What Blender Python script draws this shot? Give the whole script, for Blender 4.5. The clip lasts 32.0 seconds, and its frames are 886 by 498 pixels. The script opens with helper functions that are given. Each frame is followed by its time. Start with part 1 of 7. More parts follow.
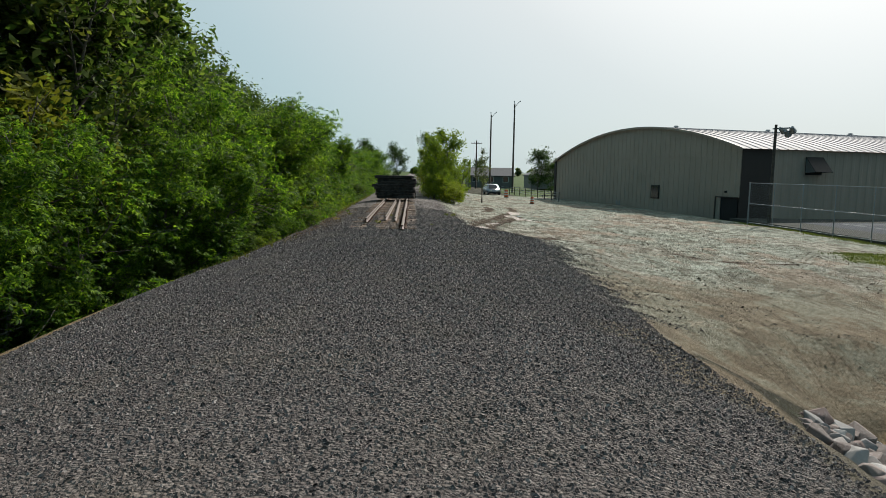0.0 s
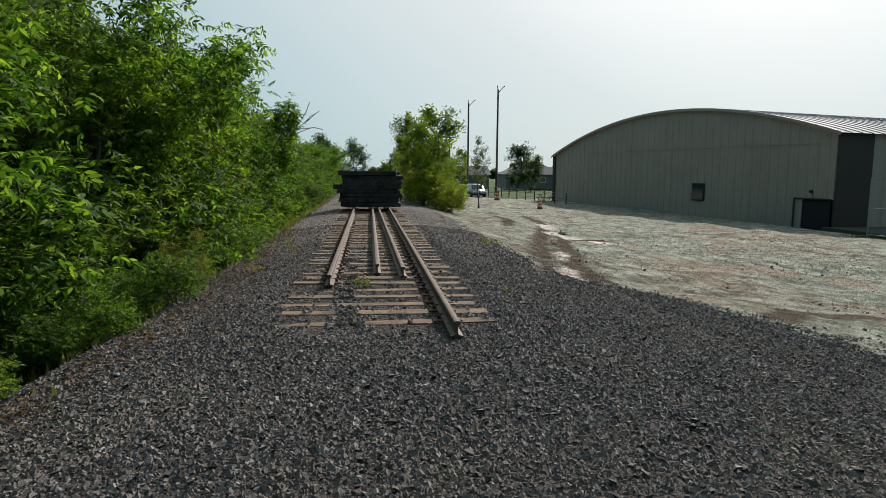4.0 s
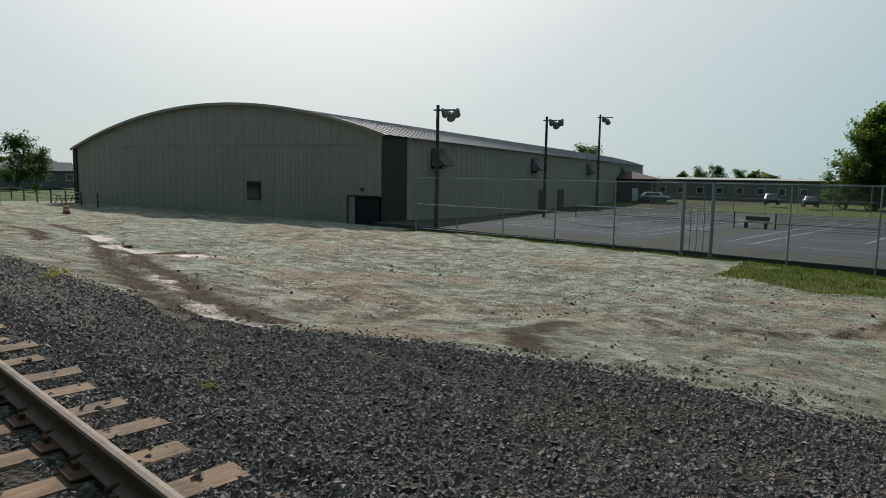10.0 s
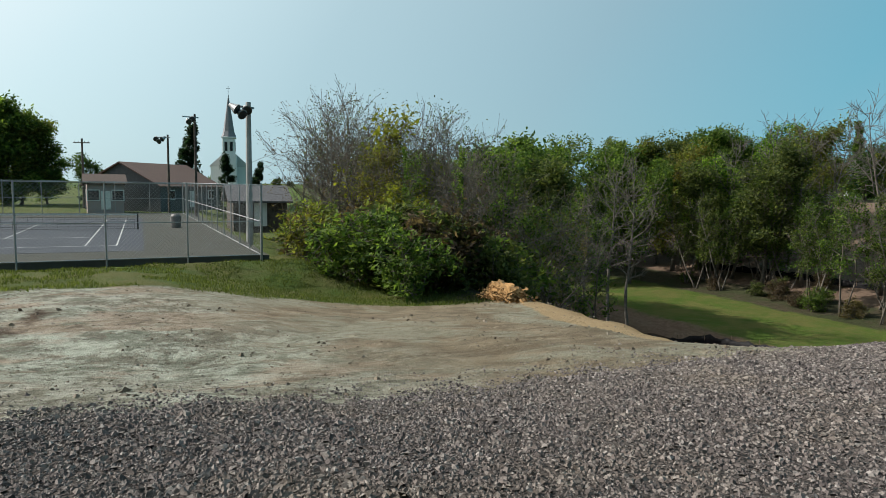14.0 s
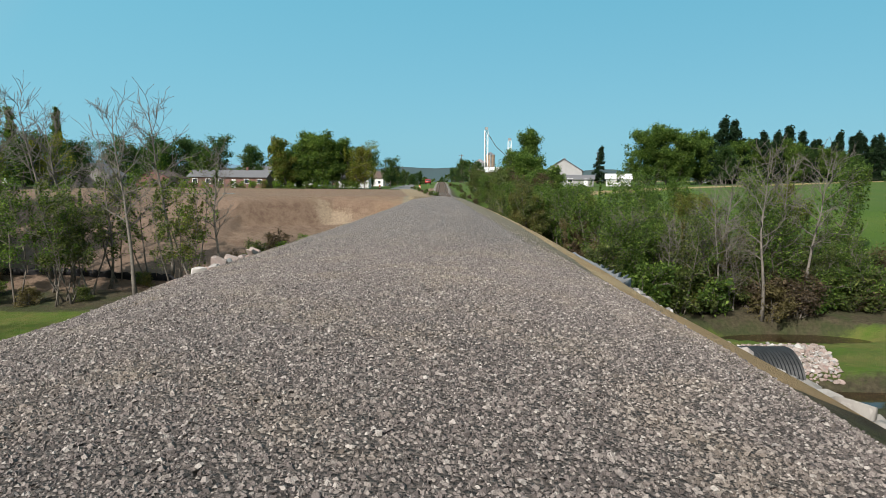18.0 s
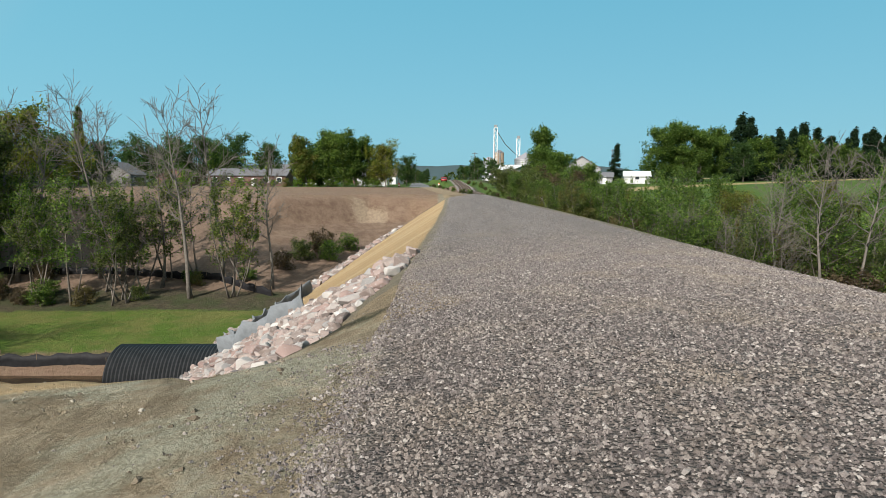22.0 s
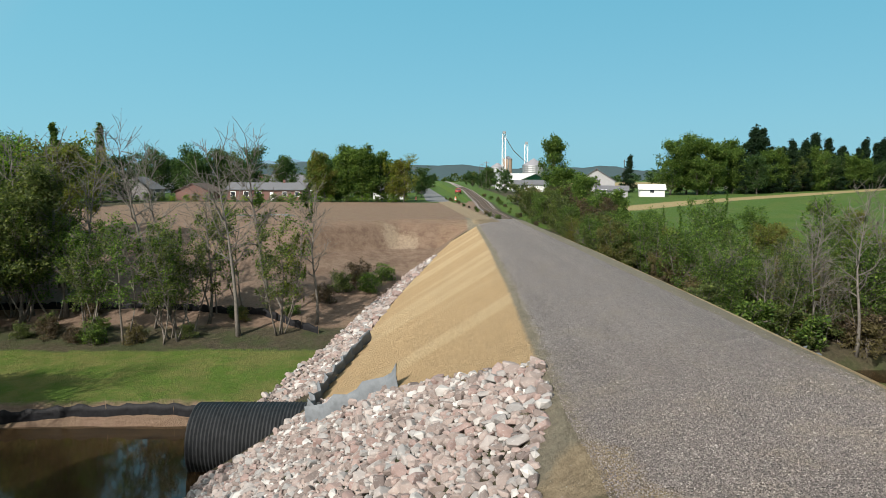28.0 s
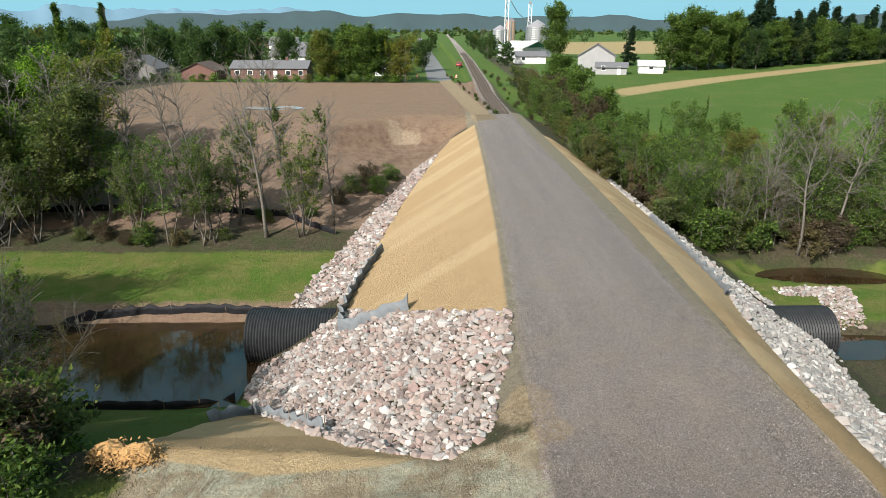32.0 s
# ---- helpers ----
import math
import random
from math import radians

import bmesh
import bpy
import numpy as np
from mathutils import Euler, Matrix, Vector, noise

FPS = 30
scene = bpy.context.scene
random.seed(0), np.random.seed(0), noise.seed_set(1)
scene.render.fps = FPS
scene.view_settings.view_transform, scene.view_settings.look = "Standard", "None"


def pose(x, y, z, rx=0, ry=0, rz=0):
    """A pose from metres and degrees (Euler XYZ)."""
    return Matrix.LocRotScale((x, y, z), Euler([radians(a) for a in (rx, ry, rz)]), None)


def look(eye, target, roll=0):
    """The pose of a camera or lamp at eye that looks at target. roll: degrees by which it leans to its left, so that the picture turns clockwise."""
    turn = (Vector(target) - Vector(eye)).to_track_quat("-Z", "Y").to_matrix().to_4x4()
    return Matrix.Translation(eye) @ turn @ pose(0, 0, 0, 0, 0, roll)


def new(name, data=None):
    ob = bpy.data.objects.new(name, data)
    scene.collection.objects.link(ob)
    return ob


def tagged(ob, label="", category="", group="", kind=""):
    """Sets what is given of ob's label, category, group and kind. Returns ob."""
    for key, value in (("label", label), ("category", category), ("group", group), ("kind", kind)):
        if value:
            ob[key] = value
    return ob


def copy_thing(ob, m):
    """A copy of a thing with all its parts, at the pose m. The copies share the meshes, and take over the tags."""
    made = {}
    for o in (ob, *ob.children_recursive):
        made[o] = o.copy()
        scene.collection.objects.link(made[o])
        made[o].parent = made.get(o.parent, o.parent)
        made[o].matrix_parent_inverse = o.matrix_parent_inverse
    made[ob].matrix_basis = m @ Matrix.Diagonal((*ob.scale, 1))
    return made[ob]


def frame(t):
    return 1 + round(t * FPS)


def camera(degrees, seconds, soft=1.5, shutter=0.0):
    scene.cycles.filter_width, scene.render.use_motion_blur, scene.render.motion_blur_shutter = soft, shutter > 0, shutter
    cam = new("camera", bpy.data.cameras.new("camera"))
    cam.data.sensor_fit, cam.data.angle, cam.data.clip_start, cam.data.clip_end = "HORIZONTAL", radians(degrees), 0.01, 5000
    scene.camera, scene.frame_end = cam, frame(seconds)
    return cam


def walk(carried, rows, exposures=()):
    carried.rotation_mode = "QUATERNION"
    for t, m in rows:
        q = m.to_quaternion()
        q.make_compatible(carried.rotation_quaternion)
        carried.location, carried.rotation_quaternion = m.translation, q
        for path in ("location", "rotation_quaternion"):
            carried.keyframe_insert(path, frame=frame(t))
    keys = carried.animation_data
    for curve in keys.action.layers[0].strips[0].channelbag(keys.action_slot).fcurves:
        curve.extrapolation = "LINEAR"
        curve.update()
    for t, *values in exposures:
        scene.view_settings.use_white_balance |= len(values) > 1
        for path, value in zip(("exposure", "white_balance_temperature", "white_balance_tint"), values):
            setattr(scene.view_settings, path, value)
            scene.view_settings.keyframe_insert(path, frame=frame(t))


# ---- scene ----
cam = camera(69.2, 32.0, 0.85)

PATH = [
    (0.0, pose(1.181, -20.689, 2.118, 83.12, -0.88, -2.54)),
    (0.5, pose(1.108, -18.528, 2.072, 83.03, -0.84, -2.55)),
    (1.0, pose(1.006, -16.394, 2.030, 83.04, -0.79, -2.56)),
    (1.5, pose(0.859, -14.300, 1.984, 83.05, -0.75, -2.57)),
    (2.0, pose(0.683, -12.219, 1.942, 83.06, -0.70, -2.58)),
    (2.5, pose(0.479, -10.008, 1.870, 83.12, -0.60, -2.75)),
    (3.0, pose(0.245, -7.839, 1.802, 83.08, -0.70, -3.51)),
    (3.5, pose(0.023, -5.927, 1.760, 83.22, -0.69, -5.73)),
    (5.5, pose(-0.420, -0.340, 1.690, 83.20, -0.40, -6.90)),
    (6.0, pose(-0.490, 0.350, 1.680, 83.20, -0.40, -6.90)),
    (6.5, pose(-0.500, 0.490, 1.670, 83.20, -0.40, -7.00)),
    (7.0, pose(-0.480, 0.480, 1.670, 83.20, -0.40, -7.00)),
    (7.5, pose(-0.480, 0.480, 1.670, 83.20, -0.40, -8.45)),
    (8.0, pose(-0.480, 0.480, 1.670, 83.30, -0.50, -13.65)),
    (8.5, pose(-0.480, 0.480, 1.670, 83.30, -0.50, -21.60)),
    (9.0, pose(-0.480, 0.480, 1.670, 83.40, -0.90, -30.30)),
    (9.5, pose(-0.480, 0.480, 1.670, 83.50, -0.90, -38.80)),
    (10.0, pose(-0.480, 0.480, 1.670, 83.60, -1.00, -47.10)),
    (10.5, pose(-0.480, 0.480, 1.670, 83.70, -1.00, -55.50)),
    (11.0, pose(-0.480, 0.480, 1.670, 83.80, -1.10, -63.90)),
    (11.5, pose(-0.480, 0.480, 1.670, 83.90, -1.10, -72.40)),
    (12.0, pose(-0.480, 0.480, 1.670, 84.00, -1.10, -80.90)),
    (12.5, pose(-0.480, 0.480, 1.670, 84.20, -1.10, -89.50)),
    (13.0, pose(-0.480, 0.480, 1.670, 84.30, -1.10, -98.10)),
    (13.5, pose(-0.480, 0.480, 1.670, 84.37, -1.10, -106.70)),
    (15.5, pose(-0.480, 0.480, 1.670, 84.43, -0.45, -141.34)),
    (16.0, pose(-0.480, 0.480, 1.670, 84.37, -0.49, -151.12)),
    (16.5, pose(-0.480, 0.480, 1.670, 84.35, -0.45, -160.93)),
    (17.0, pose(-0.480, 0.480, 1.670, 84.33, -0.48, -170.76)),
    (17.5, pose(-0.480, 0.480, 1.670, 84.27, -0.54, -179.26)),
    (18.0, pose(-0.480, 0.480, 1.670, 84.23, -0.49, -181.33)),
    (18.5, pose(-0.275, 0.434, 1.666, 84.20, -0.57, -181.42)),
    (19.0, pose(0.052, 0.449, 1.673, 84.17, -0.55, -181.43)),
    (19.5, pose(0.561, 0.469, 1.681, 84.15, -0.55, -181.45)),
    (20.0, pose(1.227, 0.455, 1.689, 84.11, -0.50, -181.48)),
    (20.5, pose(2.014, 0.455, 1.692, 84.10, -0.49, -181.49)),
    (21.0, pose(2.879, 0.431, 1.689, 84.06, -0.43, -181.47)),
    (21.5, pose(3.823, 0.372, 1.670, 84.05, -0.42, -181.47)),
    (22.0, pose(4.772, 0.316, 1.655, 84.04, -0.33, -181.41)),
    (22.5, pose(5.786, 0.386, 1.701, 84.03, -0.33, -181.40)),
    (23.0, pose(6.814, 0.373, 1.701, 84.02, -0.26, -181.37)),
    (23.5, pose(7.849, 0.386, 1.697, 84.02, -0.24, -181.38)),
    (24.0, pose(8.740, 0.218, 1.716, 84.02, -0.24, -181.37)),
    (24.5, pose(9.056, 0.246, 1.994, 84.01, -0.26, -181.38)),
    (25.0, pose(9.059, 0.280, 2.435, 84.00, -0.26, -181.36)),
    (25.5, pose(9.042, 0.226, 2.863, 84.00, -0.28, -181.36)),
    (27.5, pose(9.070, 0.531, 4.806, 83.92, -0.34, -181.37)),
    (28.0, pose(9.073, 0.848, 5.612, 83.90, -0.33, -181.39)),
    (28.5, pose(9.064, 1.366, 6.427, 83.77, -0.34, -181.38)),
    (29.0, pose(9.078, 2.066, 7.198, 81.24, -0.39, -181.37)),
    (29.5, pose(9.079, 2.877, 8.038, 78.21, -0.33, -181.35)),
    (30.0, pose(9.065, 3.750, 8.901, 78.07, -0.31, -181.31)),
    (30.5, pose(9.105, 4.795, 9.815, 78.01, -0.36, -181.32)),
    (31.0, pose(9.136, 5.927, 10.728, 75.98, -0.35, -181.31)),
    (31.5, pose(9.151, 7.140, 11.726, 73.40, -0.34, -181.29)),
    (32.0, pose(9.184, 8.478, 12.753, 71.09, -0.27, -181.27)),
]
walk(cam, PATH, [(0.0, 0.2), (5.5, 0.2), (8.0, 0.12), (9.0, -0.02), (11.0, 0.12), (13.0, 0.45), (17.0, 0.88), (28.0, 0.9), (32.0, 1.13)])

# ---- light ----
SUN_AZ, SUN_EL = radians(36), radians(36)
world = bpy.data.worlds.new("sky")
scene.world = world
world.use_nodes = True
wn = world.node_tree
sky = wn.nodes.new("ShaderNodeTexSky")
sky.sky_type, sky.sun_disc = "NISHITA", False
sky.sun_elevation, sky.sun_rotation = SUN_EL, SUN_AZ
sky.air_density, sky.dust_density, sky.ozone_density = 1.0, 1.0, 1.0
# late-summer haze: white round the sun, cyan away from it, paler near the horizon
to_sun = Vector((math.sin(SUN_AZ) * math.cos(SUN_EL), math.cos(SUN_AZ) * math.cos(SUN_EL), math.sin(SUN_EL)))
aim = wn.nodes.new("ShaderNodeTexCoord").outputs["Generated"]
dot = wn.nodes.new("ShaderNodeVectorMath")
dot.operation = "DOT_PRODUCT"
wn.links.new(aim, dot.inputs[0])
dot.inputs[1].default_value = to_sun
spread = wn.nodes.new("ShaderNodeMapRange")
spread.inputs[1].default_value, spread.inputs[2].default_value = -1.0, 1.0
wn.links.new(dot.outputs["Value"], spread.inputs[0])
glow = wn.nodes.new("ShaderNodeValToRGB")
HAZE = [(0.1, (1.0, 4.7, 6.7)), (0.4, (1.5, 5.6, 7.6)), (0.55, (4.2, 6.6, 7.8)), (0.7, (6.6, 9.0, 9.9)), (0.81, (10.2, 12.6, 13.2)), (0.92, (16.0, 16.4, 16.2)), (1.0, (26.0, 25.0, 24.0))]
el = glow.color_ramp.elements
while len(el) < len(HAZE):
    el.new(0.5)
for e, (p, c) in zip(el, HAZE):
    e.position, e.color = p, (*c, 1.0)
wn.links.new(spread.outputs[0], glow.inputs[0])
split = wn.nodes.new("ShaderNodeSeparateXYZ")
wn.links.new(aim, split.inputs[0])
low = wn.nodes.new("ShaderNodeMapRange")
low.inputs[1].default_value, low.inputs[2].default_value, low.inputs[3].default_value, low.inputs[4].default_value = 0.0, 0.42, 0.36, 0.0
wn.links.new(split.outputs[2], low.inputs[0])
pale = wn.nodes.new("ShaderNodeMix")
pale.data_type = "RGBA"
pale.inputs[7].default_value = (5.2, 9.0, 10.2, 1.0)
wn.links.new(low.outputs[0], pale.inputs[0])
wn.links.new(glow.outputs[0], pale.inputs[6])
haze = wn.nodes.new("ShaderNodeMix")
haze.data_type = "RGBA"
haze.inputs[0].default_value = 0.85
wn.links.new(sky.outputs[0], haze.inputs[6])
wn.links.new(pale.outputs[2], haze.inputs[7])
wn.links.new(haze.outputs[2], wn.nodes["Background"].inputs[0])
wn.nodes["Background"].inputs[1].default_value = 0.05
sun_data = bpy.data.lights.new("sun", "SUN")
sun_data.energy, sun_data.angle, sun_data.color = 5.0, radians(0.6), (1.0, 0.95, 0.87)
sun = new("sun", sun_data)
sun.matrix_world = look(to_sun * 200, (0, 0, 0))


# ---- materials ----
class Nodes:
    """A small hand for node trees."""

    def __init__(self, name, rough=0.8, metal=0.0, spec=0.4):
        self.m = bpy.data.materials.new(name)
        self.m.use_nodes = True
        self.t = self.m.node_tree
        self.b = self.t.nodes["Principled BSDF"]
        self.b.inputs["Roughness"].default_value = rough
        self.b.inputs["Metallic"].default_value = metal
        self.b.inputs["Specular IOR Level"].default_value = spec
        self.pos = None

    def n(self, kind, **props):
        node = self.t.nodes.new("ShaderNode" + kind)
        for k, v in props.items():
            if k == "operation":
                node.operation = v
            elif k == "feature":
                node.feature = v
            elif k == "blend_type":
                node.blend_type = v
            elif k == "data_type":
                node.data_type = v
            elif k == "attribute_name":
                node.attribute_name = v
        return node

    def put(self, sock, v):
        if isinstance(v, bpy.types.NodeSocket):
            self.t.links.new(v, sock)
        elif isinstance(v, tuple):
            sock.default_value = (*v, 1.0) if len(v) == 3 and sock.type == "RGBA" else v
        else:
            sock.default_value = v

    def coords(self, scale=(1, 1, 1), local=False):
        if self.pos is None:
            self.pos = {}
        key = local
        if key not in self.pos:
            self.pos[key] = self.n("TexCoord").outputs["Object"] if local else self.n("NewGeometry").outputs["Position"]
        if scale == (1, 1, 1):
            return self.pos[key]
        mp = self.n("Mapping")
        self.put(mp.inputs[0], self.pos[key])
        mp.inputs["Scale"].default_value = scale
        return mp.outputs[0]

    def noise(self, scale, detail=4, rough=0.6, at=None, dist=0.0):
        node = self.n("TexNoise")
        self.put(node.inputs["Vector"], at if at is not None else self.coords())
        node.inputs["Scale"].default_value, node.inputs["Detail"].default_value = scale, detail
        node.inputs["Roughness"].default_value, node.inputs["Distortion"].default_value = rough, dist
        return node.outputs[0]

    def voronoi(self, scale, feature="F1", at=None, out=0):
        node = self.n("TexVoronoi", feature=feature)
        self.put(node.inputs["Vector"], at if at is not None else self.coords())
        node.inputs["Scale"].default_value = scale
        return node.outputs[out]

    def math(self, op, a, b=0.0, clamp=False):
        node = self.n("Math", operation=op)
        node.use_clamp = clamp
        self.put(node.inputs[0], a)
        self.put(node.inputs[1], b)
        return node.outputs[0]

    def step(self, v, lo, hi, a=0.0, b=1.0):
        node = self.n("MapRange")
        node.clamp = True
        for i, x in enumerate((v, lo, hi, a, b)):
            self.put(node.inputs[i], x)
        return node.outputs[0]

    def mix(self, f, a, b, mode="MIX"):
        node = self.n("Mix", data_type="RGBA", blend_type=mode)
        self.put(node.inputs[0], f)
        self.put(node.inputs[6], a)
        self.put(node.inputs[7], b)
        return node.outputs[2]

    def ramp(self, v, stops):
        node = self.n("ValToRGB")
        self.put(node.inputs[0], v)
        el = node.color_ramp.elements
        while len(el) < len(stops):
            el.new(0.5)
        for e, (p, c) in zip(el, stops):
            e.position, e.color = p, (*c, 1.0)
        return node.outputs[0]

    def attr(self, name):
        return self.n("Attribute", attribute_name=name).outputs["Fac"]

    def rand(self):
        return self.n("ObjectInfo").outputs["Random"]

    def island(self):
        return self.n("NewGeometry").outputs["Random Per Island"]

    def bump(self, h, strength=0.4, dist=0.02):
        node = self.n("Bump")
        node.inputs["Strength"].default_value, node.inputs["Distance"].default_value = strength, dist
        self.put(node.inputs["Height"], h)
        self.put(self.b.inputs["Normal"], node.outputs[0])

    def col(self, c):
        self.put(self.b.inputs["Base Color"], self.mix(1.0, c, (0.66, 0.66, 0.66), "MULTIPLY"))
        return self.m


def plain(name, c, rough=0.7, metal=0.0, var=0.18, scale=3.0, bump=0.15, spec=0.4):
    k = Nodes(name, rough, metal, spec)
    v = k.noise(scale, 5)
    f = k.noise(scale * 14, 3)
    lo, hi = tuple(x * (1 - var) for x in c), tuple(min(1, x * (1 + var)) for x in c)
    base = k.mix(k.step(v, 0.3, 0.7), lo, hi)
    base = k.mix(k.math("MULTIPLY", f, 0.25), base, tuple(x * 0.6 for x in c))
    if bump:
        k.bump(f, bump, 0.01)
    return k.col(base)


def leaf_material(name, dark, light, turn, turn_at=0.85):
    k = Nodes(name, 0.7, 0.0, 0.15)
    r = k.island()
    c = k.mix(k.math("MULTIPLY", r, r), dark, light)
    big = k.noise(0.55, 3)
    c = k.mix(k.step(big, 0.35, 0.7, 0.0, 0.55), c, tuple(x * 0.62 for x in dark))
    o = k.rand()
    c = k.mix(k.step(k.math("ADD", k.math("MULTIPLY", o, 0.75), k.math("MULTIPLY", k.noise(0.8, 2), 0.45)), turn_at - 0.12, turn_at + 0.15, 0.0, 0.75), c, turn)
    k.col(c)
    tr = k.n("BsdfTranslucent")
    bright = k.mix(0.6, c, k.mix(1.0, c, (1.6, 1.7, 0.7), "MULTIPLY"))
    k.put(tr.inputs[0], bright)
    mx = k.n("MixShader")
    mx.inputs[0].default_value = 0.42
    out = k.t.nodes["Material Output"]
    k.t.links.new(k.b.outputs[0], mx.inputs[1])
    k.t.links.new(tr.outputs[0], mx.inputs[2])
    k.t.links.new(mx.outputs[0], out.inputs[0])
    return k.m


def stone_material(name, stops, scale=9.0, rough=0.85, sandy=False, flecks=0.3):
    k = Nodes(name, rough, 0, 0.3)
    c = k.ramp(k.island(), stops)
    s = k.noise(scale, 5)
    c = k.mix(k.step(s, 0.35, 0.7, 0, 0.5), c, k.mix(1.0, c, (0.5, 0.48, 0.47), "MULTIPLY"))
    c = k.mix(k.step(k.noise(scale * 4, 2), 0.55, 0.75, 0, flecks), c, (0.6, 0.58, 0.55))
    if sandy:
        c = k.mix(k.step(k.noise(0.5, 5, 0.7), 0.48, 0.72, 0, 0.6), c, k.mix(0.5, c, (0.34, 0.275, 0.19)))
    k.bump(k.noise(scale * 3, 6, 0.7), 0.6, 0.02)
    return k.col(c)


def ground_material():
    k = Nodes("ground_soil", 0.92, 0, 0.15)
    wob = k.math("SUBTRACT", k.noise(0.9, 5, 0.7), 0.5)
    wob2 = k.math("SUBTRACT", k.noise(5.0, 4, 0.7), 0.5)

    def mask(name, soft=0.15, w1=1.6, w2=0.5):
        v = k.math("ADD", k.attr(name), k.math("ADD", k.math("MULTIPLY", wob, w1), k.math("MULTIPLY", wob2, w2)))
        return k.step(v, -soft, soft)

    mid, fine, grit = k.noise(0.35, 5, 0.65), k.noise(3.0, 6, 0.7), k.noise(30.0, 4, 0.7)
    # woodland floor
    c = k.mix(k.step(fine, 0.35, 0.65), (0.035, 0.03, 0.018), (0.09, 0.075, 0.045))
    c = k.mix(k.step(mid, 0.45, 0.6, 0, 0.6), c, (0.035, 0.055, 0.015))
    # farmland and lawns
    g = k.mix(k.step(fine, 0.3, 0.7), (0.042, 0.088, 0.012), (0.074, 0.128, 0.018))
    g = k.mix(k.step(k.noise(0.15, 4), 0.45, 0.65, 0, 0.4), g, (0.12, 0.135, 0.035))
    g = k.mix(k.math("MULTIPLY", mask("lawn", 0.5), 0.8), g, k.mix(k.step(k.noise(0.35, 5, 0.7), 0.4, 0.6), (0.074, 0.122, 0.015), (0.15, 0.142, 0.042)))
    g = k.mix(k.step(grit, 0.45, 0.7, 0, 0.4), g, (0.03, 0.06, 0.012))
    c = k.mix(mask("grass", 0.25), c, g)
    c = k.mix(mask("straw", 0.5), c, k.mix(k.step(fine, 0.3, 0.7), (0.34, 0.27, 0.13), (0.24, 0.18, 0.09)))
    # bare red earth
    r = k.mix(k.step(fine, 0.3, 0.7), (0.15, 0.095, 0.066), (0.24, 0.165, 0.118))
    r = k.mix(k.step(mid, 0.4, 0.65, 0, 0.6), r, (0.2, 0.15, 0.095))
    r = k.mix(k.step(k.noise(0.7, 3, 0.5, k.coords((1.0, 5.0, 1.0))), 0.52, 0.68, 0, 0.45), r, (0.11, 0.062, 0.042))
    r = k.mix(mask("clay", 1.5, 2.5), r, k.mix(k.step(fine, 0.3, 0.7), (0.142, 0.094, 0.068), (0.225, 0.16, 0.118)))
    r = k.mix(mask("cut", 0.4, 1.2), r, k.mix(k.step(k.noise(0.7, 8, 0.8), 0.42, 0.58), (0.135, 0.088, 0.062), (0.205, 0.145, 0.104)))
    r = k.mix(mask("scar", 0.4, 3.2, 1.4), r, k.mix(k.step(fine, 0.3, 0.7), (0.2, 0.148, 0.105), (0.32, 0.25, 0.18)))
    c = k.mix(mask("red", 0.3), c, r)
    # graded yard: pale silt with grey-green stone dust, brown stains, tracks and clods
    tw = k.noise(0.5, 3, 0.5)
    warp = k.n("VectorMath", operation="MULTIPLY_ADD")
    k.put(warp.inputs[0], tw)
    warp.inputs[1].default_value = (0.6, 0.6, 0.0)
    k.put(warp.inputs[2], k.coords())
    wp = warp.outputs[0]
    d = k.mix(k.step(k.noise(1.1, 9, 0.8, wp), 0.45, 0.56), (0.205, 0.18, 0.13), (0.60, 0.58, 0.485))
    dust = k.mix(k.step(k.noise(1.5, 9, 0.8, wp), 0.45, 0.56), (0.25, 0.27, 0.21), (0.59, 0.625, 0.52))
    d = k.mix(k.step(k.noise(0.13, 6, 0.68, wp), 0.41, 0.53, 0, 0.9), d, dust)
    pink = k.mix(fine, (0.36, 0.25, 0.175), (0.56, 0.42, 0.32))
    d = k.mix(k.step(k.noise(0.27, 5, 0.7, k.coords((1.4, 0.8, 1.0))), 0.55, 0.61, 0, 0.6), d, pink)
    mp2 = k.n("Mapping")
    k.put(mp2.inputs[0], wp)
    mp2.inputs["Rotation"].default_value, mp2.inputs["Scale"].default_value = (0, 0, radians(-14)), (4.2, 0.5, 1.0)
    streak = k.noise(0.6, 8, 0.78, mp2.outputs[0], 0.4)
    d = k.mix(k.step(streak, 0.53, 0.58, 0, 0.5), d, k.mix(1.0, d, (0.5, 0.46, 0.41), "MULTIPLY"))
    d = k.mix(k.step(streak, 0.40, 0.36, 0, 0.5), d, (0.72, 0.69, 0.60))
    d = k.mix(k.step(k.noise(0.5, 9, 0.8), 0.56, 0.60, 0, 0.55), d, (0.16, 0.125, 0.09))
    d = k.mix(k.step(k.noise(3.4, 8, 0.8), 0.575, 0.61, 0, 0.75), d, (0.10, 0.082, 0.06))
    d = k.mix(k.step(grit, 0.54, 0.68, 0, 0.45), d, (0.14, 0.118, 0.09))
    soil = k.mix(k.step(k.noise(1.3, 8, 0.75, wp), 0.42, 0.58), (0.215, 0.165, 0.105), (0.37, 0.295, 0.20))
    soil = k.mix(k.step(k.noise(0.33, 6, 0.7, wp), 0.49, 0.57, 0, 0.7), soil, k.mix(fine, (0.26, 0.262, 0.19), (0.45, 0.45, 0.35)))
    soil = k.mix(k.step(streak, 0.54, 0.58, 0, 0.5), soil, (0.15, 0.112, 0.07))
    soil = k.mix(k.step(k.noise(0.8, 7, 0.75), 0.60, 0.64, 0, 0.6), soil, (0.50, 0.42, 0.30))
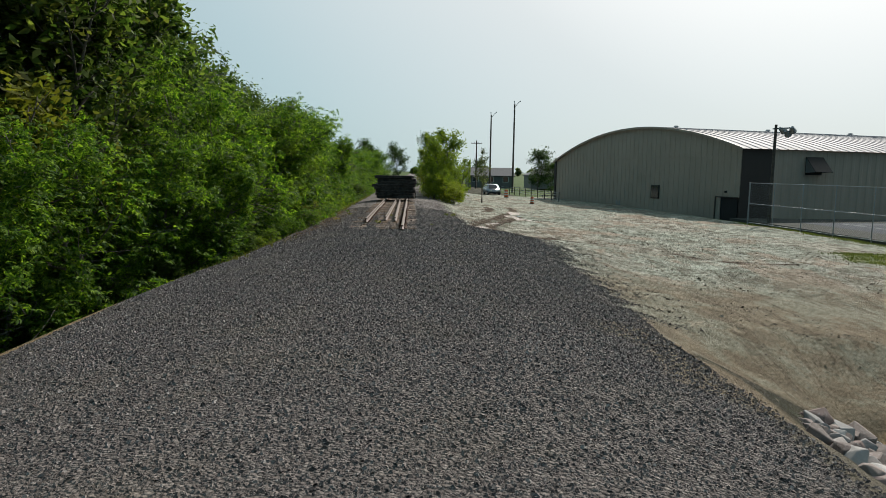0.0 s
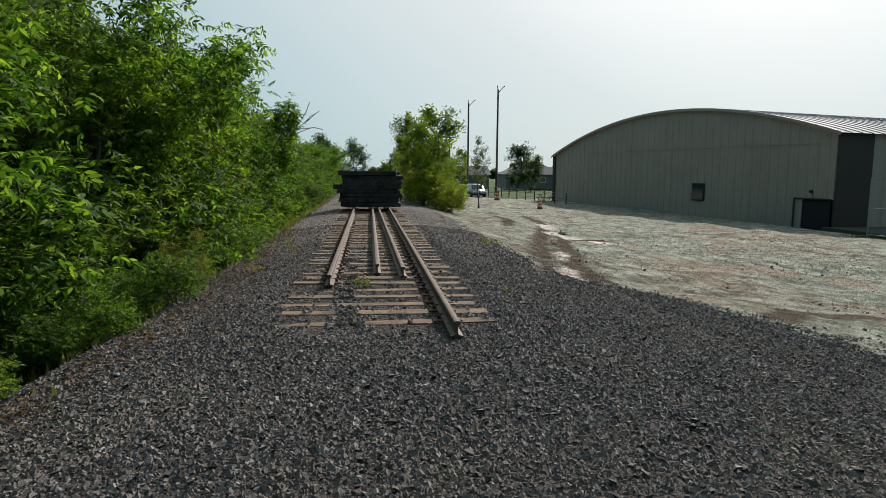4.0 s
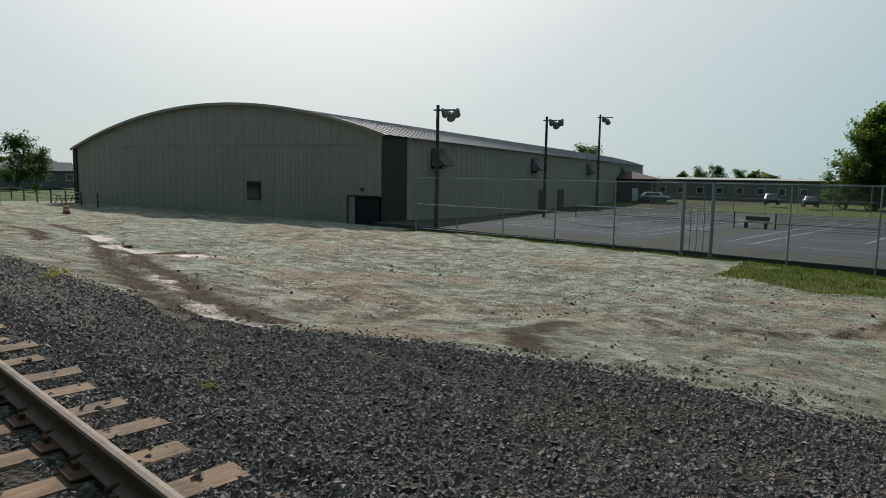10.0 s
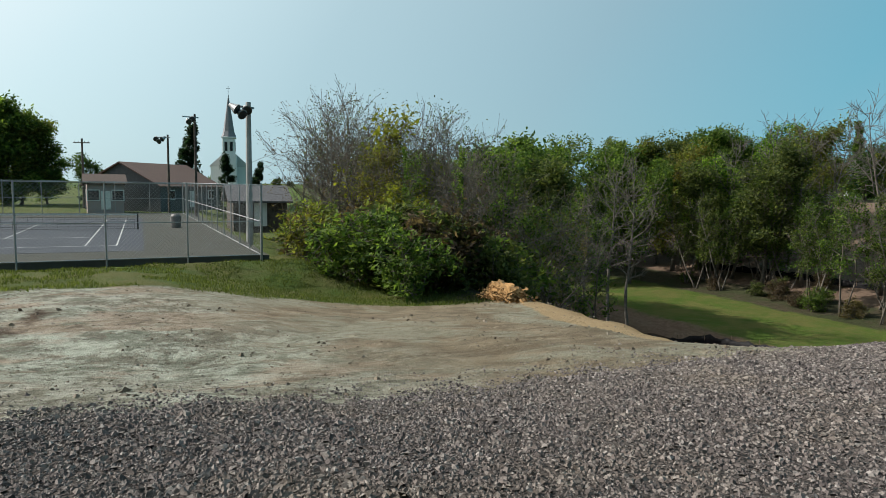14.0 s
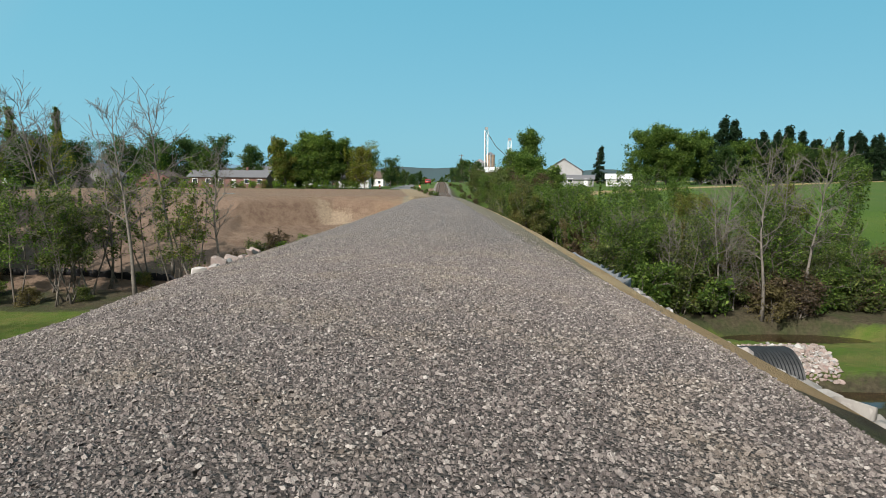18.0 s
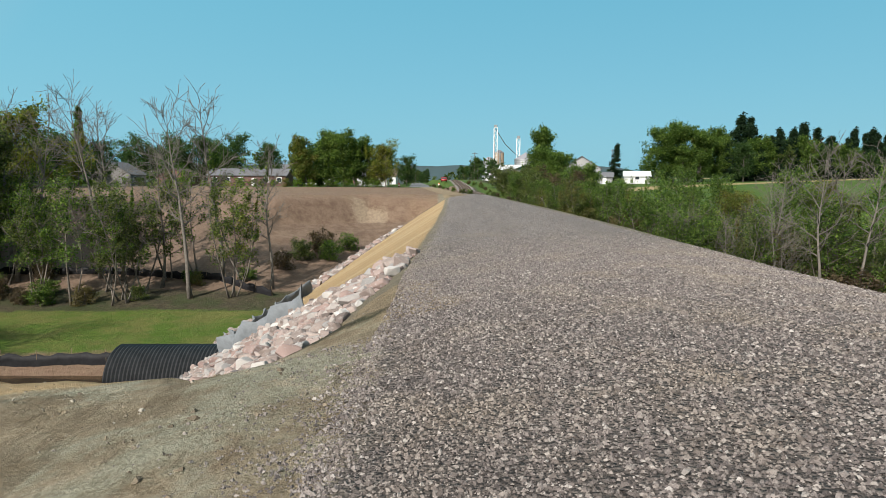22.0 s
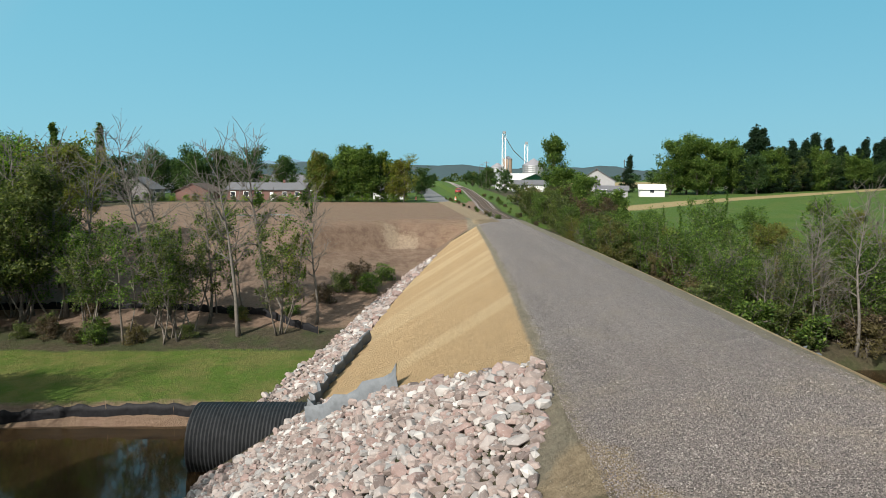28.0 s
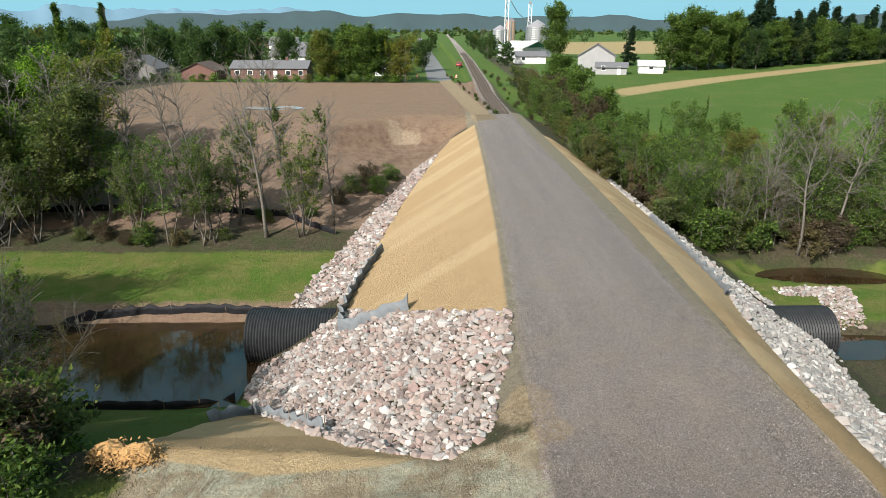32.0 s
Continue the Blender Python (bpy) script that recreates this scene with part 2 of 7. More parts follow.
    d = k.mix(k.math("MULTIPLY", mask("brown", 2.0, 3.0), 0.9), d, soil)
    d = k.mix(mask("mud", 0.12, 0.7, 0.4), d, k.mix(k.step(fine, 0.35, 0.65), (0.075, 0.052, 0.036), (0.15, 0.11, 0.075)))
    d = k.mix(k.step(k.noise(2.6, 9, 0.85, wp), 0.50, 0.57, 0, 0.5), d, k.mix(1.0, d, (0.42, 0.39, 0.35), "MULTIPLY"))
    # wet silt bands: smoother, and painted pale in place of sky sheen
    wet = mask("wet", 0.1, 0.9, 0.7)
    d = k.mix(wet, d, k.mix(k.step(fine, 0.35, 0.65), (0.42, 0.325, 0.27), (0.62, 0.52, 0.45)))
    ym = mask("yard", 0.2)
    c = k.mix(ym, c, d)
    damp = k.math("MULTIPLY", wet, ym)
    k.put(k.b.inputs["Specular IOR Level"], k.math("ADD", k.step(ym, 0.0, 1.0, 0.15, 0.1), k.math("MULTIPLY", damp, 0.3)))
    k.put(k.b.inputs["Roughness"], k.math("SUBTRACT", k.step(ym, 0.0, 1.0, 0.92, 0.97), k.math("MULTIPLY", damp, 0.45)))
    # fill sand of the shoulders
    s = k.mix(k.step(fine, 0.3, 0.7), (0.15, 0.13, 0.095), (0.235, 0.205, 0.15))
    s = k.mix(k.step(grit, 0.5, 0.7, 0, 0.4), s, (0.16, 0.12, 0.07))
    c = k.mix(mask("sand", 0.15, 0.9), c, s)
    # straw blanket on the slope, laid in strips down the bank
    strip = k.noise(0.2, 1, 0.5, k.coords((0.12, 1.0, 0.0)))
    o = k.mix(k.step(strip, 0.47, 0.56), (0.37, 0.255, 0.135), (0.44, 0.325, 0.185))
    o = k.mix(k.step(k.noise(7, 5, 0.75, k.coords((0.35, 1.6, 1.0))), 0.45, 0.7, 0, 0.45), o, (0.27, 0.175, 0.085))
    o = k.mix(k.step(k.noise(26, 4, 0.7), 0.45, 0.7, 0, 0.4), o, (0.56, 0.44, 0.27))
    o = k.mix(k.step(k.noise(0.5, 5, 0.7), 0.5, 0.7, 0, 0.35), o, (0.30, 0.20, 0.10))
    c = k.mix(mask("mat", 0.08, 0.25, 0.3), c, o)
    # crushed stone
    cell = k.voronoi(24.0, out=1)
    bw = k.n("RGBToBW")
    k.put(bw.inputs[0], cell)
    edge = k.voronoi(24.0)
    st = k.ramp(bw.outputs[0], [(0.1, (0.15, 0.132, 0.126)), (0.4, (0.25, 0.218, 0.206)), (0.65, (0.33, 0.288, 0.27)), (0.93, (0.47, 0.42, 0.38))])
    # darkened cell rims paint the shade between stones
    st = k.mix(k.step(edge, 0.45, 0.8, 0, 0.45), st, (0.07, 0.062, 0.058))
    track = k.noise(0.45, 3, 0.6, k.coords((1.0, 0.05, 1.0)))
    st = k.mix(k.step(track, 0.42, 0.6, 0, 0.45), st, k.mix(1.0, st, (1.3, 1.3, 1.28), "MULTIPLY"))
    st = k.mix(k.step(k.noise(0.5, 5, 0.7), 0.5, 0.75, 0, 0.35), st, (0.28, 0.24, 0.18))
    # ground under the loose stones painted dark as shade in their gaps
    st = k.mix(k.math("MULTIPLY", k.step(k.attr("bed"), 0.0, 6.0), 0.78), st, k.mix(k.step(fine, 0.35, 0.65), (0.045, 0.038, 0.035), (0.08, 0.069, 0.062)))
    gm = mask("gravel", 0.18, 1.0, 0.9)
    c = k.mix(gm, c, st)
    c = k.mix(mask("patch", 0.15, 0.9, 0.4), c, k.mix(k.step(fine, 0.35, 0.65), (0.19, 0.145, 0.09), (0.31, 0.24, 0.155)))
    # worn road
    a = k.mix(k.step(fine, 0.3, 0.7), (0.14, 0.14, 0.145), (0.21, 0.21, 0.21))
    c = k.mix(mask("road", 0.1, 0.3, 0.2), c, a)
    h = k.math("ADD", k.math("MULTIPLY", k.math("SUBTRACT", 1.0, edge), k.math("MULTIPLY", gm, 2.2)), k.math("ADD", k.math("MULTIPLY", k.noise(2.2, 8, 0.78, wp), 4.0), k.math("ADD", k.math("MULTIPLY", streak, 1.2), k.math("MULTIPLY", k.noise(9.0, 6, 0.8), 1.6))))
    k.bump(h, 1.0, 0.05)
    return k.col(c)


def wood_material(name, lo, hi, scale=(1.2, 14, 14)):
    k = Nodes(name, 0.8, 0, 0.25)
    g = k.noise(3.0, 6, 0.7, k.coords(scale, True), 0.6)
    c = k.mix(k.step(g, 0.3, 0.7), lo, hi)
    c = k.mix(k.step(k.noise(2.2, 5, 0.7), 0.44, 0.62, 0, 0.75), c, tuple(x * 0.4 for x in lo))
    t = k.rand()
    c = k.mix(k.math("MULTIPLY", t, 0.4), c, k.mix(1.0, c, (0.6, 0.6, 0.62), "MULTIPLY"))
    k.bump(g, 0.5, 0.01)
    return k.col(c)


def rust_material(name, a, b, metal=0.35, rough=0.6):
    k = Nodes(name, rough, metal, 0.4)
    c = k.mix(k.step(k.noise(6, 5, 0.7), 0.35, 0.65), a, b)
    c = k.mix(k.step(k.noise(45, 3), 0.5, 0.75, 0, 0.5), c, tuple(x * 0.5 for x in a))
    k.bump(k.noise(60, 4), 0.25, 0.004)
    return k.col(c)


def siding_material(name, c, dirt, low=None):
    k = Nodes(name, 0.6, 0.0, 0.3)
    v = k.noise(1.2, 4, 0.6, k.coords((1, 1, 0.25)))
    base = k.mix(k.step(v, 0.3, 0.7), tuple(x * 0.88 for x in c), c)
    base = k.mix(k.step(k.noise(0.5, 5, 0.7), 0.5, 0.72, 0, 0.35), base, dirt)
    base = k.mix(k.step(k.noise(4.0, 5, 0.7, k.coords((1, 1, 0.12))), 0.58, 0.75, 0, 0.3), base, dirt)
    base = k.mix(k.math("MULTIPLY", k.rand(), 0.14), base, dirt)
    k.bump(k.noise(9, 3), 0.1, 0.01)
    return k.col(base)


M = {}
M["ground"] = ground_material()
M["ballast"] = stone_material("crushed_stone", [(0.05, (0.075, 0.063, 0.061)), (0.35, (0.155, 0.13, 0.124)), (0.7, (0.235, 0.203, 0.19)), (0.9, (0.30, 0.265, 0.245)), (0.985, (0.42, 0.385, 0.36))], 40.0, sandy=True, flecks=0.15)
M["riprap_grey"] = stone_material("grey_quarry_stone", [(0.0, (0.20, 0.19, 0.18)), (0.3, (0.27, 0.255, 0.24)), (0.6, (0.34, 0.325, 0.305)), (0.75, (0.28, 0.23, 0.21)), (0.88, (0.40, 0.39, 0.375)), (1.0, (0.50, 0.49, 0.47))], 3.0)
M["riprap"] = stone_material("quarry_stone", [(0.0, (0.15, 0.118, 0.108)), (0.2, (0.25, 0.20, 0.18)), (0.4, (0.34, 0.275, 0.245)), (0.55, (0.27, 0.185, 0.165)), (0.7, (0.38, 0.335, 0.31)), (0.85, (0.25, 0.24, 0.235)), (0.93, (0.46, 0.435, 0.41)), (1.0, (0.56, 0.54, 0.52))], 3.0)
M["clod"] = stone_material("soil_clod", [(0.1, (0.13, 0.10, 0.065)), (0.6, (0.24, 0.19, 0.13)), (1.0, (0.34, 0.31, 0.26))], 30.0)
M["tie"] = wood_material("weathered_tie", (0.15, 0.088, 0.05), (0.34, 0.225, 0.14))
M["old_tie"] = wood_material("creosoted_wood", (0.016, 0.013, 0.012), (0.14, 0.115, 0.10))
M["rail"] = rust_material("rail_steel", (0.095, 0.06, 0.044), (0.18, 0.13, 0.10), 0.1, 0.68)
M["rust"] = rust_material("rusty_plate", (0.16, 0.07, 0.035), (0.07, 0.035, 0.022), 0.2, 0.8)
M["bark"] = plain("grey_bark", (0.14, 0.12, 0.10), 0.9, var=0.5, scale=5, bump=0.6)
M["birch"] = plain("pale_bark", (0.14, 0.125, 0.106), 0.85, var=0.4, scale=4, bump=0.3)
M["dark_bark"] = plain("dark_bark", (0.06, 0.05, 0.042), 0.95, var=0.4, scale=6, bump=0.6)
M["charcoal"] = plain("charcoal_siding", (0.105, 0.105, 0.11), 0.7)
# silty field puddle; its paleness paints the sky's reflection
M["sheen_water"] = plain("silt_sheen_water", (0.42, 0.40, 0.38), 0.15)
M["barn_green"] = plain("barn_green", (0.03, 0.20, 0.085), 0.5)
M["leaf_maple"] = leaf_material("maple_leaf", (0.032, 0.092, 0.009), (0.30, 0.46, 0.042), (0.27, 0.32, 0.03), 0.95)
M["leaf_bright"] = leaf_material("young_leaf", (0.13, 0.2, 0.015), (0.32, 0.42, 0.04), (0.30, 0.30, 0.03), 0.9)
M["leaf_mixed"] = leaf_material("mixed_leaf", (0.038, 0.08, 0.015), (0.21, 0.295, 0.058), (0.21, 0.12, 0.035), 0.97)
M["leaf_dull"] = leaf_material("thin_leaf", (0.044, 0.068, 0.021), (0.195, 0.225, 0.066), (0.20, 0.12, 0.04), 0.97)
M["leaf_far"] = leaf_material("far_leaf", (0.026, 0.060, 0.018), (0.095, 0.15, 0.04), (0.2, 0.18, 0.04), 0.95)
M["leaf_yellow"] = leaf_material("yellow_leaf", (0.13, 0.15, 0.02), (0.28, 0.27, 0.04), (0.30, 0.22, 0.03), 0.8)
M["leaf_rust"] = leaf_material("rusty_leaf", (0.06, 0.045, 0.03), (0.17, 0.125, 0.08), (0.14, 0.12, 0.05), 0.8)
M["dry_leaf"] = leaf_material("dry_leaf", (0.09, 0.05, 0.025), (0.26, 0.16, 0.075), (0.2, 0.1, 0.04), 0.7)
M["needles"] = leaf_material("dark_needles", (0.012, 0.03, 0.014), (0.035, 0.065, 0.028), (0.05, 0.07, 0.03), 1.2)
M["blade"] = leaf_material("grass_blade", (0.06, 0.08, 0.02), (0.14, 0.165, 0.05), (0.24, 0.21, 0.08), 0.8)
M["cream"] = siding_material("cream_steel_siding", (0.54, 0.42, 0.33), (0.34, 0.26, 0.20))
M["brown_steel"] = siding_material("dark_brown_siding", (0.05, 0.036, 0.03), (0.03, 0.025, 0.02))
M["roof_steel"] = plain("galvanised_roof", (0.27, 0.265, 0.285), 0.72, 0.15, 0.15, 1.0, 0.05, 0.25)
M["galv"] = plain("galvanised_steel", (0.42, 0.43, 0.44), 0.45, 0.7, 0.12, 8.0, 0.05)
# black parts, and the painted dark inside of doorway, vents and louvres
M["black"] = plain("black_and_shade", (0.012, 0.012, 0.013), 0.7, var=0.3)
M["pole"] = wood_material("pole_wood", (0.09, 0.07, 0.055), (0.17, 0.14, 0.115), (14, 14, 1.2))
M["concrete"] = plain("concrete", (0.42, 0.41, 0.39), 0.85, var=0.2)
M["hdpe"] = plain("black_pipe", (0.02, 0.021, 0.023), 0.55, var=0.35, scale=2.0, bump=0.04, spec=0.22)
M["geotextile"] = plain("grey_geotextile", (0.16, 0.175, 0.19), 0.85, var=0.18, scale=4.0, bump=0.3)
M["silt_fence"] = plain("black_silt_fence", (0.014, 0.014, 0.016), 0.6, var=0.4, scale=4.0, bump=0.5, spec=0.1)
M["stake"] = plain("raw_stake", (0.22, 0.16, 0.10), 0.8)
M["strawbale"] = plain("straw", (0.40, 0.225, 0.085), 0.95, var=0.4, scale=8, bump=0.9)
M["white"] = plain("white_paint", (0.92, 0.92, 0.90), 0.6, var=0.06)
M["offwhite"] = siding_material("white_siding", (0.66, 0.66, 0.65), (0.44, 0.44, 0.42))
M["brick"] = siding_material("red_brick", (0.17, 0.085, 0.068), (0.12, 0.065, 0.055))
M["farm_grey"] = siding_material("weathered_grey_siding", (0.33, 0.33, 0.33), (0.2, 0.2, 0.19))
M["tan_brick"] = siding_material("tan_brick", (0.26, 0.205, 0.155), (0.16, 0.13, 0.10))
M["shingle"] = plain("grey_shingle", (0.13, 0.13, 0.14), 0.9, var=0.3, scale=6)
M["brown_shingle"] = plain("brown_shingle", (0.09, 0.06, 0.048), 0.9, var=0.3, scale=6)
M["red_shingle"] = plain("red_brown_shingle", (0.17, 0.10, 0.08), 0.9, var=0.25, scale=6)
M["pinkish"] = siding_material("pale_pink_siding", (0.46, 0.36, 0.35), (0.3, 0.24, 0.23))
M["court_white"] = plain("worn_court_line", (0.55, 0.56, 0.56), 0.85, var=0.2, scale=1.5)
M["bluegrey"] = siding_material("blue_grey_siding", (0.21, 0.20, 0.195), (0.16, 0.155, 0.15))
M["green_paint"] = plain("green_panel", (0.03, 0.17, 0.09), 0.5)
M["orange"] = plain("orange_plastic", (0.75, 0.14, 0.03), 0.5, var=0.15)
M["tan_tower"] = plain("tan_bin", (0.50, 0.36, 0.26), 0.6, 0.2)
M["tyre"] = plain("tyre_rubber", (0.02, 0.02, 0.02), 0.85)
M["car_silver"] = plain("silver_car_paint", (0.42, 0.43, 0.45), 0.28, 0.5, 0.05, 2, 0)
M["car_blue"] = plain("dark_blue_car_paint", (0.05, 0.07, 0.11), 0.28, 0.4, 0.05, 2, 0)
M["car_red"] = plain("red_car_paint", (0.32, 0.03, 0.03), 0.3, 0.2, 0.05, 2, 0)
M["net"] = plain("black_netting", (0.03, 0.03, 0.032), 0.8)
# blue of the distance haze is painted into both base colours
M["hill"] = plain("haze_tinted_hill", (0.032, 0.06, 0.068), 1.0, var=0.12, scale=0.01, bump=0)
M["mountain"] = plain("haze_blue_mountain", (0.12, 0.22, 0.30), 1.0, var=0.06, scale=0.003, bump=0)


def glass_material():
    k = Nodes("window_glass", 0.06, 0.0, 0.6)
    return k.col(k.mix(k.noise(0.8, 2), (0.02, 0.024, 0.03), (0.05, 0.06, 0.07)))


def water_material():
    k = Nodes("muddy_water", 0.05, 0.0, 0.45)
    k.bump(k.noise(1.6, 3, 0.5, k.coords((1, 2.4, 1))), 0.05, 0.03)
    return k.col(k.mix(k.step(k.noise(0.25, 4), 0.35, 0.65), (0.022, 0.014, 0.007), (0.04, 0.025, 0.012)))


def court_material():
    k = Nodes("court_acrylic", 0.95, 0, 0.08)
    c = k.mix(k.step(k.noise(0.5, 5), 0.3, 0.7), (0.064, 0.074, 0.09), (0.09, 0.1, 0.118))
    c = k.mix(k.step(k.noise(3, 5), 0.5, 0.75, 0, 0.4), c, (0.10, 0.11, 0.12))
    return k.col(c)


M["puddle"] = plain("muddy_puddle", (0.24, 0.155, 0.095), 0.08, var=0.15, scale=2.0, bump=0, spec=0.5)
M["glass"], M["water"], M["court"] = glass_material(), water_material(), court_material()
M["asphalt"] = plain("court_asphalt", (0.085, 0.088, 0.078), 1.0, spec=0.08, var=0.2, scale=1.0, bump=0.3)


# ---- geometry helpers ----
rng = np.random.default_rng(7)


def mesh_from(name, verts, faces, mat=None, smooth=False):
    me = bpy.data.meshes.new(name)
    me.from_pydata([tuple(v) for v in np.asarray(verts, float).tolist()], [], [tuple(f) for f in (faces.tolist() if isinstance(faces, np.ndarray) else faces)])
    if mat:
        me.materials.append(mat)
    if smooth:
        me.shade_smooth()
    return me


def bm_mesh(name, bm, mat, smooth=False):
    me = bpy.data.meshes.new(name)
    bm.to_mesh(me)
    bm.free()
    if mat:
        me.materials.append(mat)
    if smooth:
        me.shade_smooth()
    return me


def part(name, data, parent, label="", at=None):
    """Links mesh data (or a bmesh pair with its material) as one part under a thing."""
    ob = new(name, data)
    ob.parent = parent
    if at is not None:
        ob.matrix_basis = at
    if label:
        ob["label"] = label
    return ob


def thing(name, label, category, group="", kind="", at=None, data=None):
    ob = new(name, data)
    if at is not None:
        ob.matrix_basis = at
    return tagged(ob, label, category, group, kind)


def box(sx, sy, sz, bevel=0.0, at=(0, 0, 0), bm=None):
    """A box that stands on z = 0 of at."""
    own = bm if bm is not None else bmesh.new()
    r = bmesh.ops.create_cube(own, size=1.0)
    bmesh.ops.scale(own, vec=(sx, sy, sz), verts=r["verts"])
    bmesh.ops.translate(own, vec=(at[0], at[1], at[2] + sz / 2), verts=r["verts"])
    if bevel:
        es = list({e for v in r["verts"] for e in v.link_edges})
        bmesh.ops.bevel(own, geom=es, offset=bevel, segments=1, affect="EDGES")
    return own


def box_mesh(name, sx, sy, sz, mat, bevel=0.0, at=(0, 0, 0)):
    return bm_mesh(name, box(sx, sy, sz, bevel, at), mat)


def tube(points, radii, sides=6, cap=True):
    """Verts and faces of a tapered tube along points."""
    P = np.asarray(points, float)
    verts, faces = [], []
    for i, p in enumerate(P):
        d = P[min(i + 1, len(P) - 1)] - P[max(i - 1, 0)]
        d = d / (np.linalg.norm(d) + 1e-9)
        a = np.cross(d, (0.0, 0.0, 1.0)) if abs(d[2]) < 0.95 else np.cross(d, (1.0, 0.0, 0.0))
        a = a / np.linalg.norm(a)
        b = np.cross(d, a)
        for s in range(sides):
            w = 2 * math.pi * s / sides
            verts.append(p + radii[i] * (math.cos(w) * a + math.sin(w) * b))
    for i in range(len(P) - 1):
        for s in range(sides):
            q = (s + 1) % sides
            faces.append((i * sides + s, i * sides + q, (i + 1) * sides + q, (i + 1) * sides + s))
    if cap:
        faces.append(tuple(range(sides))[::-1])
        faces.append(tuple((len(P) - 1) * sides + s for s in range(sides)))
    return verts, faces


def join(pieces):
    V, Fs, n = [], [], 0
    for v, f in pieces:
        V.extend(v)
        Fs.extend(tuple(i + n for i in q) for q in f)
        n += len(v)
    return V, Fs


def lattice_noise(x, y, seed=0):
    """Smooth value noise on numpy arrays."""
    xi, yi = np.floor(x).astype(np.int64), np.floor(y).astype(np.int64)
    fx, fy = x - xi, y - yi
    fx, fy = fx * fx * (3 - 2 * fx), fy * fy * (3 - 2 * fy)

    def h(a, b):
        n = (a * 374761393 + b * 668265263 + seed * 982451653) & 0x7FFFFFFF
        n = ((n ^ (n >> 13)) * 1274126177) & 0x7FFFFFFF
        return ((n ^ (n >> 16)) & 0xFFFF) / 65535.0

    return (h(xi, yi) * (1 - fx) + h(xi + 1, yi) * fx) * (1 - fy) + (h(xi, yi + 1) * (1 - fx) + h(xi + 1, yi + 1) * fx) * fy


def fbm(x, y, scale, seed=0, octaves=3):
    v, amp = 0.0, 0.5
    for o in range(octaves):
        v = v + amp * (lattice_noise(x * scale, y * scale, seed + o) - 0.5)
        scale, amp = scale * 2.1, amp * 0.5
    return v


# ---- the lie of the land ----
K = 1.444


def S(x, y):
    """Plan of the southern valley, laid out from the end of the track."""
    return (x + 0.48) * K - 0.48, (y - 0.48) * K + 0.48


def SZ(z):
    return 1.67 + (z - 1.67) * K


def ramp1(y, ys, vs):
    return np.interp(y, ys, vs)


def crest_east(y):
    return ramp1(y, [-92, -58, -45, -37, -29, -21, -13.5, -7.5, -3, 0, 3, 6, 9, 60], [2.0, 3.2, 3.8, 4.15, 4.6, 5.05, 5.4, 5.2, 5.0, 5.2, 5.6, 4.6, 2.9, 2.9])


def crest_west(y):
    return ramp1(y, [-92, -58, -37, -21, -13, -8, -4, 0, 4, 60], [-6.1, -6.0, -5.65, -5.05, -4.6, -4.45, -4.2, -3.6, -2.9, -2.8])


def straw_edge(y):
    return ramp1(y, [-78, -50, -38, -31, -26, -20, -11, -6], [-11.7, -12.4, -11.6, -10.8, -9.4, -8.5, -7.3, -6.4])


def gravel_east(y):
    return ramp1(y, [-92, -58, -45, -29, -21, -15.5, -12.1, -8.5, -3, 0.5, 2.2, 4.5, 7.7, 13, 26, 90], [1.7, 2.9, 3.5, 4.3, 4.75, 5.1, 5.15, 5.35, 5.5, 5.65, 5.75, 5.15, 3.9, 3.2, 3.3, 3.3])


def lip(x):
    return ramp1(x, [4, 6, 9, 14, 20, 30, 45], [-6.8, -7.3, -8.0, -8.8, -8.5, -9.5, -10])


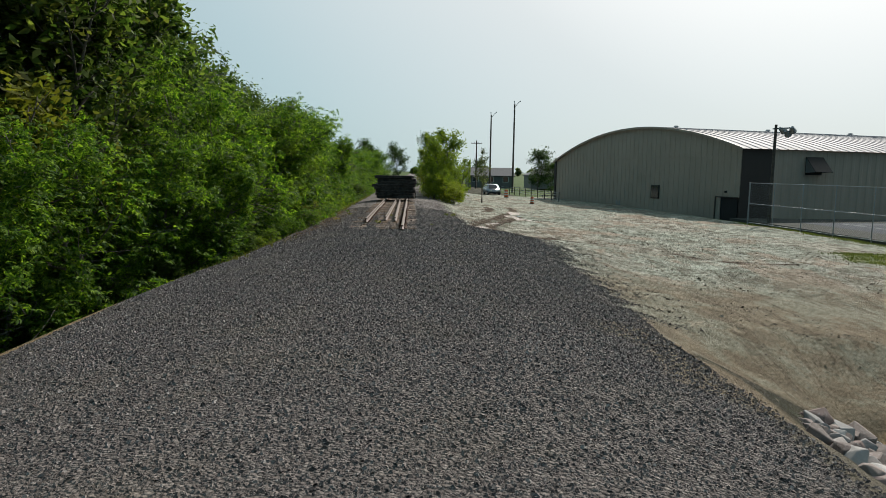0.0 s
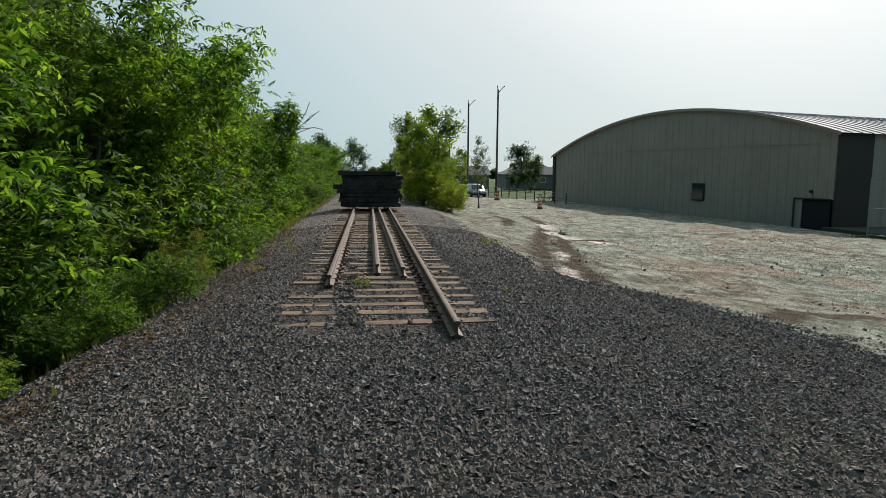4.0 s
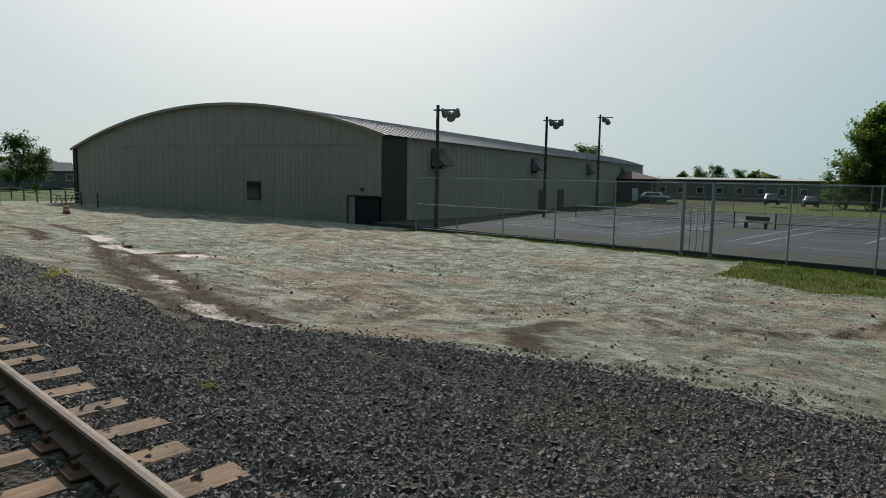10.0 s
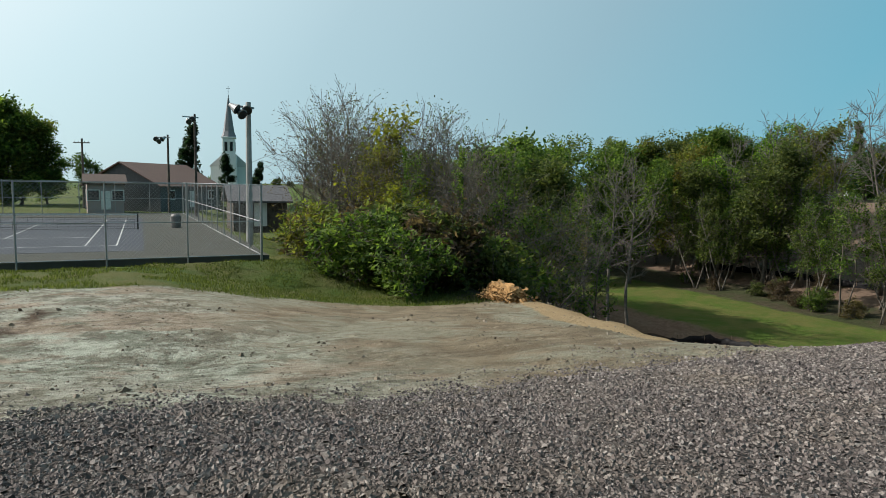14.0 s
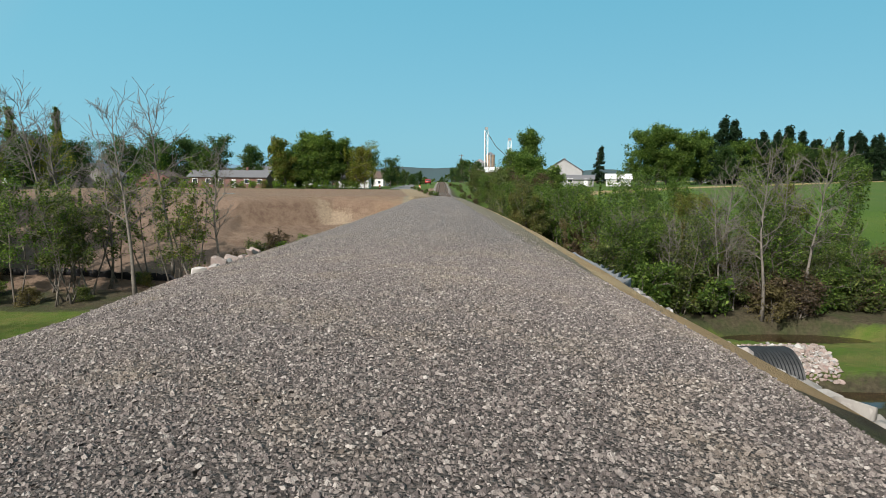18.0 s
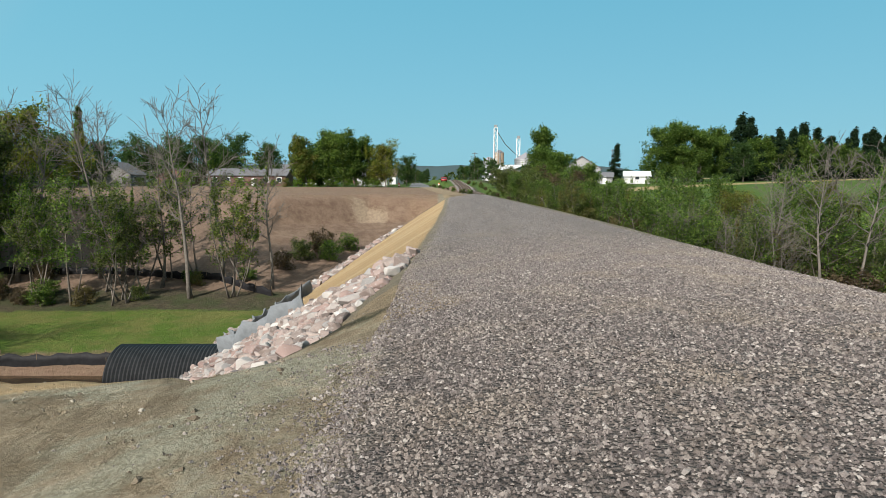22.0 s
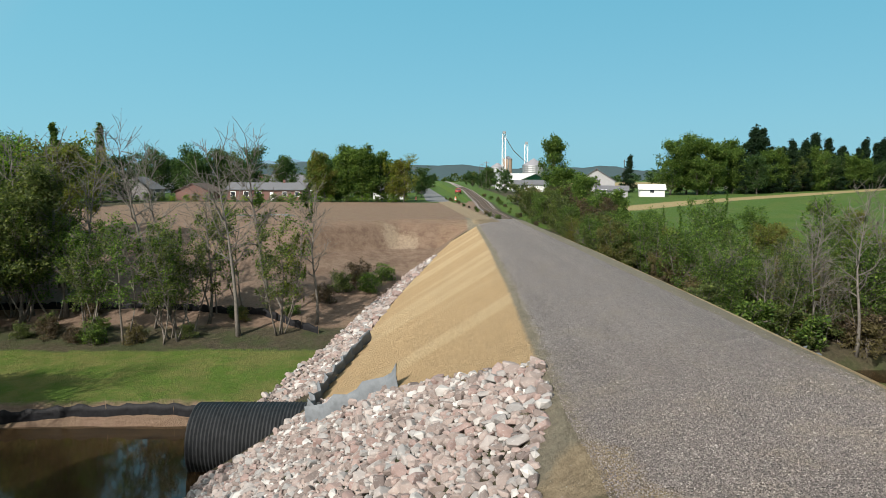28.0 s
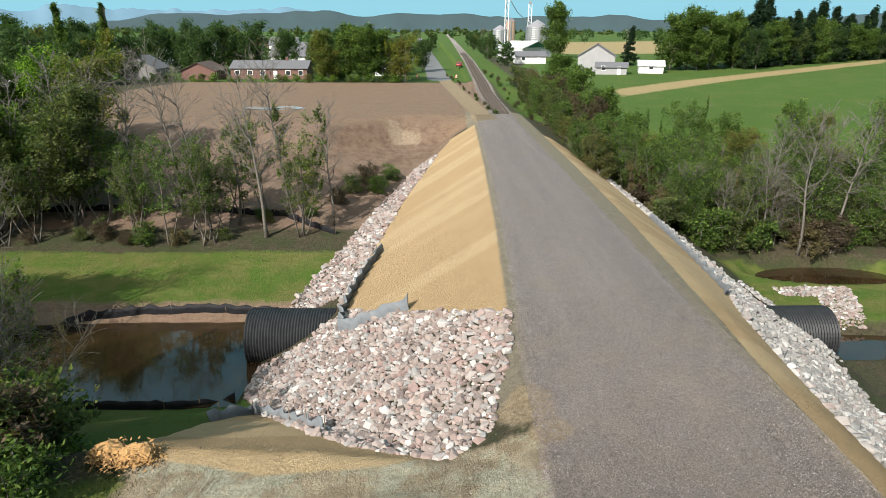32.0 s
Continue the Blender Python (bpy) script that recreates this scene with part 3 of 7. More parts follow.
def valley(x, y):
    """Natural ground of the valley in its own plan: pond and bare bank to the east, brook and farmland to the west."""
    pz = -0.55 - 0.078 * np.clip(x - 4.6, 0, 12)
    yl = lip(x)
    t = np.clip((yl - y) / (yl + 21.0), 0, 1)
    north = pz + (-7.9 - pz) * np.where(y < yl, 0.12 * np.sqrt(t) + 0.88 * t, 0)
    bank = ramp1(y, [-400, -150, -105, -63, -60, -53, -45, -40, -31.2, -29.8, -29, -22, -20.8], [1.2, 0.9, 0.7, 0.35, 0.0, -3.2, -5.6, -6.4, -6.9, -7.6, -8.5, -8.5, -7.9])
    yc = y - np.clip((x - 9.0) * 0.62, 0, 5) * np.clip((-46 - y) / 8, 0, 1)
    cut = ramp1(yc, [-400, -150, -105, -66, -64.5, -63.1, -57, -50, -45, -40, -31.2, -29.8, -29, -22, -20.8], [1.2, 0.9, 0.7, 0.35, -0.1, -2.3, -3.5, -4.6, -5.6, -6.4, -6.9, -7.6, -8.5, -8.5, -7.9])
    w = np.clip((18.5 - x) / 2.0, 0, 1)
    south = bank * (1 - w) + cut * w
    shore = np.clip((x - 26) / 3, 0, 1) * np.clip(1 - np.abs(y + 25.5) / 5, 0, 1)
    east = np.where(y > -20.8, north, south + shore * 1.3)
    wk = ramp1(y, [-400, -160, -103, -66, -58, -46, -38, -20, -13, -5, 3, 80], [3.0, 2.0, 0.9, -1.0, -3.3, -5.6, -6.9, -6.9, -5.0, -3.0, -1.2, -0.6])
    wk = wk + np.clip(-x - 12, 0, 140) * 0.014 * np.clip((-y - 50) / 30, 0, 1)
    brook = np.clip(1 - np.abs(y + 26.0 + 0.06 * (x + 16)) / 2.6, 0, 1) * np.clip((-13 - x) / 2, 0, 1)
    pool = np.clip(1.25 - np.hypot((x + 22.6) / 5.2, (y + 36.8) / 2.4), 0, 1) * 1.6
    wk = wk - 1.6 * np.clip(np.maximum(brook * 1.5, pool), 0, 1)
    return np.where(x > -0.5, east, wk)


def land(x, y):
    """Height of the ground."""
    x, y = np.asarray(x, float), np.asarray(y, float)
    xs, ys = (x + 0.48) / K - 0.48, (y - 0.48) / K + 0.48
    nat = SZ(valley(xs, ys))
    # the yard by the courts is higher than the valley's rim
    yard = ramp1(x, [4.6, 10.4, 26, 30], [-0.62, -1.05, -1.5, -1.95])
    w = np.clip((y + 8) / 10, 0, 1)
    w = w * w * (3 - 2 * w)
    w = np.maximum(w, np.clip((x - 24) / 4, 0, 1) * np.clip((y + 9) / 3, 0, 1))
    nat = np.where(x > -0.5, nat * (1 - w) + yard * w, nat)
    # the railway bank, crowned where the rails are lifted
    ce, cw = crest_east(y), crest_west(y)
    mid, hw = (ce + cw) / 2, (ce - cw) / 2
    lifted = np.clip((3.0 - y) / 5, 0, 1)
    crown = -0.14 * np.clip((-y - 6) / 10, 0, 1) - 0.48 * lifted * np.clip(np.abs(x - mid) / hw, 0, 1) ** 2
    se = ramp1(y, [-12.8, -8.0], [0.62, 0.14])
    sw = ramp1(y, [-95, -84, -30, -22, -6, 0, 6], [0.4, 0.64, 0.64, 0.74, 0.72, 0.5, 0.3])
    emb = crown - se * np.clip(x - ce, 0, None) - 0.4 * np.clip(cw - x, 0, 1.3) - sw * np.clip(cw - x - 1.3, 0, None) - (1 - lifted) * 0.12 * np.clip(np.abs(x) - 1.6, 0, 2.5)
    z = np.maximum(nat, emb)
    # uneven ground away from the track
    loose = np.clip((x - 4.8) / 1.5, 0, 1) + np.clip((-5.5 - x) / 3, 0, 1)
    rough = fbm(x, y, 0.33, 3, 4) * 0.34 + fbm(x * 0.6 + y * 0.2, y, 1.5, 9, 2) * 0.16
    graded = np.clip((x - ce + 0.3) / 0.6, 0, 1) * np.clip((emb - nat + 0.2) / 0.5, 0, 1) * np.clip((-12 - y) / 3, 0, 1)
    graded = np.maximum(graded, np.clip((cw - x + 0.3) / 0.6, 0, 1) * np.clip((emb - nat + 0.2) / 0.5, 0, 1) * np.clip((-6 - y) / 3, 0, 1))
    rough = rough * (1 - 0.88 * graded)
    z = z + rough * np.clip(loose, 0, 1) * np.clip((170 - np.hypot(x, y)) / 60, 0, 1)
    # wheel ruts across the yard
    rut = np.clip(1 - np.abs(np.abs(x - 4.65 - 0.29 * (y - 11.7)) - 0.45) / 0.26, 0, 1) * np.clip((y - 7) / 3, 0, 1) * np.clip((46 - y) / 8, 0, 1)
    z = z - 0.12 * rut
    pud = np.clip(1.2 - np.hypot((x - 8.8) / 1.3, (y - 22.6) / 1.6), 0, 1) + np.clip(1.2 - np.hypot((x - 5.8) / 0.5, (y - 15.1) / 0.9), 0, 1) + np.clip(1.2 - np.hypot((x - 4.35) / 0.4, (y - 9.6) / 1.2), 0, 1)
    z = z - 0.016 * np.clip((1.6 - np.abs(x)) / 0.2, 0, 1) * np.clip((y - 2.4) / 0.4, 0, 1)
    return z - 0.12 * np.clip(pud, 0, 1)


def ground_z(x, y):
    return float(land(np.array([x]), np.array([y]))[0])


def axis(lo, hi, step, far, growth):
    mid = list(np.arange(lo, hi + step / 2, step))
    up, s = [], step
    while mid[-1] + sum(up) < far:
        s *= growth
        up.append(s)
    dn, s = [], step
    while mid[0] - sum(dn) > -far:
        s *= growth
        dn.append(s)
    return np.array([mid[0] - c for c in np.cumsum(dn)][::-1] + mid + [mid[-1] + c for c in np.cumsum(up)])


def build_ground():
    gx, gy = axis(-34, 40, 0.42, 4300, 1.085), axis(-95, 34, 0.46, 4300, 1.085)
    X, Y = np.meshgrid(gx, gy)
    Z = land(X, Y)
    nx, ny = len(gx), len(gy)
    idx = np.arange(nx * ny).reshape(ny, nx)
    faces = np.stack([idx[:-1, :-1], idx[:-1, 1:], idx[1:, 1:], idx[1:, :-1]], -1).reshape(-1, 4)
    me = mesh_from("ground", np.stack([X, Y, Z], -1).reshape(-1, 3), faces, M["ground"], True)
    ce, cw, ge = crest_east(Y), crest_west(Y), gravel_east(Y)
    x, y = (X + 0.48) / K - 0.48, (Y - 0.48) / K + 0.48
    Zs = {}
    Zs["gravel"] = np.minimum(np.minimum(X - np.maximum(cw - 0.1, np.where(Y < -5, -4.15, -99)), ge - X), (Y + 96) * 0.5 + 0.3 * np.abs(X))
    Zs["gravel"] = np.maximum(Zs["gravel"], np.minimum(1.9 - np.abs(X + 2.6 + (Y + 95) * -0.02), -90 - Y))
    # straw blanket on the slopes and on the apron by the bales
    low = ramp1(y, [-60, -57, -45, -36, -27, -22], [4.0, 5.2, 8.2, 9.7, 10.9, 10.3])
    slope = np.minimum.reduce([X - ce - 0.15, low - x, -14.2 - (x - 3.7) * 1.45 - y, y + 60.9])
    west = np.minimum.reduce([cw - 0.12 - X, X - straw_edge(Y), Y + 78, -6.5 - Y])
    apron = np.minimum.reduce([X - 8.5, 22.3 - X, ramp1(X, [8, 11, 15, 19, 21], [-11.2, -10.6, -10.5, -11.8, -12.4]) - Y, Y - ramp1(X, [8, 10, 13, 14.4, 16, 18.5, 20, 21.5, 22.5], [-12.4, -13.4, -16.0, -18.2, -20.6, -24.2, -26.0, -22.5, -14.0])])
    Zs["mat"] = np.maximum(np.maximum(slope, west), apron)
    Zs["sand"] = np.maximum(np.minimum.reduce([X - cw + 0.25, np.where(Y > -13, ce - 0.2, ce + 1.2) - X, -1.5 - Y, Y + 100]), np.minimum.reduce([X - 4.2, 6.2 - X, Y + 15.0, -11.5 - Y]))
    Zs["yard"] = np.minimum.reduce([X - 2.5, 70 - Y, ramp1(Y, [-13, -9, -5, 0, 5, 8, 9], [20.5, 20, 20.8, 20.3, 19.3, 20.6, 27.0]) - X, (y - lip(x) + 0.5) * K])
    bankside = np.minimum.reduce([-28.6 - y, y + 31.3, x - 13.2, 40 - x])
    Zs["red"] = np.minimum.reduce([-43.5 - y, x - np.where(y < -62, -3.2, 3.6), y + 106, 54 - x + (y + 74) * 0.2])
    Zs["red"] = np.maximum(Zs["red"], bankside)
    lawn = np.minimum.reduce([-30.9 - y, y + 39.5, x - 10])
    lawn2 = np.minimum.reduce([X - 16, Y + 11, 9.5 - Y, 200 - X])
    strip = np.minimum.reduce([X - 19.5, 42 - X, -13.5 - Y, Y + 30.5])
    west_lawn = np.minimum.reduce([-14.5 - x, y + 38.4, -28.2 - y])
    farm = np.minimum.reduce([-15 - x + 1.5 * np.sin(y * 0.35), -54 - y + 2.5 * np.sin(x * 0.4)])
    north = np.minimum(X - 15.5, Y - 46)
    verge = np.minimum.reduce([-2.9 - X, X + 4.2, Y - 8])
    town = np.maximum(np.minimum(-107 - y, x + 9), np.minimum(-69 - y, 1.6 - np.abs(x + 6.0)))
    court_green = np.minimum(X - 26.5, 32 - np.abs(Y - 3))
    Zs["grass"] = np.maximum.reduce([lawn, lawn2, strip, west_lawn, farm, north, verge - 0.3, town, court_green, np.hypot(X, Y) - 260])
    Zs["lawn"] = np.maximum.reduce([lawn, west_lawn, lawn2, court_green])
    hay = np.minimum(3.2 - np.abs(y + 97 - (-x - 30) * -0.70), -22 - x)
    gold = np.minimum.reduce([-34 - x, -190 - y, 330 + y])
    Zs["straw"] = np.maximum(hay, np.minimum(gold, 30))
    Zs["road"] = np.maximum(np.minimum.reduce([2.1 - np.abs(x - 4.3 + (y + 117) * 0.02), -110 - y, y + 620]), np.minimum.reduce([1.8 - np.abs(y + 119), x + 5, 60 - x]))
    def lines(runs):
        """Signed distance to bands along broken lines, each with its half width."""
        out = np.full(X.shape, -9.0)
        for line, wd in runs:
            for (ax, ay), (bx, by) in zip(line[:-1], line[1:]):
                f = np.clip(((X - ax) * (bx - ax) + (Y - ay) * (by - ay)) / ((bx - ax) ** 2 + (by - ay) ** 2), 0, 1)
                out = np.maximum(out, wd - np.hypot(X - ax - f * (bx - ax), Y - ay - f * (by - ay)))
        return out

    mud = lines(((((3.7, 8.6), (3.95, 10.1), (4.2, 11.6), (4.9, 14.3), (6.2, 19.5), (7.9, 25.0), (9.1, 29.6), (9.6, 36.0)), 0.34), (((4.9, 8.8), (4.85, 9.7), (5.1, 11.8), (5.8, 14.3), (6.9, 18.5), (8.6, 24.5)), 0.34), (((8.4, 22.0), (9.6, 21.6)), 0.5), (((6.4, 26.0), (7.1, 29.0), (7.2, 33.0)), 0.35), (((6.2, 5.0), (7.6, 6.4), (9.6, 6.6)), 0.25), (((11.5, 4.5), (13.0, 3.0), (15.5, 2.4)), 0.22)))
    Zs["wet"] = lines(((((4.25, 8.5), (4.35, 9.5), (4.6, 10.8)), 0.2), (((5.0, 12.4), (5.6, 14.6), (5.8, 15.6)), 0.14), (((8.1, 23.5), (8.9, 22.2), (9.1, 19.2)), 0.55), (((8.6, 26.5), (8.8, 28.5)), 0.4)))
    Zs["mud"] = mud
    # where the gap shade under the modelled stones is painted
    Zs["bed"] = np.minimum((Y + 24) * 0.25, 13 - Y)
    Zs["clay"] = np.minimum.reduce([-44 - y, y + 61, x - 5])
    Zs["cut"] = np.minimum.reduce([-56 - y + 0.5 * np.clip(x - 9, 0, 8), y + 64.6 - 0.6 * np.clip(x - 9, 0, 8), x - 5, 17 - x])
    Zs["scar"] = np.minimum.reduce([X - 10.6, 15.4 - X, 1.1 - np.abs(Y + 91.5 + (X - 13) * 0.12), (15.4 - X) * 0.7 + (-90.0 - Y) * 0.6 - 0.6])
    Zs["brown"] = np.minimum(-2.5 - Y + np.clip(X - 9, 0, 8) * 0.2, 24 - X)
    Zs["patch"] = np.maximum(1.0 - np.hypot((X - 5.5) / 1.0, (Y + 12.6) / 1.3), 0.8 - np.hypot((X - 4.9) / 1.0, (Y + 10.6) / 0.9))
    lane = 0.6 + (-95 - Y) * 0.066
    Zs["patch"] = np.maximum(Zs["patch"], np.minimum.reduce([1.7 - np.abs(X - lane), -90 - Y, Y + 176]))
    for key, v in Zs.items():
        at = me.attributes.new(key, "FLOAT", "POINT")
        at.data.foreach_set("value", np.clip(v, -50, 50).astype(np.float32).ravel())
    tagged(new("ground", me), "ground with crushed-stone rail bed, silty yard and grassy valley", "ground", kind="structure")


build_ground()


def flat_sheet(name, pts, mat, label, cat, kind="structure"):
    ob = thing(name, label, cat, kind=kind, data=mesh_from(name, pts, [tuple(range(len(pts)))], mat))
    return ob


WATER_Z = SZ(-7.62)
flat_sheet("pond", [(*S(a, c), WATER_Z) for a, c in ((13.4, -31), (31, -31), (31, -20.4), (13.4, -20.4))], M["water"], "brown muddy pond at the culvert mouth", "pond")
flat_sheet("brook", [(*S(a, c), WATER_Z) for a, c in ((-60, -42), (-13.2, -42), (-13.2, -20), (-60, -20))], M["water"], "brown brook in the wooded dip", "brook")
for i, (x, y, rx, ry) in enumerate([(8.9, 22.1, 0.85, 0.7), (8.2, 24.0, 0.45, 0.4), (5.8, 15.1, 0.22, 0.5)]):
    ring = [(x + rx * (1 + 0.25 * math.sin(3 * a + i)) * math.cos(a), y + ry * (1 + 0.25 * math.cos(2 * a)) * math.sin(a)) for a in np.linspace(0, 2 * math.pi, 22)[:-1]]
    zz = sorted(ground_z(a, b) for a, b in ring)[len(ring) // 3] + 0.006
    flat_sheet("puddle", [(a, b, zz) for a, b in ring], M["puddle"], "shallow muddy puddle in the yard ruts", "puddle")


# ---- far hills ----
def hill_ring(name, dist, base, height, seed, a0, a1, mat, label):
    n = 160
    V, Fs = [], []
    for i in range(n + 1):
        a = radians(a0 + (a1 - a0) * i / n)
        h = base + height * (0.55 + 0.9 * float(fbm(np.array([i * 0.11]), np.array([seed * 1.7]), 1.0, seed, 4)[0]))
        h *= min(1, i / 12, (n - i) / 12)
        for d, z in ((dist, -30), (dist + 120, h), (dist + 500, h * 0.8)):
            V.append((math.sin(a) * d, math.cos(a) * d, z))
    for i in range(n):
        for j in range(2):
            q = i * 3 + j
            Fs.append((q, q + 3, q + 4, q + 1))
    thing(name, label, "hills", kind="structure", data=mesh_from(name, V, Fs, mat, True))


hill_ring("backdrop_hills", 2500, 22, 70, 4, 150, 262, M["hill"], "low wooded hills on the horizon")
hill_ring("backdrop_mountains", 4100, 30, 150, 8, 120, 176, M["mountain"], "mountains painted haze-blue far beyond the town")


# ---- railway ----
def tie_mesh(i):
    bm = box(2.6 + rng.uniform(-0.06, 0.06), 0.23 + rng.uniform(-0.02, 0.02), 0.17, 0.012)
    for v in bm.verts:
        v.co += Vector(rng.normal(0, 0.006, 3))
    bmesh.ops.translate(bm, verts=bm.verts, vec=(0, 0, -0.165))
    return bm_mesh("tie", bm, M["tie"])


def rail_profile():
    half = [(0.0, 0.0), (0.066, 0.0), (0.066, 0.012), (0.02, 0.028), (0.009, 0.045), (0.009, 0.125), (0.034, 0.138), (0.036, 0.16), (0.026, 0.171), (0.0, 0.174)]
    return half[1:-1] + [(0.0, 0.174)] + [(-a, b) for a, b in half[1:-1]][::-1]


def rail_mesh(name, length, mat):
    prof = rail_profile()
    n = len(prof)
    V = [(x, y, z) for y in (0.0, length) for x, z in prof]
    Fs = [(i, (i + 1) % n, n + (i + 1) % n, n + i) for i in range(n)] + [tuple(range(n))[::-1], tuple(range(n, 2 * n))]
    return mesh_from(name, V, Fs, mat)


BARE_TIE = []
TIE_Y = [3.15 + 0.535 * i + float(rng.uniform(-0.03, 0.03)) for i in range(52)]


def tie_pieces(y):
    """Stretches of a tie that show above the stone."""
    if y > 9:
        return [(-1.3, 1.3)]
    cut = rng.uniform(-0.72, -0.5)
    if rng.uniform() < 0.35:
        return [(-1.3, 1.3)]
    return [(-1.3, cut), (cut + rng.uniform(0.12, 0.42), 1.3 - (rng.uniform(0.0, 0.5) if rng.uniform() < 0.25 else 0.0))]


def build_track():
    track = thing("railway_track", "rusty single track on weathered timber ties in crushed stone", "railway track", at=pose(0.012, 0, 0, 0, 0, 0.23))
    kinds = [tie_mesh(i) for i in range(7)]
    plate = box_mesh("tie_plate", 0.34, 0.19, 0.015, M["rust"], 0.004)
    clip = bm_mesh("spike", box(0.035, 0.06, 0.05, 0.008), M["rust"])
    for i, y in enumerate(TIE_Y):
        m = pose(rng.uniform(-0.06, 0.06), y, rng.uniform(-0.016, 0.006), rng.uniform(-1, 1), rng.uniform(-0.6, 0.6), rng.uniform(-1.6, 1.6))
        runs = tie_pieces(y)
        BARE_TIE.append(runs)
        part("tie", kinds[i % 7], track, at=m)
        for sx in (-0.755, 0.755):
            if sx < 0 and y < 5.3:
                continue
            part("tie_plate", plate, track, at=pose(sx, y, 0.008))
            if y < 14:
                for dx in (-0.1, 0.1):
                    part("spike", clip, track, at=pose(sx + dx, y + rng.uniform(-0.06, 0.06), 0.015))
    part("rail", rail_mesh("rail", 27.5, M["rail"]), track, "rusty rail ending in the stone bed", pose(-0.755, 5.45, 0.02))
    part("rail", rail_mesh("rail", 30.5, M["rail"]), track, at=pose(0.755, 2.3, 0.02))
    anchor = bm_mesh("rail_anchor", box(0.18, 0.04, 0.05, 0.01), M["rust"])
    for i, y in enumerate(TIE_Y[:24]):
        for sx in (-0.755, 0.755):
            if sx < 0 and y < 5.3:
                continue
            part("rail_anchor", anchor, track, at=pose(sx, y + 0.17, 0.0))
    loose = thing("loose_rail", "loose rusty rail lying between the running rails", "rail", "loose rails", data=rail_mesh("loose_rail", 24.0, M["rail"]), at=pose(-0.03, 6.62, 0.012, 0, 0, 0.08))
    copy_thing(loose, pose(0.39, 6.25, 0.012, 0, 0, 0.58))


build_track()


def build_tie_stack():
    """Old ties piled across the line."""
    st = thing("tie_stack", "stack of old black creosoted railway ties across the track", "timber stack", at=pose(-0.1, 25.7, 0.19))
    kinds = []
    for i in range(5):
        bm = box(2.6, 0.23, 0.18, 0.02)
        for v in bm.verts:
            v.co += Vector(rng.normal(0, 0.012, 3))
        kinds.append(bm_mesh("old_tie", bm, M["old_tie"]))
    z = 0.0
    for layer in range(8):
        lean = rng.normal(0.0, 0.05)
        for row in range(9):
            if layer == 7 and row in (0, 3, 4, 7):
                continue
            slip = -0.3 if (row == 0 and layer in (3, 4)) else 0.0
            back = 0.05 * layer if row == 0 else 0.0
            part("old_tie", kinds[(layer * 3 + row) % 5], st, at=pose(lean + slip + rng.normal(0.0, 0.06), row * 0.27 - 1.1 + back + rng.uniform(-0.03, 0.03), z + rng.uniform(-0.012, 0.012), rng.uniform(-4, 4), rng.uniform(-1.0, 1.0), rng.uniform(-2.2, 2.2)))
        z += 0.2
    return st


build_tie_stack()


# ---- loose stones on the rail bed ----
def stone_field(name, pts, sizes, mat, label, cat, flat=0.65):
    """Many small broken stones as one object."""
    base = np.array([(1, 0.75, -0.4), (-0.9, 0.8, -0.4), (-1, -0.7, -0.4), (0.85, -0.85, -0.4), (0.5, 0.1, 0.7), (-0.45, -0.05, 0.62)], float)
    tri = np.array([(0, 1, 5), (0, 5, 4), (1, 2, 5), (2, 3, 4), (2, 4, 5), (3, 0, 4)])
    n = len(pts)
    jit = base[None] * rng.uniform(0.6, 1.3, (n, 6, 3))
    jit[:, :, 2] *= flat
    a, b = rng.uniform(0, 2 * math.pi, n), rng.normal(0, 0.5, n)
    ca, sa, cb, sb = np.cos(a)[:, None], np.sin(a)[:, None], np.cos(b)[:, None], np.sin(b)[:, None]
    x, y, z = jit[..., 0], jit[..., 1], jit[..., 2]
    x, z = x * cb + z * sb, -x * sb + z * cb
    x, y = x * ca - y * sa, x * sa + y * ca
    V = np.stack([x, y, z], -1) * np.asarray(sizes)[:, None, None] + np.asarray(pts)[:, None, :]
    Fs = (tri[None] + (np.arange(n) * 6)[:, None, None]).reshape(-1, 3)
    me = bpy.data.meshes.new(name)
    me.vertices.add(n * 6)
    me.vertices.foreach_set("co", V.astype(np.float32).ravel())
    me.loops.add(len(Fs) * 3)
    me.loops.foreach_set("vertex_index", Fs.astype(np.int32).ravel())
    me.polygons.add(len(Fs))
    me.polygons.foreach_set("loop_start", np.arange(0, len(Fs) * 3, 3, dtype=np.int32))
    me.update(calc_edges=True)
    me.shade_flat()
    me.materials.append(mat)
    return thing(name, label, cat, kind="stuff", data=me)


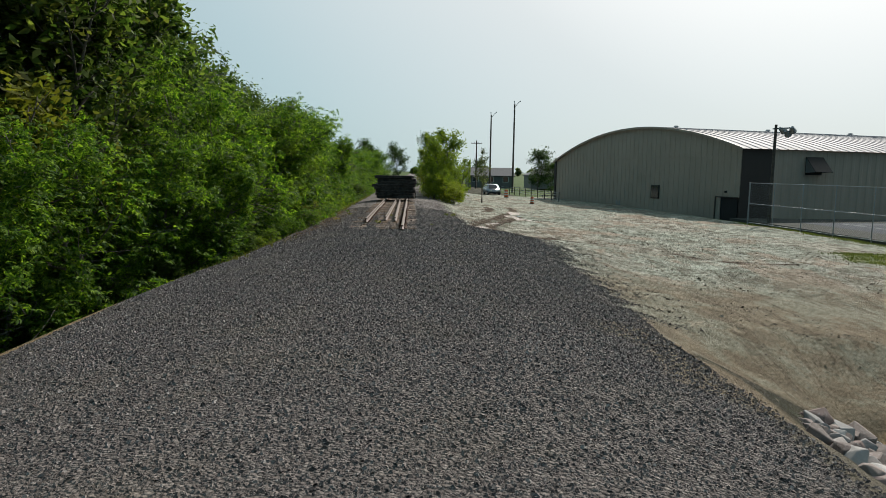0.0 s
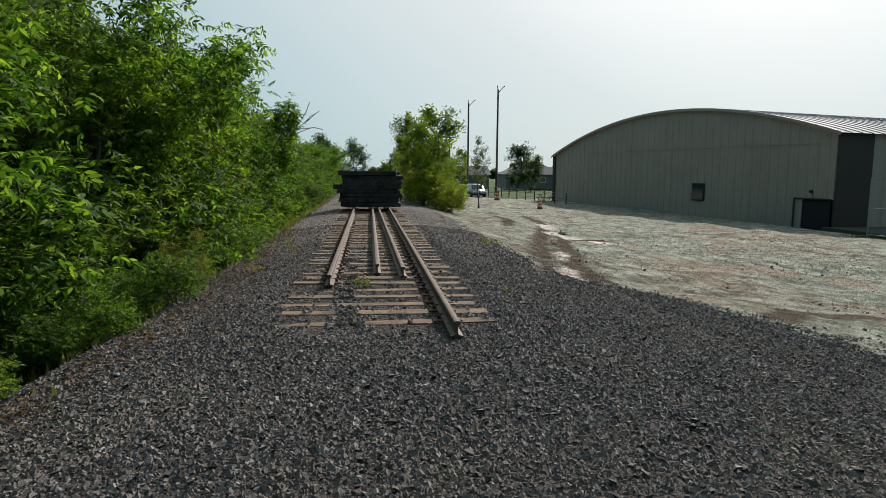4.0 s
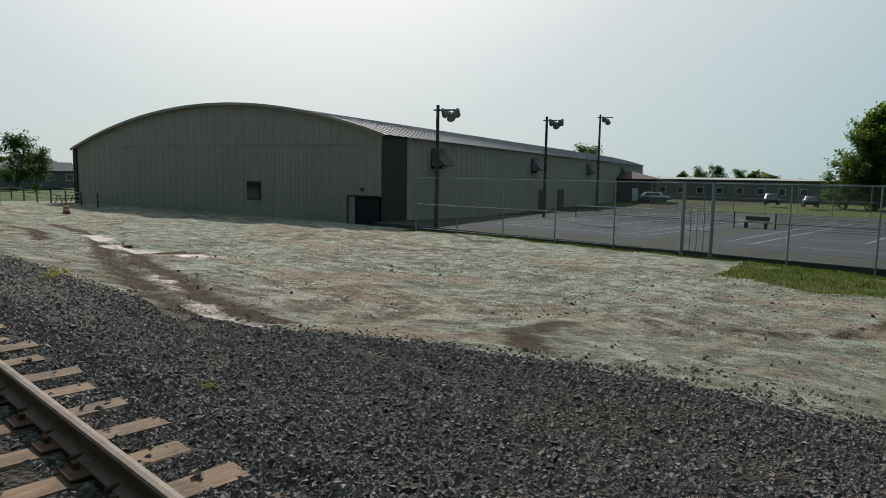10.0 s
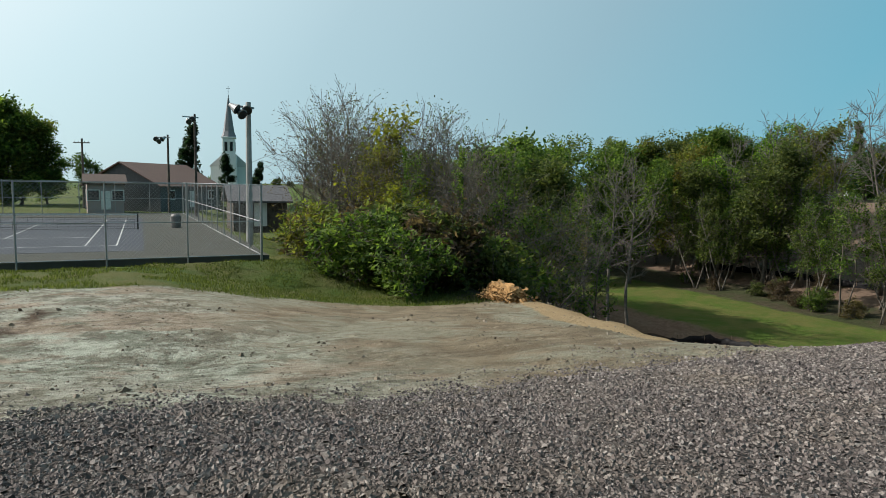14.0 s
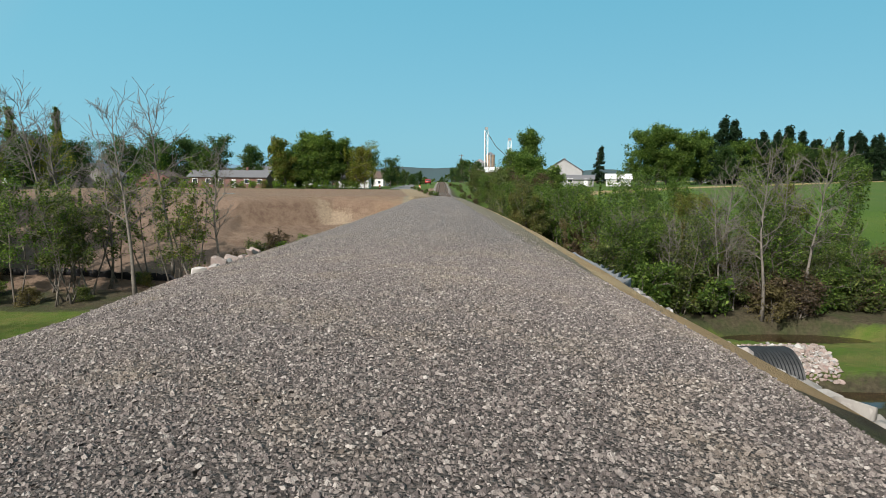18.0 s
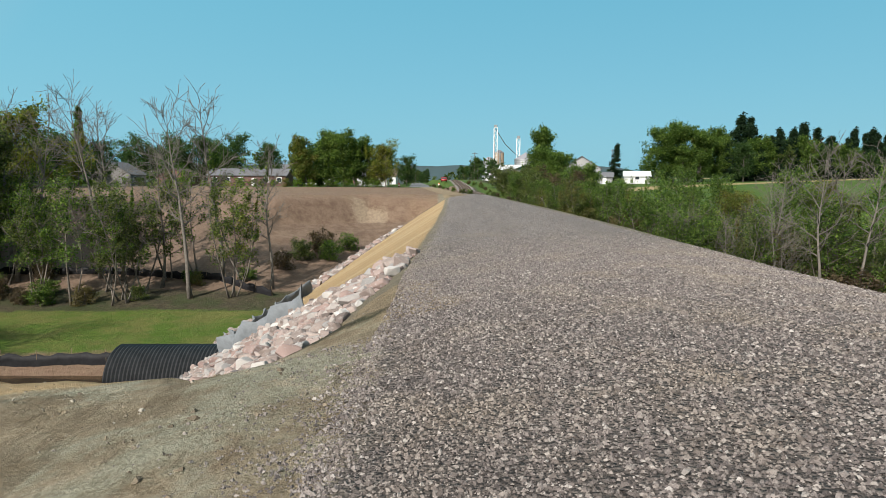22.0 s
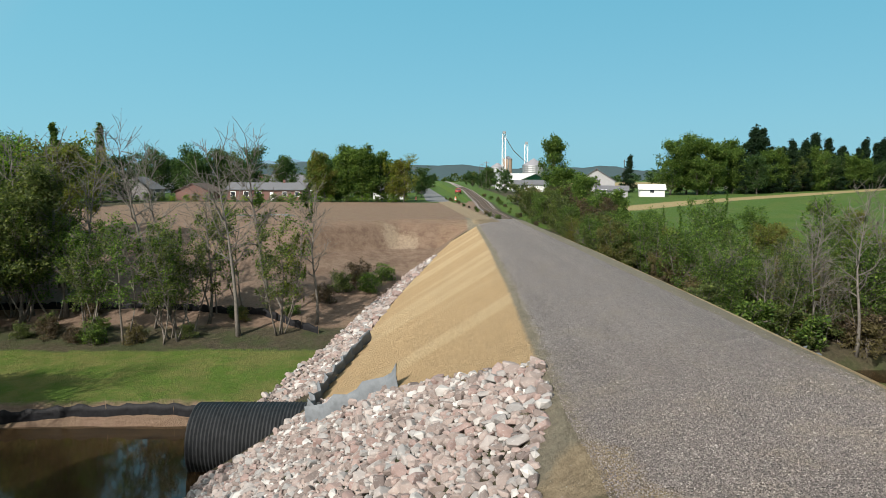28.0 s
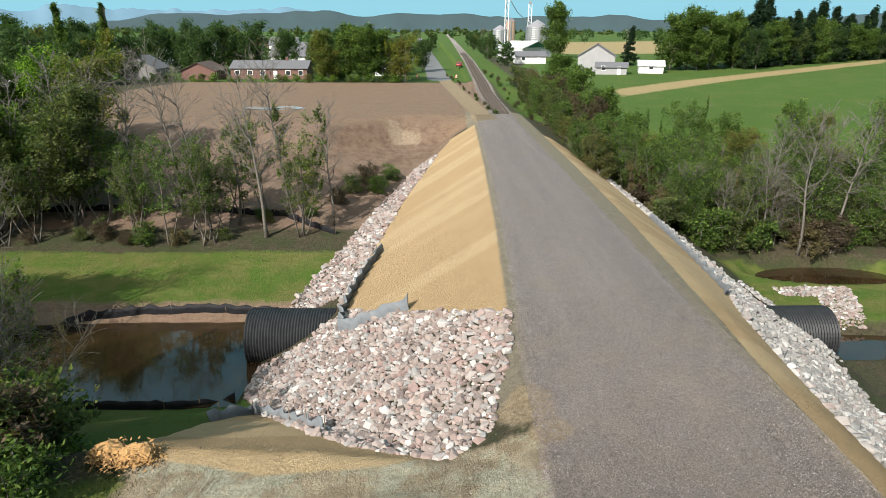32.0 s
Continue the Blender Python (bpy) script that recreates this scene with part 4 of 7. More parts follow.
def build_ballast():
    y = np.concatenate([rng.normal(0.0, 4.2, 140000), rng.normal(-11, 5.5, 125000), rng.uniform(-45, 25, 20000), rng.uniform(3, 17, 26000), rng.uniform(2.4, 12, 42000)])
    n = len(y)
    u = rng.uniform(0, 1, n)
    ge = gravel_east(y)
    cw = crest_west(y)
    cw = np.where(y < -5, np.maximum(cw, -4.5), cw)
    spill = np.where(rng.uniform(0, 1, n) < 0.06, rng.exponential(0.4, n), 0.0) * (y > -9)
    x = cw - 0.2 + u * (ge - cw + 0.45)
    x = np.where(spill > 0, ge + spill, x)
    x[-42000:] = -1.75 + 3.5 * u[-42000:]
    sz = np.clip(rng.lognormal(-4.2, 0.38, n), 0.008, 0.038) * np.where(y < -1.0, 0.82, 1.0)
    z = land(x, y) + sz * 0.25
    # keep the ties and rail heads clear
    ties = np.array(TIE_Y)
    near = np.abs(y[:, None] - ties[None]).min(1)
    on_tie = (near < 0.125) & (np.abs(x) < 1.3) & (y > 3)
    on_rail = (np.minimum(np.abs(np.abs(x) - 0.755), np.minimum(np.abs(x - 0.0), np.abs(x - 0.42))) < 0.09) & (y > 2.6)
    on_tie &= ~((y < 5.3) & (np.abs(x + 0.72) < 0.14))
    which = np.abs(y[:, None] - ties[None]).argmin(1)
    gap_lo = np.array([r[0][1] if len(r) > 1 else 9.0 for r in BARE_TIE])[which]
    gap_hi = np.array([r[1][0] if len(r) > 1 else 9.0 for r in BARE_TIE])[which]
    buried = (x > gap_lo) & (x < gap_hi)
    keep = ~(on_rail | (on_tie & ~buried & (rng.uniform(0, 1, n) < 0.985)))
    z = np.where(on_tie, 0.012 + sz * 0.5, z)
    stone_field("ballast_stones", np.stack([x, y, z], -1)[keep], sz[keep], M["ballast"], "loose grey crushed stone of the rail bed", "ballast", 0.8)


build_ballast()


def build_clods():
    """Clods and stray stones on the yard."""
    n = 12000
    x, y = rng.uniform(4.5, 20, n), rng.uniform(-14, 26, n)
    keep = (x > gravel_east(y) + 0.1) & (lattice_noise(x * 0.5, y * 0.5, 5) + rng.uniform(-0.25, 0.25, n) > 0.5)
    x, y = x[keep], y[keep]
    sz = np.clip(rng.lognormal(-4.15, 0.5, len(x)), 0.008, 0.06)
    stone_field("yard_clods", np.stack([x, y, land(x, y) + sz * 0.2], -1), sz, M["clod"], "brown clods and stray stones on the silty yard", "soil clods")


build_clods()


# ---- quarry stone on the flanks ----
def boulder_mesh(seed, mat):
    r = np.random.default_rng(seed)
    bm = bmesh.new()
    P = r.uniform(-1, 1, (15, 3))
    P /= (np.abs(P) ** 3.0).sum(1)[:, None] ** (1 / 3.0)
    P *= np.array([0.62 * r.uniform(0.9, 1.3), 0.5, 0.42]) * r.uniform(0.82, 1.0, (15, 1))
    for p in P:
        bm.verts.new(p)
    hull = bmesh.ops.convex_hull(bm, input=list(bm.verts))
    bmesh.ops.delete(bm, geom=[v for v in bm.verts if not v.link_faces], context="VERTS")
    bmesh.ops.bevel(bm, geom=list(bm.edges), offset=0.025, segments=1, affect="EDGES")
    bmesh.ops.triangulate(bm, faces=bm.faces)
    return bm_mesh("boulder", bm, mat)


def build_riprap():
    kinds = [boulder_mesh(i, M["riprap"]) for i in range(14)]
    bank = thing("riprap_bank", "pile of pink and grey quarry boulders armouring the bank", "rock pile")
    west = thing("riprap_bank", "band of grey quarry boulders below the sand slope", "rock pile")
    placed = {}

    pink, grey = kinds, [boulder_mesh(i, M["riprap_grey"]) for i in range(14)]

    def lay(parent, inside, xr, yr, size, count, budget, kinds=pink):
        tries, made = 0, 0
        V, Fs = [], []
        while made < count and tries < count * 30:
            tries += 1
            x, y = rng.uniform(*xr), rng.uniform(*yr)
            if not inside(x, y):
                continue
            s = size * float(np.clip(rng.lognormal(0, 0.34), 0.5, 1.65))
            cell = (int(x // 1.2), int(y // 1.2))
            near = [q for i in (-1, 0, 1) for j in (-1, 0, 1) for q in placed.get((cell[0] + i, cell[1] + j), ())]
            if any((x - a) ** 2 + (y - b) ** 2 < (0.31 * (s + c)) ** 2 for a, b, c in near):
                continue
            placed.setdefault(cell, []).append((x, y, s))
            z = ground_z(x, y)
            m = Matrix.Translation((x, y, z + s * (0.16 if y < -15.5 or x < 0 else 0.02))) @ Euler(tuple(rng.uniform(-0.5, 0.5, 2)) + (rng.uniform(0, 6.28),)).to_matrix().to_4x4() @ Matrix.Scale(s, 4)
            if made < budget:
                ob = part("boulder", kinds[made % 14], parent, at=m)
            else:
                me = kinds[made % 14]
                n0 = len(V)
                V.extend(m @ v.co for v in me.vertices)
                Fs.extend(tuple(i + n0 for i in p.vertices) for p in me.polygons)
            made += 1
        if V:
            rest = part("boulders", mesh_from("boulders", V, Fs, kinds[0].materials[0]), parent)
            tagged(rest, kind="stuff")

    def plan(x, y):
        return (x + 0.48) / K - 0.48, (y - 0.48) / K + 0.48

    # the fan at the north end of the slope, down to the pipe
    def fan(X, Y):
        x, y = plan(X, Y)
        top = y > -14.4 - (x - 3.7) * 1.5 - 0.3 or (x > 10.2 and y > -24.6)
        edge = Y < float(ramp1(X, [6.7, 8.5, 10.3, 12.5, 14.4, 16, 18.5, 20.3, 22.5], [-11.5, -11.2, -12.4, -14.2, -17.2, -20.0, -24.0, -27.2, -32.0]))
        return X > max(float(crest_east(Y)) + 0.02, 5.2 + 0.13 * (Y + 19.8) + 0.5 * min(1.0, max(0.0, (Y + 17.0) / 3.0))) and top and edge and x < 15.2 and not (x > 12 and y < -23.8) and Y < -13.8 + (X - 5.2) * 1.1

    lay(bank, fan, (5.0, 22), (-36, -9.6), 0.365, 5200, 300)

    def foot(X, Y):
        x, y = plan(X, Y)
        low = float(ramp1(y, [-60, -57, -45, -36, -27, -22], [4.0, 5.2, 8.2, 9.7, 10.9, 10.3]))
        wide = float(ramp1(y, [-59, -50, -40, -28], [1.3, 2.4, 3.6, 4.6]))
        return y > -56 and low - 0.1 < x < low + wide and not (x > 11 and y > -28.6)

    lay(bank, foot, (5, 24), (-86, -37.5), 0.48, 2100, 0)

    def foot_w(X, Y):
        lo = float(straw_edge(Y))
        wide = float(ramp1(Y, [-77, -58, -43, -35, -29, -18, -10], [1.1, 2.0, 3.0, 4.8, 8.5, 10.5, 7.5]))
        return lo - wide < X < lo + 0.15 and not (abs(Y + 37.9) < 2.2 and X < -16)

    lay(west, foot_w, (-20, -5.5), (-77, -8), 0.37, 4600, 300, grey)


    def inlet(X, Y):
        return 1.9 < abs(Y + 37.9) < 5.0 + 0.2 * (X + 20)

    lay(west, inlet, (-21.5, -18), (-44, -32), 0.36, 260, 0, grey)

    def bar(X, Y):
        f = min(1.0, max(0.0, (Y + 47.5) / 7.0))
        return abs(X + 29.5 - 3.0 * f) < 1.7 or (Y < -46.0 and -30 < X < -24)

    lay(west, bar, (-31.5, -24), (-48.2, -40.5), 0.3, 520, 0)


build_riprap()


# ---- culvert ----
def build_culvert():
    cul = thing("culvert_pipe", "large black corrugated plastic culvert through the rail bank", "culvert")
    R, cz, y0 = 1.52 * K, SZ(-6.72), S(0, -26.1)[1]
    for name, xa, xb in (("pipe_section", 12.0, 23.3), ("pipe_section", -13.0, -22.8)):
        n = int(abs(xb - xa) / 0.11)
        V, Fs, seg = [], [], 40
        rows = []
        for i in range(n + 1):
            x = xa + (xb - xa) * i / n
            rows.append((x, R + (0.07 if i % 2 else -0.005)))
        rows += [(xb, R - 0.09), (xa, R - 0.09)]
        for x, r in rows:
            for s in range(seg):
                a = 2 * math.pi * s / seg
                V.append((x, y0 + r * math.cos(a), cz + r * math.sin(a)))
        for i in range(len(rows) - 1):
            for s in range(seg):
                q = (s + 1) % seg
                Fs.append((i * seg + s, i * seg + q, (i + 1) * seg + q, (i + 1) * seg + s))
        part(name, mesh_from(name, V, Fs, M["hdpe"]), cul)
    return cul


build_culvert()


# ---- arena building ----
HA, HB = Vector((20.5, 66.5)), Vector((29.4, 34.0))
HU = (HB - HA).normalized()
HV = Vector((-HU.y, HU.x))
HW, HL, HZ0 = (HB - HA).length, 95.0, -2.15
EAVE, APEX = 4.25, 7.05


LOW = 0.5


def arch(s):
    """Roof line over the end wall; the far eave is lower than the eave by the courts."""
    return EAVE + 0.3 + (APEX - EAVE + 0.1) * (1 - (2 * s - 1) ** 2) - (LOW + 0.3) * (1 - s)


def build_arena():
    frame_m = Matrix(((HU.x, HV.x, 0, HA.x), (HU.y, HV.y, 0, HA.y), (0, 0, 1, 0), (0, 0, 0, 1)))
    hall = thing("arena_building", "long cream steel-clad arena with an arched metal roof", "building", at=frame_m)
    n = 44
    w = HW / n
    # end wall: two rows of ribbed steel sheets, the upper row proud of the lower
    for i in range(n):
        xa, xb = i * w, (i + 1) * w - 0.012
        for row in (0, 1):
            y0 = -0.05 if row else 0.0
            if row == 0:
                if 40.2 <= i < 43.6:
                    za, zb = 0.2, 3.92
                else:
                    za, zb = HZ0, 3.92
            else:
                za = 3.86
            V, Fs = [], []
            cols = [(xa, 0), (xa + 0.08 * w, 0), (xa + 0.14 * w, -0.035), (xa + 0.3 * w, -0.035), (xa + 0.36 * w, 0), (xb, 0)]
            for x, dy in cols:
                top = arch(x / HW) if row else 3.92
                V += [(x, y0 + dy, za), (x, y0 + dy, max(top, za + 0.01)), (x, y0 + 0.12, za), (x, y0 + 0.12, max(top, za + 0.01))]
            for c in range(len(cols) - 1):
                q = c * 4
                Fs += [(q, q + 4, q + 5, q + 1), (q + 2, q + 3, q + 7, q + 6), (q + 1, q + 5, q + 7, q + 3), (q, q + 2, q + 6, q + 4)]
            Fs += [(0, 1, 3, 2), (len(V) - 4, len(V) - 2, len(V) - 1, len(V) - 3)]
            part("siding_sheet", mesh_from("siding_sheet", V, Fs, M["cream"]), hall)
    # backing wall coloured black as the unlit inside of the hall
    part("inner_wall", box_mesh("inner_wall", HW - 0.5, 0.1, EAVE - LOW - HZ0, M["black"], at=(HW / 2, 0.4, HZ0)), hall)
    # roof shell with standing ribs
    V, Fs, S = [], [], 40
    ys = []
    y = -0.35
    while y < HL:
        ys += [(y, 0.0), (y + 0.85, 0.0), (y + 0.9, 0.05), (y + 0.96, 0.05)]
        y += 1.0
    for yy, up in ys:
        for s in range(S + 1):
            f = -0.012 + 1.024 * s / S
            V.append((f * HW, yy, arch(f) + 0.06 + up))
    for i in range(len(ys) - 1):
        for s in range(S):
            q = i * (S + 1) + s
            Fs.append((q, q + 1, q + S + 2, q + S + 1))
    part("roof", mesh_from("roof", V, Fs, M["roof_steel"], False), hall, "ribbed galvanised roof sheets")
    V, Fs = [], []
    for s in range(S + 1):
        f = -0.012 + 1.024 * s / S
        z = arch(f) + 0.06
        V += [(f * HW, -0.38, z + 0.05), (f * HW, -0.38, z - 0.16), (f * HW, -0.3, z - 0.16), (f * HW, -0.3, z + 0.05)]
    for s in range(S):
        q = s * 4
        Fs += [(q, q + 1, q + 5, q + 4), (q + 1, q + 2, q + 6, q + 5), (q + 3, q, q + 4, q + 7)]
    part("roof_edge", mesh_from("roof_edge", V, Fs, M["cream"]), hall)
    # long wall facing the courts
    m = 92
    w2 = (HL - 3.3) / m
    for i in range(m):
        ya = 3.3 + i * w2
        V, Fs = [], []
        cols = [(ya, 0), (ya + 0.15 * w2, 0), (ya + 0.25 * w2, 0.04), (ya + 0.55 * w2, 0.04), (ya + 0.65 * w2, 0), (ya + w2 - 0.01, 0)]
        for yy, d in cols:
            V += [(HW + d, yy, HZ0), (HW + d, yy, EAVE + 0.2 + (0.1 if d else 0)), (HW - 0.1, yy, HZ0), (HW - 0.1, yy, EAVE + 0.32)]
        for c in range(len(cols) - 1):
            q = c * 4
            Fs += [(q, q + 4, q + 5, q + 1), (q + 2, q + 3, q + 7, q + 6), (q + 1, q + 5, q + 7, q + 3)]
        part("side_sheet", mesh_from("side_sheet", V, Fs, M["cream"]), hall)
    part("return_wall", box_mesh("return_wall", 0.12, 3.3, EAVE + 0.32 - HZ0, M["brown_steel"], at=(HW - 0.02, 1.65, HZ0)), hall, "dark brown return wall")
    part("corner_trim", box_mesh("corner_trim", 0.5, 0.25, EAVE - LOW - HZ0 - 0.1, M["brown_steel"], 0.02, at=(-0.12, -0.04, HZ0)), hall)
    part("far_wall", box_mesh("far_wall", 0.15, HL, EAVE - LOW - HZ0, M["cream"], at=(0.1, HL / 2, HZ0)), hall)
    part("back_wall", box_mesh("back_wall", HW, 0.15, EAVE - LOW - HZ0, M["cream"], at=(HW / 2, HL - 0.2, HZ0)), hall)
    # openings; the doorway is a black panel painted as its unlit inside
    wx = 0.65 * HW
    part("window_frame", box_mesh("window_frame", 1.35, 0.12, 1.4, M["brown_steel"], 0.02, at=(wx, -0.06, -0.32)), hall)
    part("window_pane", box_mesh("window_pane", 1.15, 0.06, 1.2, M["glass"], at=(wx, -0.11, -0.22)), hall)
    part("dark_doorway", box_mesh("dark_doorway", 2.55, 0.1, 2.3, M["black"], at=(HW - 1.55, 0.12, HZ0)), hall, "doorway filled with a black panel for its unlit inside")
    part("door_frame", bm_mesh("door_frame", box(0.09, 0.16, 2.35, 0.01, (HW - 2.87, -0.03, HZ0), box(2.7, 0.16, 0.1, 0.01, (HW - 1.55, -0.03, 0.18))), M["brown_steel"]), hall)
    part("wall_lamp", box_mesh("wall_lamp", 0.22, 0.16, 0.18, M["black"], 0.03, at=(HW - 1.6, -0.1, 0.62)), hall)
    # faded graffiti patch and skirting
    part("skirting", box_mesh("skirting", HW - 3.2, 0.05, 0.25, M["concrete"], at=((HW - 3.2) / 2, -0.045, HZ0)), hall)
    for i, (dx, hh) in enumerate(((0.0, 0.75), (0.35, 0.6), (0.68, 0.8))):
        part("faded_mark", box_mesh("faded_mark", 0.22, 0.012, hh, M["concrete"], at=(0.44 * HW + dx, -0.045, -1.55)), hall, "faded pale paint mark")
    # awning vents on the long wall
    for k, yv in enumerate((8.0, 31.0, 54.0, 76.0)):
        bm = box(2.0, 0.05, 1.75, 0.01)
        vent = part("awning_flap", bm_mesh("awning_flap", bm, M["brown_steel"]), hall, "brown hinged vent flap propped open",
                    Matrix.Translation((HW + 0.05, yv, EAVE - 0.35)) @ pose(0, 0, 0, 0, 0, 90) @ pose(0, 0, 0, 140, 0, 0))
        # black panel paints the shade under the flap
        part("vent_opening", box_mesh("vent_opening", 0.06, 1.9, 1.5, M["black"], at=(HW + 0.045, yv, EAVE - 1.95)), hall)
        for dy in (-0.95, 0.95):
            V = [(HW + 0.05, yv + dy, EAVE - 0.4), (HW + 0.05, yv + dy, EAVE - 1.75), (HW + 1.12, yv + dy, EAVE - 1.68), (HW + 0.05, yv + dy + 0.03, EAVE - 0.4), (HW + 0.05, yv + dy + 0.03, EAVE - 1.75), (HW + 1.12, yv + dy + 0.03, EAVE - 1.68)]
            part("vent_cheek", mesh_from("vent_cheek", V, [(0, 1, 2), (5, 4, 3), (0, 2, 5, 3), (1, 4, 5, 2), (0, 3, 4, 1)], M["galv"]), hall)
    for y in (34.0, 41.0):
        part("side_door", box_mesh("side_door", 0.08, 2.6, 2.4, M["brown_steel"], 0.02, at=(HW + 0.05, y, HZ0 + 0.2)), hall)
    # small roof vents along the ridge
    for i in range(7):
        V, Fs = join([tube([(HW * 0.5, 6 + i * 13, APEX), (HW * 0.5, 6 + i * 13, APEX + 0.45)], [0.16, 0.16], 8), tube([(HW * 0.5, 6 + i * 13, APEX + 0.45), (HW * 0.5, 6 + i * 13, APEX + 0.62)], [0.34, 0.2], 8)])
        part("roof_vent", mesh_from("roof_vent", V, Fs, M["galv"]), hall)
    return hall


build_arena()


# ---- tennis courts and their fence ----
CZ = -1.5


def build_courts():
    slab = thing("court_pavement", "grey asphalt around the tennis courts", "pavement", kind="structure", data=box_mesh("court_pavement", 42, 38.5, 0.35, M["asphalt"], at=(49.6, 14.6, CZ - 0.35)))
    for cy in (7.1, 22.6):
        court = thing("tennis_court", "blue-grey painted tennis court with white lines", "tennis court", "tennis courts", data=box_mesh("tennis_court", 29.5, 13.4, 0.012, M["court"], at=(46.7, cy, CZ - 0.004)))
        z = CZ + 0.009
        L, Wd, W1, sv = 23.77 / 2, 10.97 / 2, 8.23 / 2, 6.4
        lines = [(46.7, cy + s * Wd, 2 * L, 0.07) for s in (-1, 1)] + [(46.7, cy + s * W1, 2 * L, 0.07) for s in (-1, 1)]
        lines += [(46.7 + s * L, cy, 0.09, 2 * Wd) for s in (-1, 1)] + [(46.7 + s * sv, cy, 0.07, 2 * W1) for s in (-1, 1)] + [(46.7, cy, 2 * sv, 0.07)]
        for x, y, sx, sy in lines:
            part("court_line", box_mesh("court_line", sx, sy, 0.005, M["court_white"], at=(x, y, z)), court)
        net = thing("tennis_net", "black tennis net with a white band between dark posts", "tennis net", "tennis nets")
        for s in (-1, 1):
            part("net_post", mesh_from("net_post", *tube([(46.7, cy + s * 6.4, CZ), (46.7, cy + s * 6.4, CZ + 1.12)], [0.05, 0.05], 8), M["black"]), net)
        pieces = []
        for i in range(65):
            y = cy - 6.4 + 0.2 * i
            pieces.append(tube([(46.7, y, CZ + 0.04), (46.7, y, CZ + 0.98)], [0.009, 0.009], 3, False))
        for i in range(7):
            pieces.append(tube([(46.7, cy - 6.4, CZ + 0.06 + i * 0.15), (46.7, cy + 6.4, CZ + 0.06 + i * 0.15)], [0.009, 0.009], 3, False))
        part("mesh", mesh_from("mesh", *join(pieces), M["net"]), net)
        part("net_band", box_mesh("net_band", 0.05, 12.8, 0.07, M["white"], at=(46.7, cy, CZ + 0.96)), net)
    bench = thing("bench", "dark equipment box bench between the courts", "bench", at=pose(47.2, 14.9, CZ))
    part("seat", box_mesh("seat", 0.6, 1.6, 0.06, M["pole"], 0.01, at=(0, 0, 0.42)), bench)
    for s in (-0.65, 0.65):
        part("leg", box_mesh("leg", 0.5, 0.1, 0.42, M["black"], 0.01, at=(0, s, 0)), bench)
    part("backrest", box_mesh("backrest", 0.05, 1.6, 0.3, M["pole"], 0.01, at=(0.3, 0, 0.5)), bench)
    bin_ = thing("litter_bin", "grey litter bin beside the court fence", "bin", data=mesh_from("litter_bin", *tube([(0, 0, 0), (0, 0, 0.15), (0, 0, 0.8), (0, 0, 0.95)], [0.3, 0.34, 0.36, 0.25], 12), M["bluegrey"]), at=pose(48.0, -1.7, CZ))


build_courts()


def fence_run(name, label, a, b, spacing, height, z, rails=(0.03, 1.5), mesh_step=0.16, mesh_r=0.0045):
    """Chain-link fence: posts, rails and a woven mesh."""
    a, b = Vector(a), Vector(b)
    L = (b - a).length
    n = max(1, round(L / spacing))
    yaw = math.degrees(math.atan2(b.y - a.y, b.x - a.x))
    f = thing(name, label, "fence", at=pose(a.x, a.y, z, 0, 0, yaw))
    for i in range(n + 1):
        x = L * i / n
        end = i in (0, n)
        part("post", mesh_from("post", *tube([(x, 0, -0.4), (x, 0, height + 0.05)], [0.055 if end else 0.034] * 2, 8), M["galv"]), f)
    for h in [height, *rails]:
        part("rail", mesh_from("rail", *tube([(0, 0, h), (L, 0, h)], [0.024] * 2, 6), M["galv"]), f)
    V, Fs = [], []
    step = mesh_step
    k = int((L + height) / step)
    r = mesh_r
    for sgn in (1, -1):
        for i in range(k):
            c = i * step
            if sgn > 0:
                x0, z0 = (c, 0) if c <= L else (L, c - L)
                x1, z1 = (c - height, height) if c >= height else (0, c)
            else:
                x0, z0 = (L - c, 0) if c <= L else (0, c - L)
                x1, z1 = (L - c + height, height) if c >= height else (L, c)
            q = len(V)
            V += [(x0 - r, 0, z0), (x0 + r, 0, z0), (x1 + r, 0, z1), (x1 - r, 0, z1)]
            Fs.append((q, q + 1, q + 2, q + 3))
    part("chain_mesh", mesh_from("chain_mesh", V, Fs, M["galv"]), f, "fine woven wire mesh")
    return f


FX = 28.0
fence_run("chain_link_fence", "tall galvanised chain-link fence along the tennis courts", (FX - 0.6, 28.6), (FX, 12.2), 3.2, 3.1, CZ)
fence_run("chain_link_fence", "tall galvanised chain-link fence along the tennis courts", (FX + 0.1, 10.9), (FX + 0.5, -4.3), 3.04, 3.1, CZ)
fence_run("chain_link_fence", "tall galvanised chain-link fence beside the grass strip", (FX + 0.5, -4.3), (70, -3.4), 3.0, 3.1, CZ, mesh_step=0.22)
fence_run("chain_link_fence", "tall galvanised chain-link fence at the far end of the courts", (70, -3.4), (70.5, 33.5), 3.1, 3.1, CZ, mesh_step=0.3)


def build_gate():
    g = thing("fence_gate", "narrow galvanised chain-link gate in the court fence", "gate", at=pose(FX + 0.05, 11.55, CZ))
    for y in (-0.62, 0.62):
        part("gate_post", mesh_from("gate_post", *tube([(0, y, -0.3), (0, y, 3.15)], [0.06] * 2, 8), M["galv"]), g)
    for y in (-0.3, 0.0, 0.3):
        part("stile", mesh_from("stile", *tube([(0, y, 0.05), (0, y, 2.0)], [0.022] * 2, 6), M["galv"]), g)
    for h in (0.08, 1.0, 2.0, 3.1):
        part("cross_rail", mesh_from("cross_rail", *tube([(0, -0.6, h), (0, 0.6, h)], [0.02] * 2, 6), M["galv"]), g)


build_gate()


